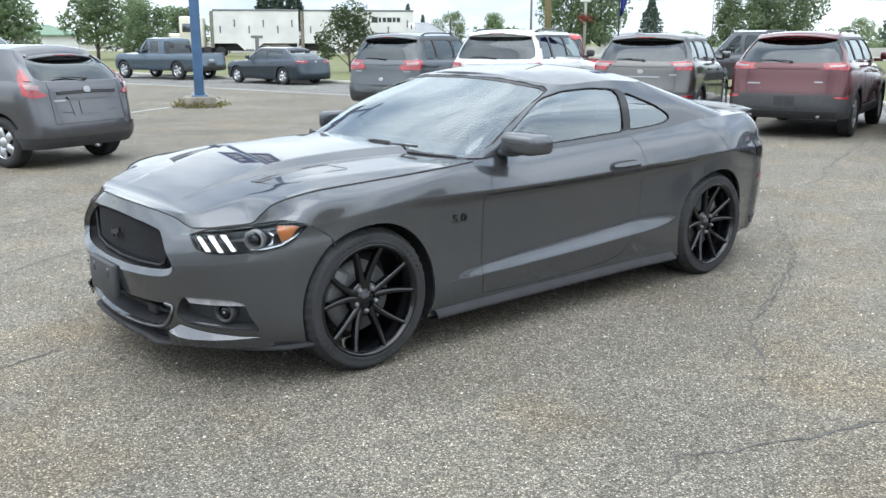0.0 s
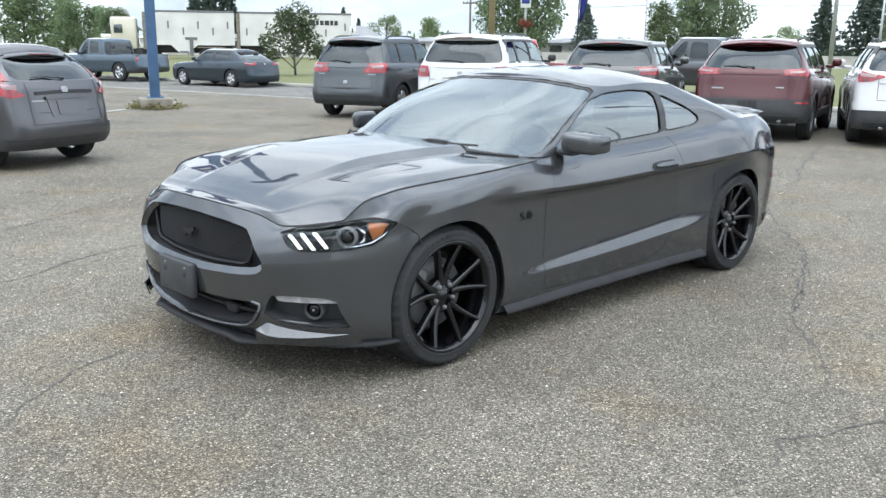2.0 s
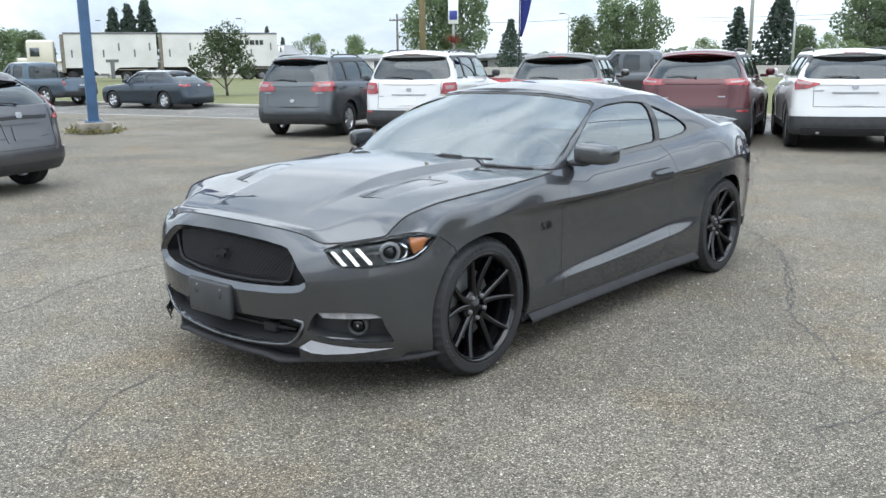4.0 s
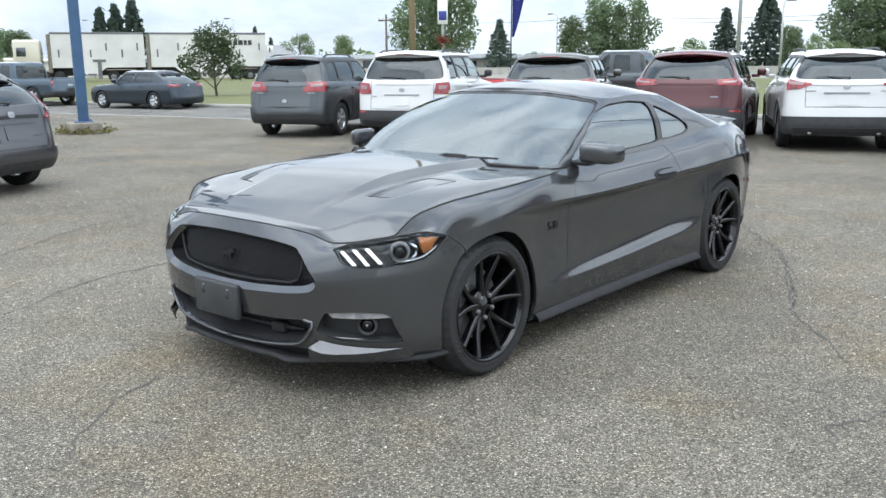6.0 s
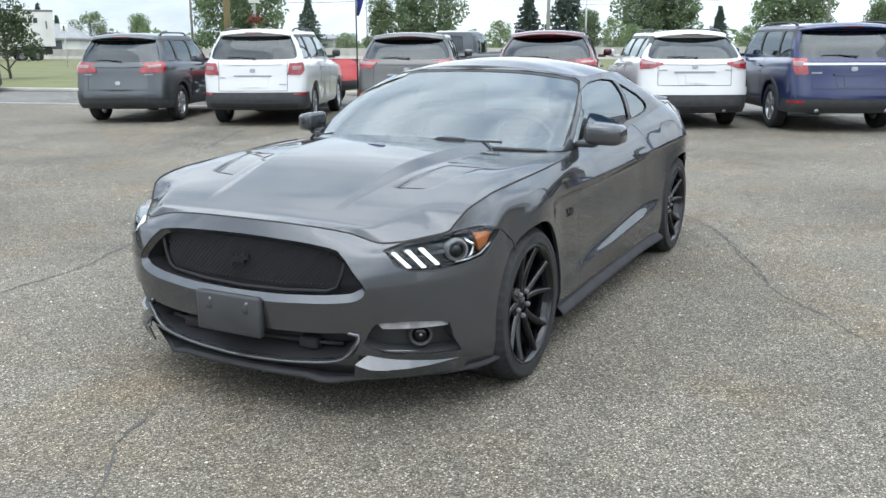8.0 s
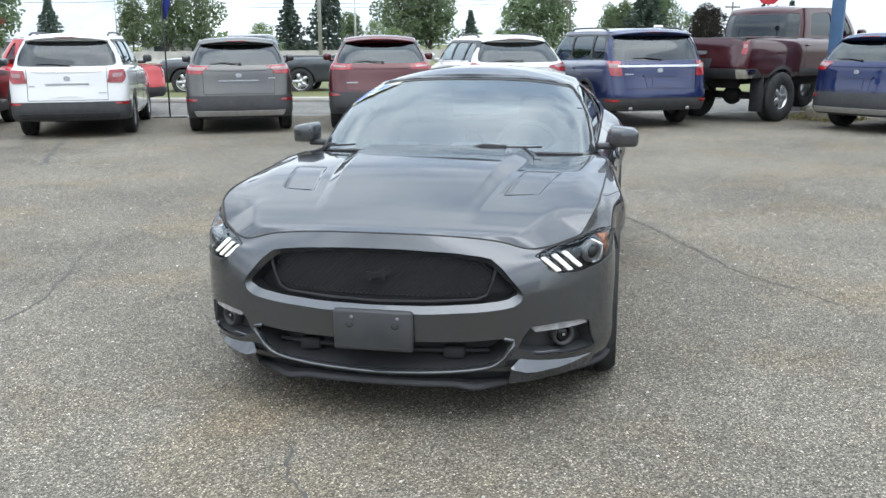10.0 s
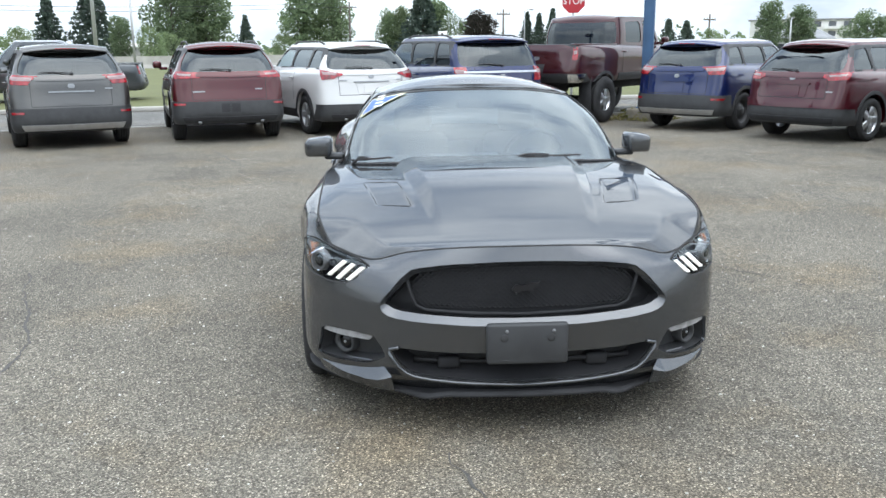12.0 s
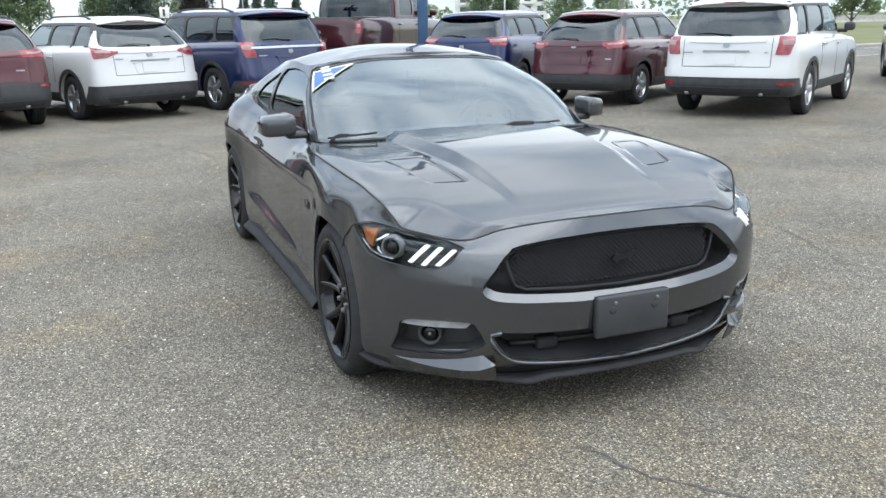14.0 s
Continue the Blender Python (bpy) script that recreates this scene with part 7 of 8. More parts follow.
apple.matrix_world = Matrix.Translation((-5.75, 41.8, 0)) @ Matrix.Rotation(radians(-3), 4, "Y") @ Matrix.Rotation(radians(180), 4, "Z") @ Matrix.Diagonal((3.0, 3.0, 3.35, 1))
tagged(apple, "small round-crowned tree on the grass verge", "tree", "roadside trees")

# a belt of far woods all round
rng = np.random.default_rng(77)
far_pts, far_sz = [], []
for i in range(16000):
    a = rng.uniform(-math.pi, math.pi)
    d = rng.uniform(205, 235)
    top = 3.6 + 1.5 * math.sin(a * 23) + 1.1 * math.sin(a * 61 + 1) + 0.8 * math.sin(a * 131 + 2)
    if not (-0.75 < a < 1.75):
        top *= 2.2
    far_pts.append(np.array((d * math.sin(a), d * math.cos(a), rng.uniform(-0.5, 1.0) ** 1.0 * max(top, 0.8))))
    far_sz.append(rng.uniform(0.5, 1.1))
tagged(new("far_woods", leaf_mesh("far_woods", far_pts, far_sz, rng, LEAF_A)), "dark green belt of far woods on the horizon", "woods", kind="stuff")

# ---------------------------------------------------------------- poles, signs, flag
GALV = varied("galvanised_steel", (0.42, 0.43, 0.43), rough=0.5, metal=0.6, scale=3, amount=0.15)
POLEBLUE = varied("blue_pole_paint", (0.055, 0.115, 0.215), rough=0.5, scale=2.5, amount=0.22, grain=60, bump=0.1)
TIMBER = varied("pole_timber", (0.24, 0.19, 0.11), rough=0.85, scale=1.2, amount=0.25, grain=35, bump=0.3)
GREYTIMBER = varied("old_pole_timber", (0.12, 0.105, 0.09), rough=0.9, scale=1.2, amount=0.25, grain=35, bump=0.3)
FLAGBLUE = varied("flag_blue", (0.035, 0.05, 0.25), rough=0.7, scale=1.5, amount=0.12, grain=90)
STAINED = varied("stained_concrete", (0.20, 0.18, 0.145), rough=0.9, scale=5, amount=0.4, grain=50, bump=0.3)
SIGNRED = varied("sign_red", (0.42, 0.02, 0.03), rough=0.5, scale=3, amount=0.1)


def blue_lamp_post(x, y, seed, side):
    root = thing("lamp_post", pose(x, y, 0, 0, 0, 20), "tall blue-painted steel lamp post on a square concrete base", "lamp post", "blue lamp posts")
    bm = boxed(-0.11, 0.11, -0.11, 0.11, 0.24, 9.0, 0.02, 2)
    part("pole", bm, POLEBLUE, root)
    pl = boxed(-0.19, 0.19, -0.19, 0.19, 0.245, 0.275, 0.006, 1)
    part("base_plate", pl, POLEBLUE, root)
    for a in (-1, 1):
        for b in (-1, 1):
            part("bolt", boxed(a * 0.15 - 0.015, a * 0.15 + 0.015, b * 0.15 - 0.015, b * 0.15 + 0.015, 0.275, 0.33, 0.004, 1), GALV, root)
    c = boxed(-0.36, 0.36, -0.36, 0.36, -0.05, 0.25, 0.03, 2)
    for v in c.verts:
        v.co += Vector(noise.noise_vector(v.co * 4 + Vector((seed, 0, 0)))) * 0.012
    part("concrete_base", c, STAINED, root)
    part("lamp_head", boxed(-0.9, 0.9, -0.18, 0.18, 9.0, 9.15, 0.04, 2), POLEBLUE, root)
    for s in (-1, 1):
        ban = bmesh.new()
        rows = [[ban.verts.new((s * (0.16 + 0.72 * i / 8), 0.04 * math.sin(i * 0.7 + s) * (i / 8) + 0.02 * math.sin(j * 1.3), 5.3 + 1.6 * j / 6)) for i in range(9)] for j in range(7)]
        for a, b in zip(rows, rows[1:]):
            for i in range(8):
                ban.faces.new((a[i], a[i + 1], b[i + 1], b[i]))
        bmesh.ops.solidify(ban, geom=ban.faces[:], thickness=0.004)
        bn = part("banner", ban, FLAGBLUE, root, "dark blue cloth banner with white marks")
        for k in range(3):
            part("banner_mark", boxed(s * 0.52 - 0.2, s * 0.52 + 0.2 - 0.08 * k, -0.05, 0.07, 5.65 + 0.36 * k, 5.82 + 0.36 * k, 0.004, 1), SIGNWHITE, bn)
        for z in (5.28, 6.92):
            part("banner_arm", tube(bmesh.new(), [(s * 0.1, 0, z), (s * 0.92, 0, z)], 0.018, 6), POLEBLUE, root)
    r2 = np.random.default_rng(seed)
    pts, sz = [], []
    for i in range(420):
        a = r2.uniform(0, 6.28)
        u = max(abs(math.cos(a)), abs(math.sin(a)))
        d = r2.uniform(0.37, 0.62) / u * r2.uniform(0.9, 1.05)
        pts.append(np.array((x + d * math.cos(a), y + d * math.sin(a), 0.02 + abs(r2.normal()) * 0.10 * (0.8 - (d - 0.37)))))
        sz.append(r2.uniform(0.02, 0.05))
    tagged(new("weeds", leaf_mesh("weeds", pts, sz, r2, WEED)), "dry yellow-green weeds round a concrete post base", "weeds", kind="stuff")


blue_lamp_post(-6.4, 20.85, 4, 1)
blue_lamp_post(13.05, 10.65, 6, -1)


def utility_pole(x, y, h, r, mat, arm, label):
    root = thing("utility_pole", pose(x, y, 0, 0, 0, -37 + (x * 13) % 20), label, "utility pole", "utility poles")
    part("pole", tube(bmesh.new(), [(0, 0, -0.05), (0, 0, h * 0.5), (0, 0, h)], [r, r * 0.88, r * 0.72], 10), mat, root)
    if arm:
        part("crossarm", boxed(-arm, arm, -0.05, 0.05, h - 0.55, h - 0.43, 0.01, 1), mat, root)
        for k in (-0.9, -0.4, 0.4, 0.9):
            part("insulator", tube(bmesh.new(), [(k * arm, 0, h - 0.43), (k * arm, 0, h - 0.27)], 0.035, 8), GALV, root)
    return root


for x, y, h in ((4.7, 74.9, 5.5), (60.4, 65.4, 6.0), (66.8, 73, 6.0), (70.0, 53.4, 5.2), (79.3, 35.8, 4.4)):
    utility_pole(x, y, h, 0.11, GREYTIMBER, 0.75, "weathered wooden utility pole with crossarm by the highway")
utility_pole(3.75, 45.7, 13.5, 0.17, TIMBER, 0, "thick yellowish timber utility pole at the kerb")


def street_lamp(x, y, h, arm, turn, r=0.07):
    root = thing("street_lamp", pose(x, y, 0, 0, 0, turn), "grey steel street lamp with a short arm", "street lamp", "street lamps")
    part("pole", tube(bmesh.new(), [(0, 0, -0.05), (0, 0, h * 0.6), (0, 0, h)], [r, r * 0.8, r * 0.6], 10), GALV, root)
    if arm:
        part("arm", tube(bmesh.new(), [(0, 0, h - 0.05), (arm * 0.5, 0, h + 0.12), (arm, 0, h + 0.15)], 0.03, 8), GALV, root)
        part("lamp_head", boxed(arm - 0.1, arm + 0.45, -0.11, 0.11, h + 0.08, h + 0.2, 0.04, 2), GREYPLASTIC, root)


street_lamp(-9.06, 89.8, 5.8, 0.6, 150)
street_lamp(-26.5, 107.1, 6.5, 0.7, 150)
street_lamp(24.0, 91.7, 6.3, 0.6, 150)
street_lamp(23.4, 49.6, 9.0, 0, 0, 0.13)
street_lamp(27.8, 52.7, 5.0, 0.3, -30, 0.09)
street_lamp(62.6, 23.0, 3.3, 2.2, 15, 0.08)
street_lamp(35.0, 9.8, 9.0, 0, 0, 0.12)
street_lamp(84, 60, 5.6, 0.8, -20, 0.09)

wires = thing("power_line", Matrix.Identity(4), "thin dark overhead wires along the highway", "cable")
for z in (5.55, 5.95):
    part("wire", tube(bmesh.new(), [(24.0 + 36.4 * f, 91.7 - 26.3 * f, z - 0.5 * math.sin(math.pi * f)) for f in [k / 12 for k in range(13)]], 0.018, 4), BLACK, wires)
part("wire", tube(bmesh.new(), [(4.7 + 19.3 * f, 74.9 + 16.8 * f, 5.2 + 0.6 * f - 0.35 * math.sin(math.pi * f)) for f in [k / 8 for k in range(9)]], 0.018, 4), BLACK, wires)

# feather flag between the parked cars
fl = thing("feather_flag", pose(3.25, 20.0, 0, 0, 0, -30), "tall blue feather flag with white marks on a black pole", "flag")
part("pole", tube(bmesh.new(), [(0, 0, 0), (0, 0, 2.0), (0.02, 0, 3.6), (0.1, 0, 4.4), (0.3, 0, 4.75)], [0.018, 0.016, 0.013, 0.01, 0.008], 8), BLACK, fl)
part("foot", tube(bmesh.new(), [(-0.35, 0, 0.012), (0.35, 0, 0.012)], 0.014, 6), BLACK, fl)
bm = bmesh.new()
rows = []
for i in range(15):
    t = i / 14
    z = 2.05 + 2.65 * t
    x0 = 0.02 + 0.25 * max(0, (t - 0.75) / 0.25) ** 2
    w = 0.40 * (math.sin(math.pi * min(1, t * 0.55 + 0.02)) ** 0.7) * (1 - max(0, (t - 0.85) / 0.15) ** 2 * 0.7)
    rows.append([bm.verts.new((x0 + w * j / 5, 0.03 * math.sin(z * 3 + j * 0.9), z)) for j in range(6)])
for a, b in zip(rows, rows[1:]):
    for j in range(5):
        bm.faces.new((a[j], a[j + 1], b[j + 1], b[j]))
bmesh.ops.solidify(bm, geom=bm.faces[:], thickness=0.004)
part("banner", bm, FLAGBLUE, fl)
part("mark", boxed(0.12, 0.20, -0.035, -0.030, 2.85, 3.25, 0.0), SIGNWHITE, fl)

# stop sign
st = thing("stop_sign", pose(16.9, 14.7, 0, 0, 0, -55), "red octagonal stop sign on a steel post", "traffic sign")
part("post", boxed(-0.03, 0.03, -0.03, 0.03, -0.02, 2.95, 0.005, 1), GALV, st)
bm = lathe([(0.0, -0.045), (0.30, -0.045), (0.325, -0.042), (0.325, -0.034), (0.0, -0.034)], 8)
bmesh.ops.rotate(bm, verts=bm.verts[:], matrix=Matrix.Rotation(radians(22.5), 3, "Y"))
bmesh.ops.translate(bm, verts=bm.verts[:], vec=(0, 0, 2.72))
face = part("sign_face", bm, SIGNRED, st, smooth=False)


lettering("STOP", 0.24, Matrix.Translation((0, -0.047, 2.72)) @ Matrix.Rotation(radians(90), 4, "X"), SIGNWHITE, st)

# direction sign and no-parking sign
for x, y, h, w, turn, nm, lab in ((43.1, 39.9, 2.6, 0.30, -47, "direction_sign", "small white sign with a dark arrow on a post"), (-4.2, 60.6, 2.7, 0.2, 5, "parking_sign", "small white street sign on a thin post")):
    sg = thing(nm, pose(x, y, 0, 0, 0, turn), lab, "traffic sign")
    part("post", boxed(-0.03, 0.03, 0.0, 0.06, -0.02, h, 0.005, 1), GALV, sg)
    part("sign_face", boxed(-w, w, -0.02, 0.0, h - w * 2.2, h, 0.01, 1), SIGNWHITE, sg)
    part("mark", boxed(-w * 0.35, w * 0.1, -0.026, -0.02, h - w * 1.9, h - w * 0.4, 0.004, 1), BLACK, sg)

# banner pole with flower basket
bp = thing("banner_pole", pose(7.3, 59.6, 0, 0, 0, -10) @ Matrix.Scale(1.3, 4), "steel street pole with a banner and a flower basket", "lamp post")
part("pole", tube(bmesh.new(), [(0, 0, -0.05), (0, 0, 3), (0, 0, 6.5)], [0.08, 0.07, 0.055], 10), GALV, bp)
part("banner", boxed(-0.26, 0.26, -0.11, -0.085, 3.1, 4.4, 0.005, 1), SIGNWHITE, bp)
part("banner_stripe", boxed(-0.2, 0.2, -0.116, -0.11, 3.3, 3.75, 0.003, 1), FLAGBLUE, bp)
rb = np.random.default_rng(5)
fb = new("flower_basket", leaf_mesh("flower_basket", [np.array((rb.normal() * 0.16, -0.3 + rb.normal() * 0.16, 2.32 + rb.normal() * 0.11)) for i in range(260)], [rb.uniform(0.03, 0.07) for i in range(260)], rb, leafy("flowers", (0.05, 0.06, 0.03), (0.42, 0.06, 0.06))))
fb.parent = bp
tagged(fb, kind="stuff")

# ---------------------------------------------------------------- barrier, houses, far block
bm = bmesh.new()
prof = [(-0.3, 0), (-0.28, 0.12), (-0.14, 0.4), (-0.1, 1.05), (0.1, 1.05), (0.14, 0.4), (0.28, 0.12), (0.3, 0)]
ra = [bm.verts.new(EN @ Vector((-260, 74 + a, b))) for a, b in prof]
rb2 = [bm.verts.new(EN @ Vector((260, 74 + a, b))) for a, b in prof]
for i in range(len(prof) - 1):
    bm.faces.new((ra[i], rb2[i], rb2[i + 1], ra[i + 1]))
tagged(part("barrier", bm, CONCRETE, smooth=False), "long low grey concrete barrier along the highway", "barrier", kind="structure")

SIDING = varied("white_siding", (0.66, 0.65, 0.62), rough=0.7, scale=0.8, amount=0.1, grain=25)
ROOFGREY = varied("grey_shingles", (0.23, 0.235, 0.24), rough=0.9, scale=1.0, amount=0.2, grain=18, bump=0.3)
ROOFGREEN = varied("green_roof", (0.15, 0.22, 0.16), rough=0.8, scale=1.0, amount=0.15, grain=18)
HOUSEGLASS = varied("far_window_glass", (0.04, 0.05, 0.06), rough=0.08, scale=2, amount=0.3, coat=1.0)


def bungalow(x, y, turn, w, d, h, rise, roof, label, panes, wall=None):
    root = thing("bungalow", pose(x, y, 0, 0, 0, turn), label, "house", "far houses")
    part("wall", boxed(-w / 2, w / 2, -d / 2, d / 2, -0.1, h, 0.02, 1), wall or SIDING, root, smooth=False)
    bm = bmesh.new()
    ov = 0.45
    pts = [(-w / 2 - ov, -d / 2 - ov, h), (w / 2 + ov, -d / 2 - ov, h), (w / 2 + ov, d / 2 + ov, h), (-w / 2 - ov, d / 2 + ov, h), (-w / 2 + d * 0.3, 0, h + rise), (w / 2 - d * 0.3, 0, h + rise)]
    vs = [bm.verts.new(p) for p in pts] + [bm.verts.new((a, b, h - 0.18)) for a, b, _ in pts[:4]]
    for f in ((0, 1, 5, 4), (1, 2, 5), (2, 3, 4, 5), (3, 0, 4), (6, 7, 1, 0), (7, 8, 2, 1), (8, 9, 3, 2), (9, 6, 0, 3), (9, 8, 7, 6)):
        bm.faces.new([vs[i] for i in f])
    part("roof", bm, roof, root, smooth=False)
    for k, (px, pw, z0, z1) in enumerate(panes):
        win = part("window", boxed(px - pw / 2 - 0.08, px + pw / 2 + 0.08, -d / 2 - 0.06, -d / 2 - 0.002, z0 - 0.08, z1 + 0.08, 0.01, 1), SIDING, root, smooth=False)
        part("pane", boxed(px - pw / 2, px + pw / 2, -d / 2 - 0.075, -d / 2 - 0.055, z0, z1, 0.0), HOUSEGLASS, win, smooth=False)
    return root


W3 = [(-4.2, 1.3, 1.0, 2.0), (-1.8, 0.9, 0.1, 2.1), (0.6, 1.6, 0.9, 2.0), (3.4, 1.8, 1.0, 2.0)]
bungalow(-29.3, 121.8, -20, 12.5, 6, 2.3, 0.5, SIDING, "white low bungalow with flat pale roof across the highway", W3)
bungalow(-7.6, 110.3, -10, 7.4, 6, 2.2, 1.6, ROOFGREY, "white house with a grey shingled gable roof", [(-1.5, 1.2, 1.0, 1.9), (1.2, 1.4, 1.0, 1.9)])
bungalow(-23.1, 118.7, -12, 8, 5, 2.3, 0.5, ROOFGREY, "long low white house across the highway", [(-2, 1.2, 1, 1.9), (1.5, 1.6, 1, 1.9)])
bungalow(4.6, 110.4, -25, 9, 6, 2.1, 0.5, ROOFGREY, "low grey-roofed white house across the highway", [(-2.5, 1.4, 0.9, 1.8), (1.8, 1.4, 0.9, 1.8)])
bungalow(-12.3, 139.7, -10, 7, 6, 2.6, 1.9, ROOFGREY, "far house with a hipped grey roof", [(0, 1.5, 1, 2)])
bungalow(-57.4, 116.8, -30, 7, 6, 2.4, 1.3, ROOFGREEN, "far house with a pale green roof", [(0, 1.5, 1, 2)])
bungalow(19.0, 99, -30, 8, 6, 2.0, 0.5, ROOFGREY, "low white house behind the highway barrier", [(-2, 1.4, 0.9, 1.7), (2, 1.4, 0.9, 1.7)])
bungalow(33.0, 97, -35, 8, 6, 2.0, 0.6, ROOFGREY, "low pale house behind the highway barrier", [(-2, 1.4, 0.9, 1.7), (2, 1.4, 0.9, 1.7)])
bungalow(52.0, 90, -40, 11, 6, 1.9, 0.4, SIDING, "long low pale building behind the highway", [(-3, 1.4, 0.8, 1.6), (2, 1.4, 0.8, 1.6)])
bungalow(120, 40, -72, 9, 6, 2.3, 1.3, ROOFGREY, "low grey-roofed building beyond the lot", [(-2, 1.4, 0.8, 1.6), (2, 1.4, 0.8, 1.6)])

ap = thing("apartment_block", pose(245, 76, 0, 0, 0, -75), "far pale apartment block with balconies and flat roof", "building")
part("wall", boxed(-13, 13, -6, 6, 0, 7.6, 0.05, 1), SIDING, ap, smooth=False)
part("roof", boxed(-13.5, 13.5, -6.5, 6.5, 7.6, 8.0, 0.05, 1), ROOFGREY, ap, smooth=False)
part("stair_head", boxed(-4, 1, -3, 3, 8.0, 9.6, 0.05, 1), SIDING, ap, smooth=False)
for fl_i in range(3):
    for k in range(7):
        w = part("window", boxed(-11.6 + k * 3.6, -9.8 + k * 3.6, -6.1, -6.0, 0.9 + fl_i * 2.5, 2.3 + fl_i * 2.5, 0.0), HOUSEGLASS, ap, smooth=False)
    for k in range(3):
        part("balcony", boxed(-11.5 + k * 8.4, -7.5 + k * 8.4, -7.3, -6.0, 0.3 + fl_i * 2.5, 1.0 + fl_i * 2.5, 0.03, 1), SIDING, ap, smooth=False)

# ---------------------------------------------------------------- road train on the highway
TRAILERWHITE = varied("trailer_white", (0.62, 0.61, 0.58), rough=0.55, scale=0.5, amount=0.14, grain=8)
CREAM = paint("cream_cab_paint", (0.62, 0.58, 0.47))
tp = Vector((-25.9, 87.6, 0))
tq = Vector((-7.6, 91.1, 0))
ang = math.degrees(math.atan2(tq.y - tp.y, tq.x - tp.x))


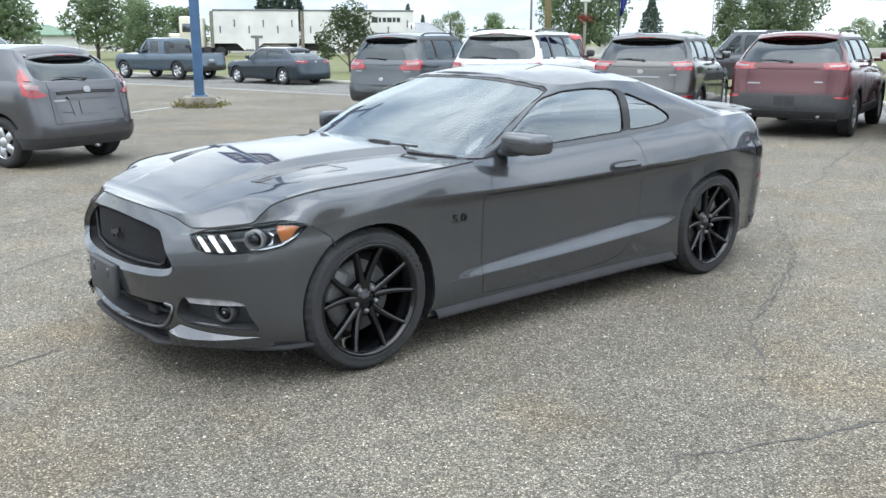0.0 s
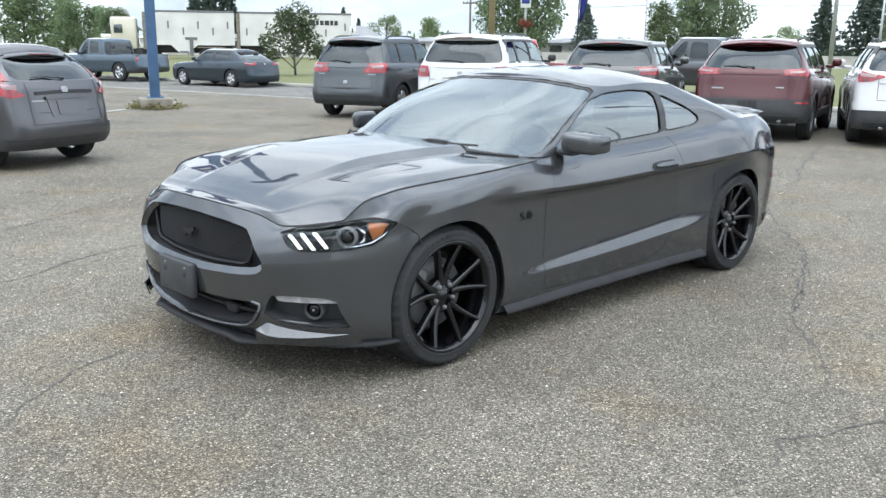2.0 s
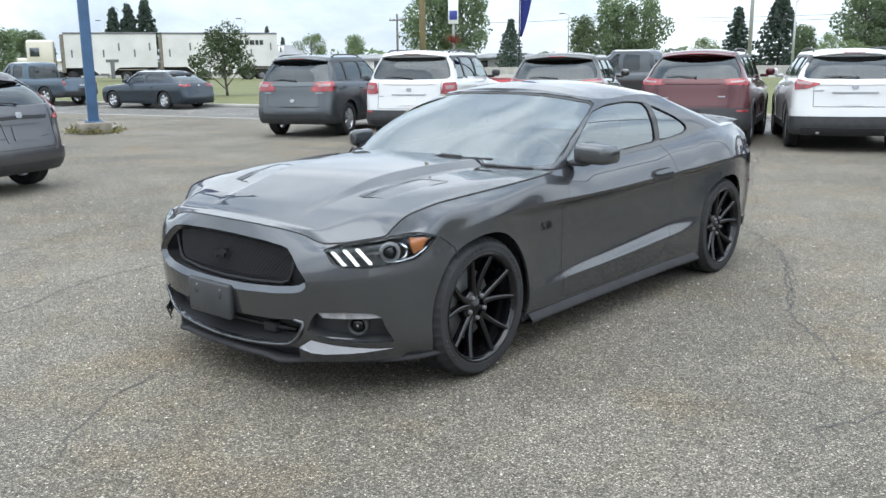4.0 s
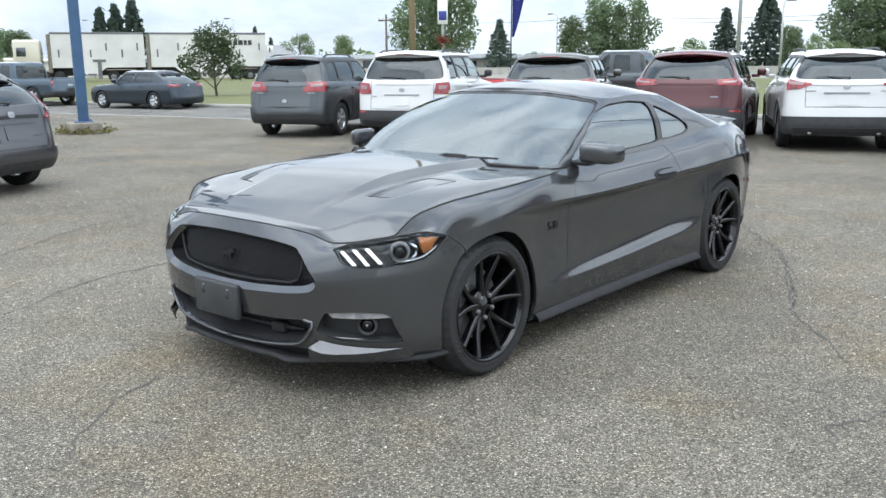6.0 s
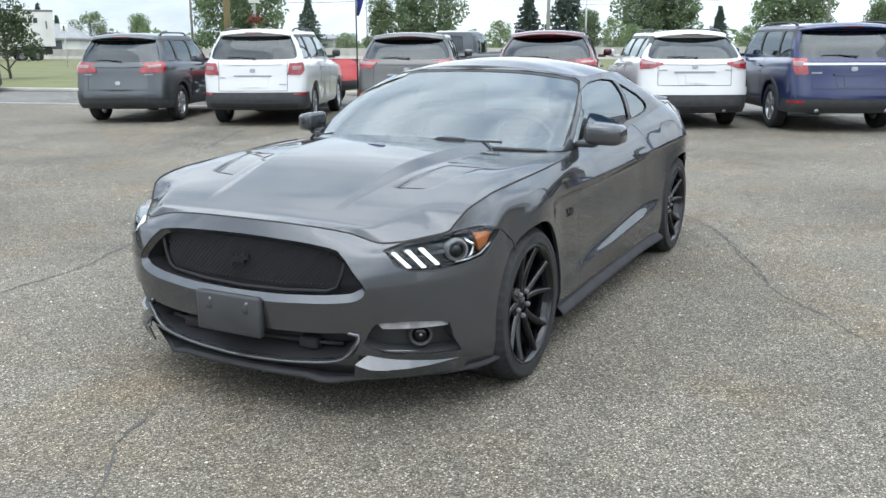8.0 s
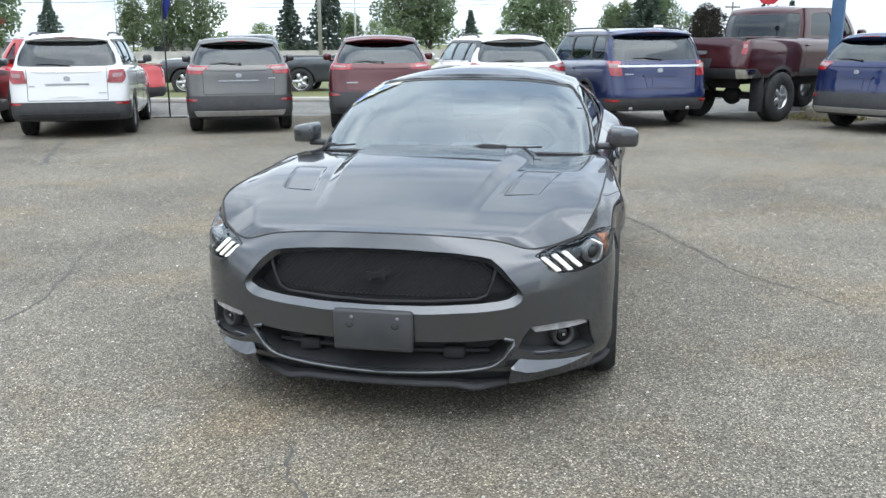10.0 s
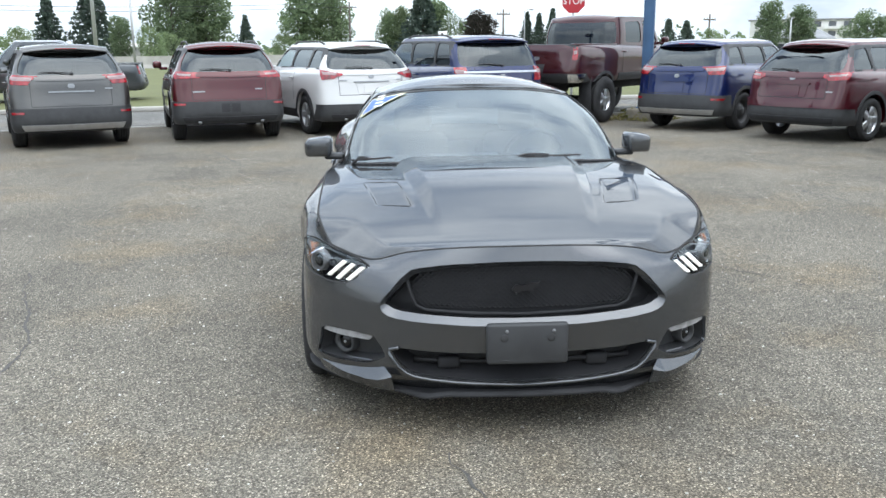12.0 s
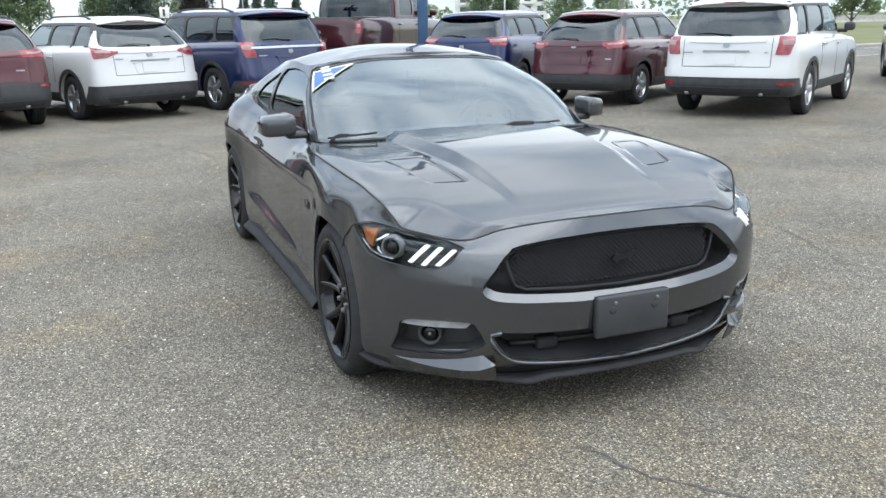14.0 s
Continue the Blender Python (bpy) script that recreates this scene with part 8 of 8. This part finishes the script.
def trailer(m, length, bars):
    """A hopper-bottomed box trailer, its nose over the origin and its tail ahead along x."""
    root = thing("box_trailer", m, "long white box trailer with dark mud-streaked underside", "trailer", "road train")
    bm = bmesh.new()
    prof = [(0.35, 4.45), (0.35, 1.35), (2.5, 1.35), (3.3, 0.62), (length - 4.4, 0.62), (length - 3.5, 1.35), (length, 1.35), (length, 4.45)]
    sides = [[bm.verts.new((a, y, b)) for a, b in prof] for y in (-1.25, 1.25)]
    bm.faces.new(sides[0][::-1]), bm.faces.new(sides[1])
    for k in range(len(prof)):
        n = (k + 1) % len(prof)
        bm.faces.new((sides[0][k], sides[0][n], sides[1][n], sides[1][k]))
    bmesh.ops.recalc_face_normals(bm, faces=bm.faces[:])
    part("body", bm, TRAILERWHITE, root, smooth=False)
    part("top_rail", boxed(0.3, length + 0.02, -1.29, 1.29, 4.40, 4.58, 0.02, 1), GREYPLASTIC, root, smooth=False)
    part("lower_rail", boxed(3.3, length - 4.4, -1.28, -1.25, 0.62, 0.8, 0.01, 1), GREYPLASTIC, root, smooth=False)
    part("nose_frame", boxed(0.0, 0.33, -1.15, 1.15, 0.9, 4.4, 0.04, 1), STAINED, root, smooth=False)
    for k in range(9):
        part("ladder_rung", boxed(-0.06, 0.0, -1.1, -0.6, 1.2 + k * 0.36, 1.25 + k * 0.36, 0.005, 1), GREYPLASTIC, root, smooth=False)
    part("chassis", boxed(0.3, length - 0.2, -0.5, 0.5, 0.62, 1.34, 0.03, 1), BLACK, root)
    for k in range(int(length / 1.5)):
        x = 1.5 + k * 1.5
        part("side_post", boxed(x, x + 0.035, -1.262, -1.25, 1.36, 4.4, 0.0), TRAILERWHITE, root, smooth=False)
    for x in (length - 2.9, length - 1.6):
        for sd in (-1, 1):
            w = part("wheel", lathe([(0.0, sd * 0.1), (0.28, sd * 0.08), (0.31, sd * 0.14), (0.5, sd * 0.14), (0.52, 0), (0.5, -sd * 0.14), (0, -sd * 0.14)], 24), RUBBER, root)
            w.location = (x, sd * 1.05, 0.52)
            part("rim", lathe([(0.0, sd * 0.13), (0.1, sd * 0.13), (0.13, sd * 0.105), (0.26, sd * 0.10), (0.275, sd * 0.12)], 20), GREYPLASTIC, w)
    part("mudguard", boxed(length - 3.6, length - 0.9, -1.26, -0.9, 1.08, 1.2, 0.04, 1), STAINED, root)
    for k in range(6):
        part("side_marker", boxed(0.9 + k * (length - 1.6) / 5, 1.04 + k * (length - 1.6) / 5, -1.29, -1.25, 2.3 + 0.6 * (k % 2), 3.0 + 0.6 * (k % 2), 0.0), GREYPLASTIC, root, smooth=False)
    leg = length * 0.5
    part("landing_leg", boxed(leg, leg + 0.35, -1.31, -1.2, 0.3, 2.1, 0.02, 1), GREYPLASTIC, root, smooth=False)
    part("leg_bracket", boxed(leg - 0.4, leg + 0.75, -1.30, -1.24, 1.85, 2.1, 0.02, 1), GREYPLASTIC, root, smooth=False)
    for a, b, z0, z1 in bars:
        part("lettering_bar", boxed(a, b, -1.275, -1.25, z0, z1, 0.0), BLACK, root, smooth=False)
    return root


m1 = Matrix.Translation(tp) @ pose(0, 0, 0, 0, 0, ang)
trailer(m1, 8.5, [])
trailer(m1 @ pose(8.7, 0, 0), 11.2, [(7.0, 7.6, 3.35, 3.9), (7.7, 7.95, 3.4, 3.85), (8.1, 8.45, 3.4, 3.85), (8.55, 9.0, 3.4, 3.85), (9.1, 9.4, 3.4, 3.85), (9.5, 9.85, 3.4, 3.85)])
tr = thing("truck_tractor", m1 @ pose(-5.2, 0, 0), "cream highway tractor unit with a long bonnet", "truck", "road train")
cb = boxed(2.3, 4.6, -1.2, 1.2, 0.9, 3.9, 0.2, 3)
part("cab", cb, CREAM, tr)
bn = boxed(0.2, 2.5, -0.9, 0.9, 0.8, 2.3, 0.25, 3)
part("bonnet", bn, CREAM, tr)
part("windscreen", boxed(2.2, 2.34, -1.0, 1.0, 2.45, 3.3, 0.05, 2), HOUSEGLASS, tr)
part("side_window", boxed(2.6, 3.4, -1.23, -1.17, 2.4, 3.2, 0.02, 1), HOUSEGLASS, tr)
part("chassis", boxed(0.2, 6.5, -0.45, 0.45, 0.5, 0.9, 0.03, 1), BLACK, tr)
part("bumper", boxed(-0.05, 0.25, -1.15, 1.15, 0.4, 0.85, 0.06, 2), CHROME, tr)
for x in (1.1, 4.8, 6.1):
    for s in (-1, 1):
        w = part("wheel", lathe([(0.0, s * 0.14), (0.3, s * 0.14), (0.33, s * 0.1), (0.5, s * 0.14), (0.52, 0), (0.5, -s * 0.14), (0, -s * 0.14)], 22), RUBBER, tr)
        w.location = (x, s * 1.0, 0.52)
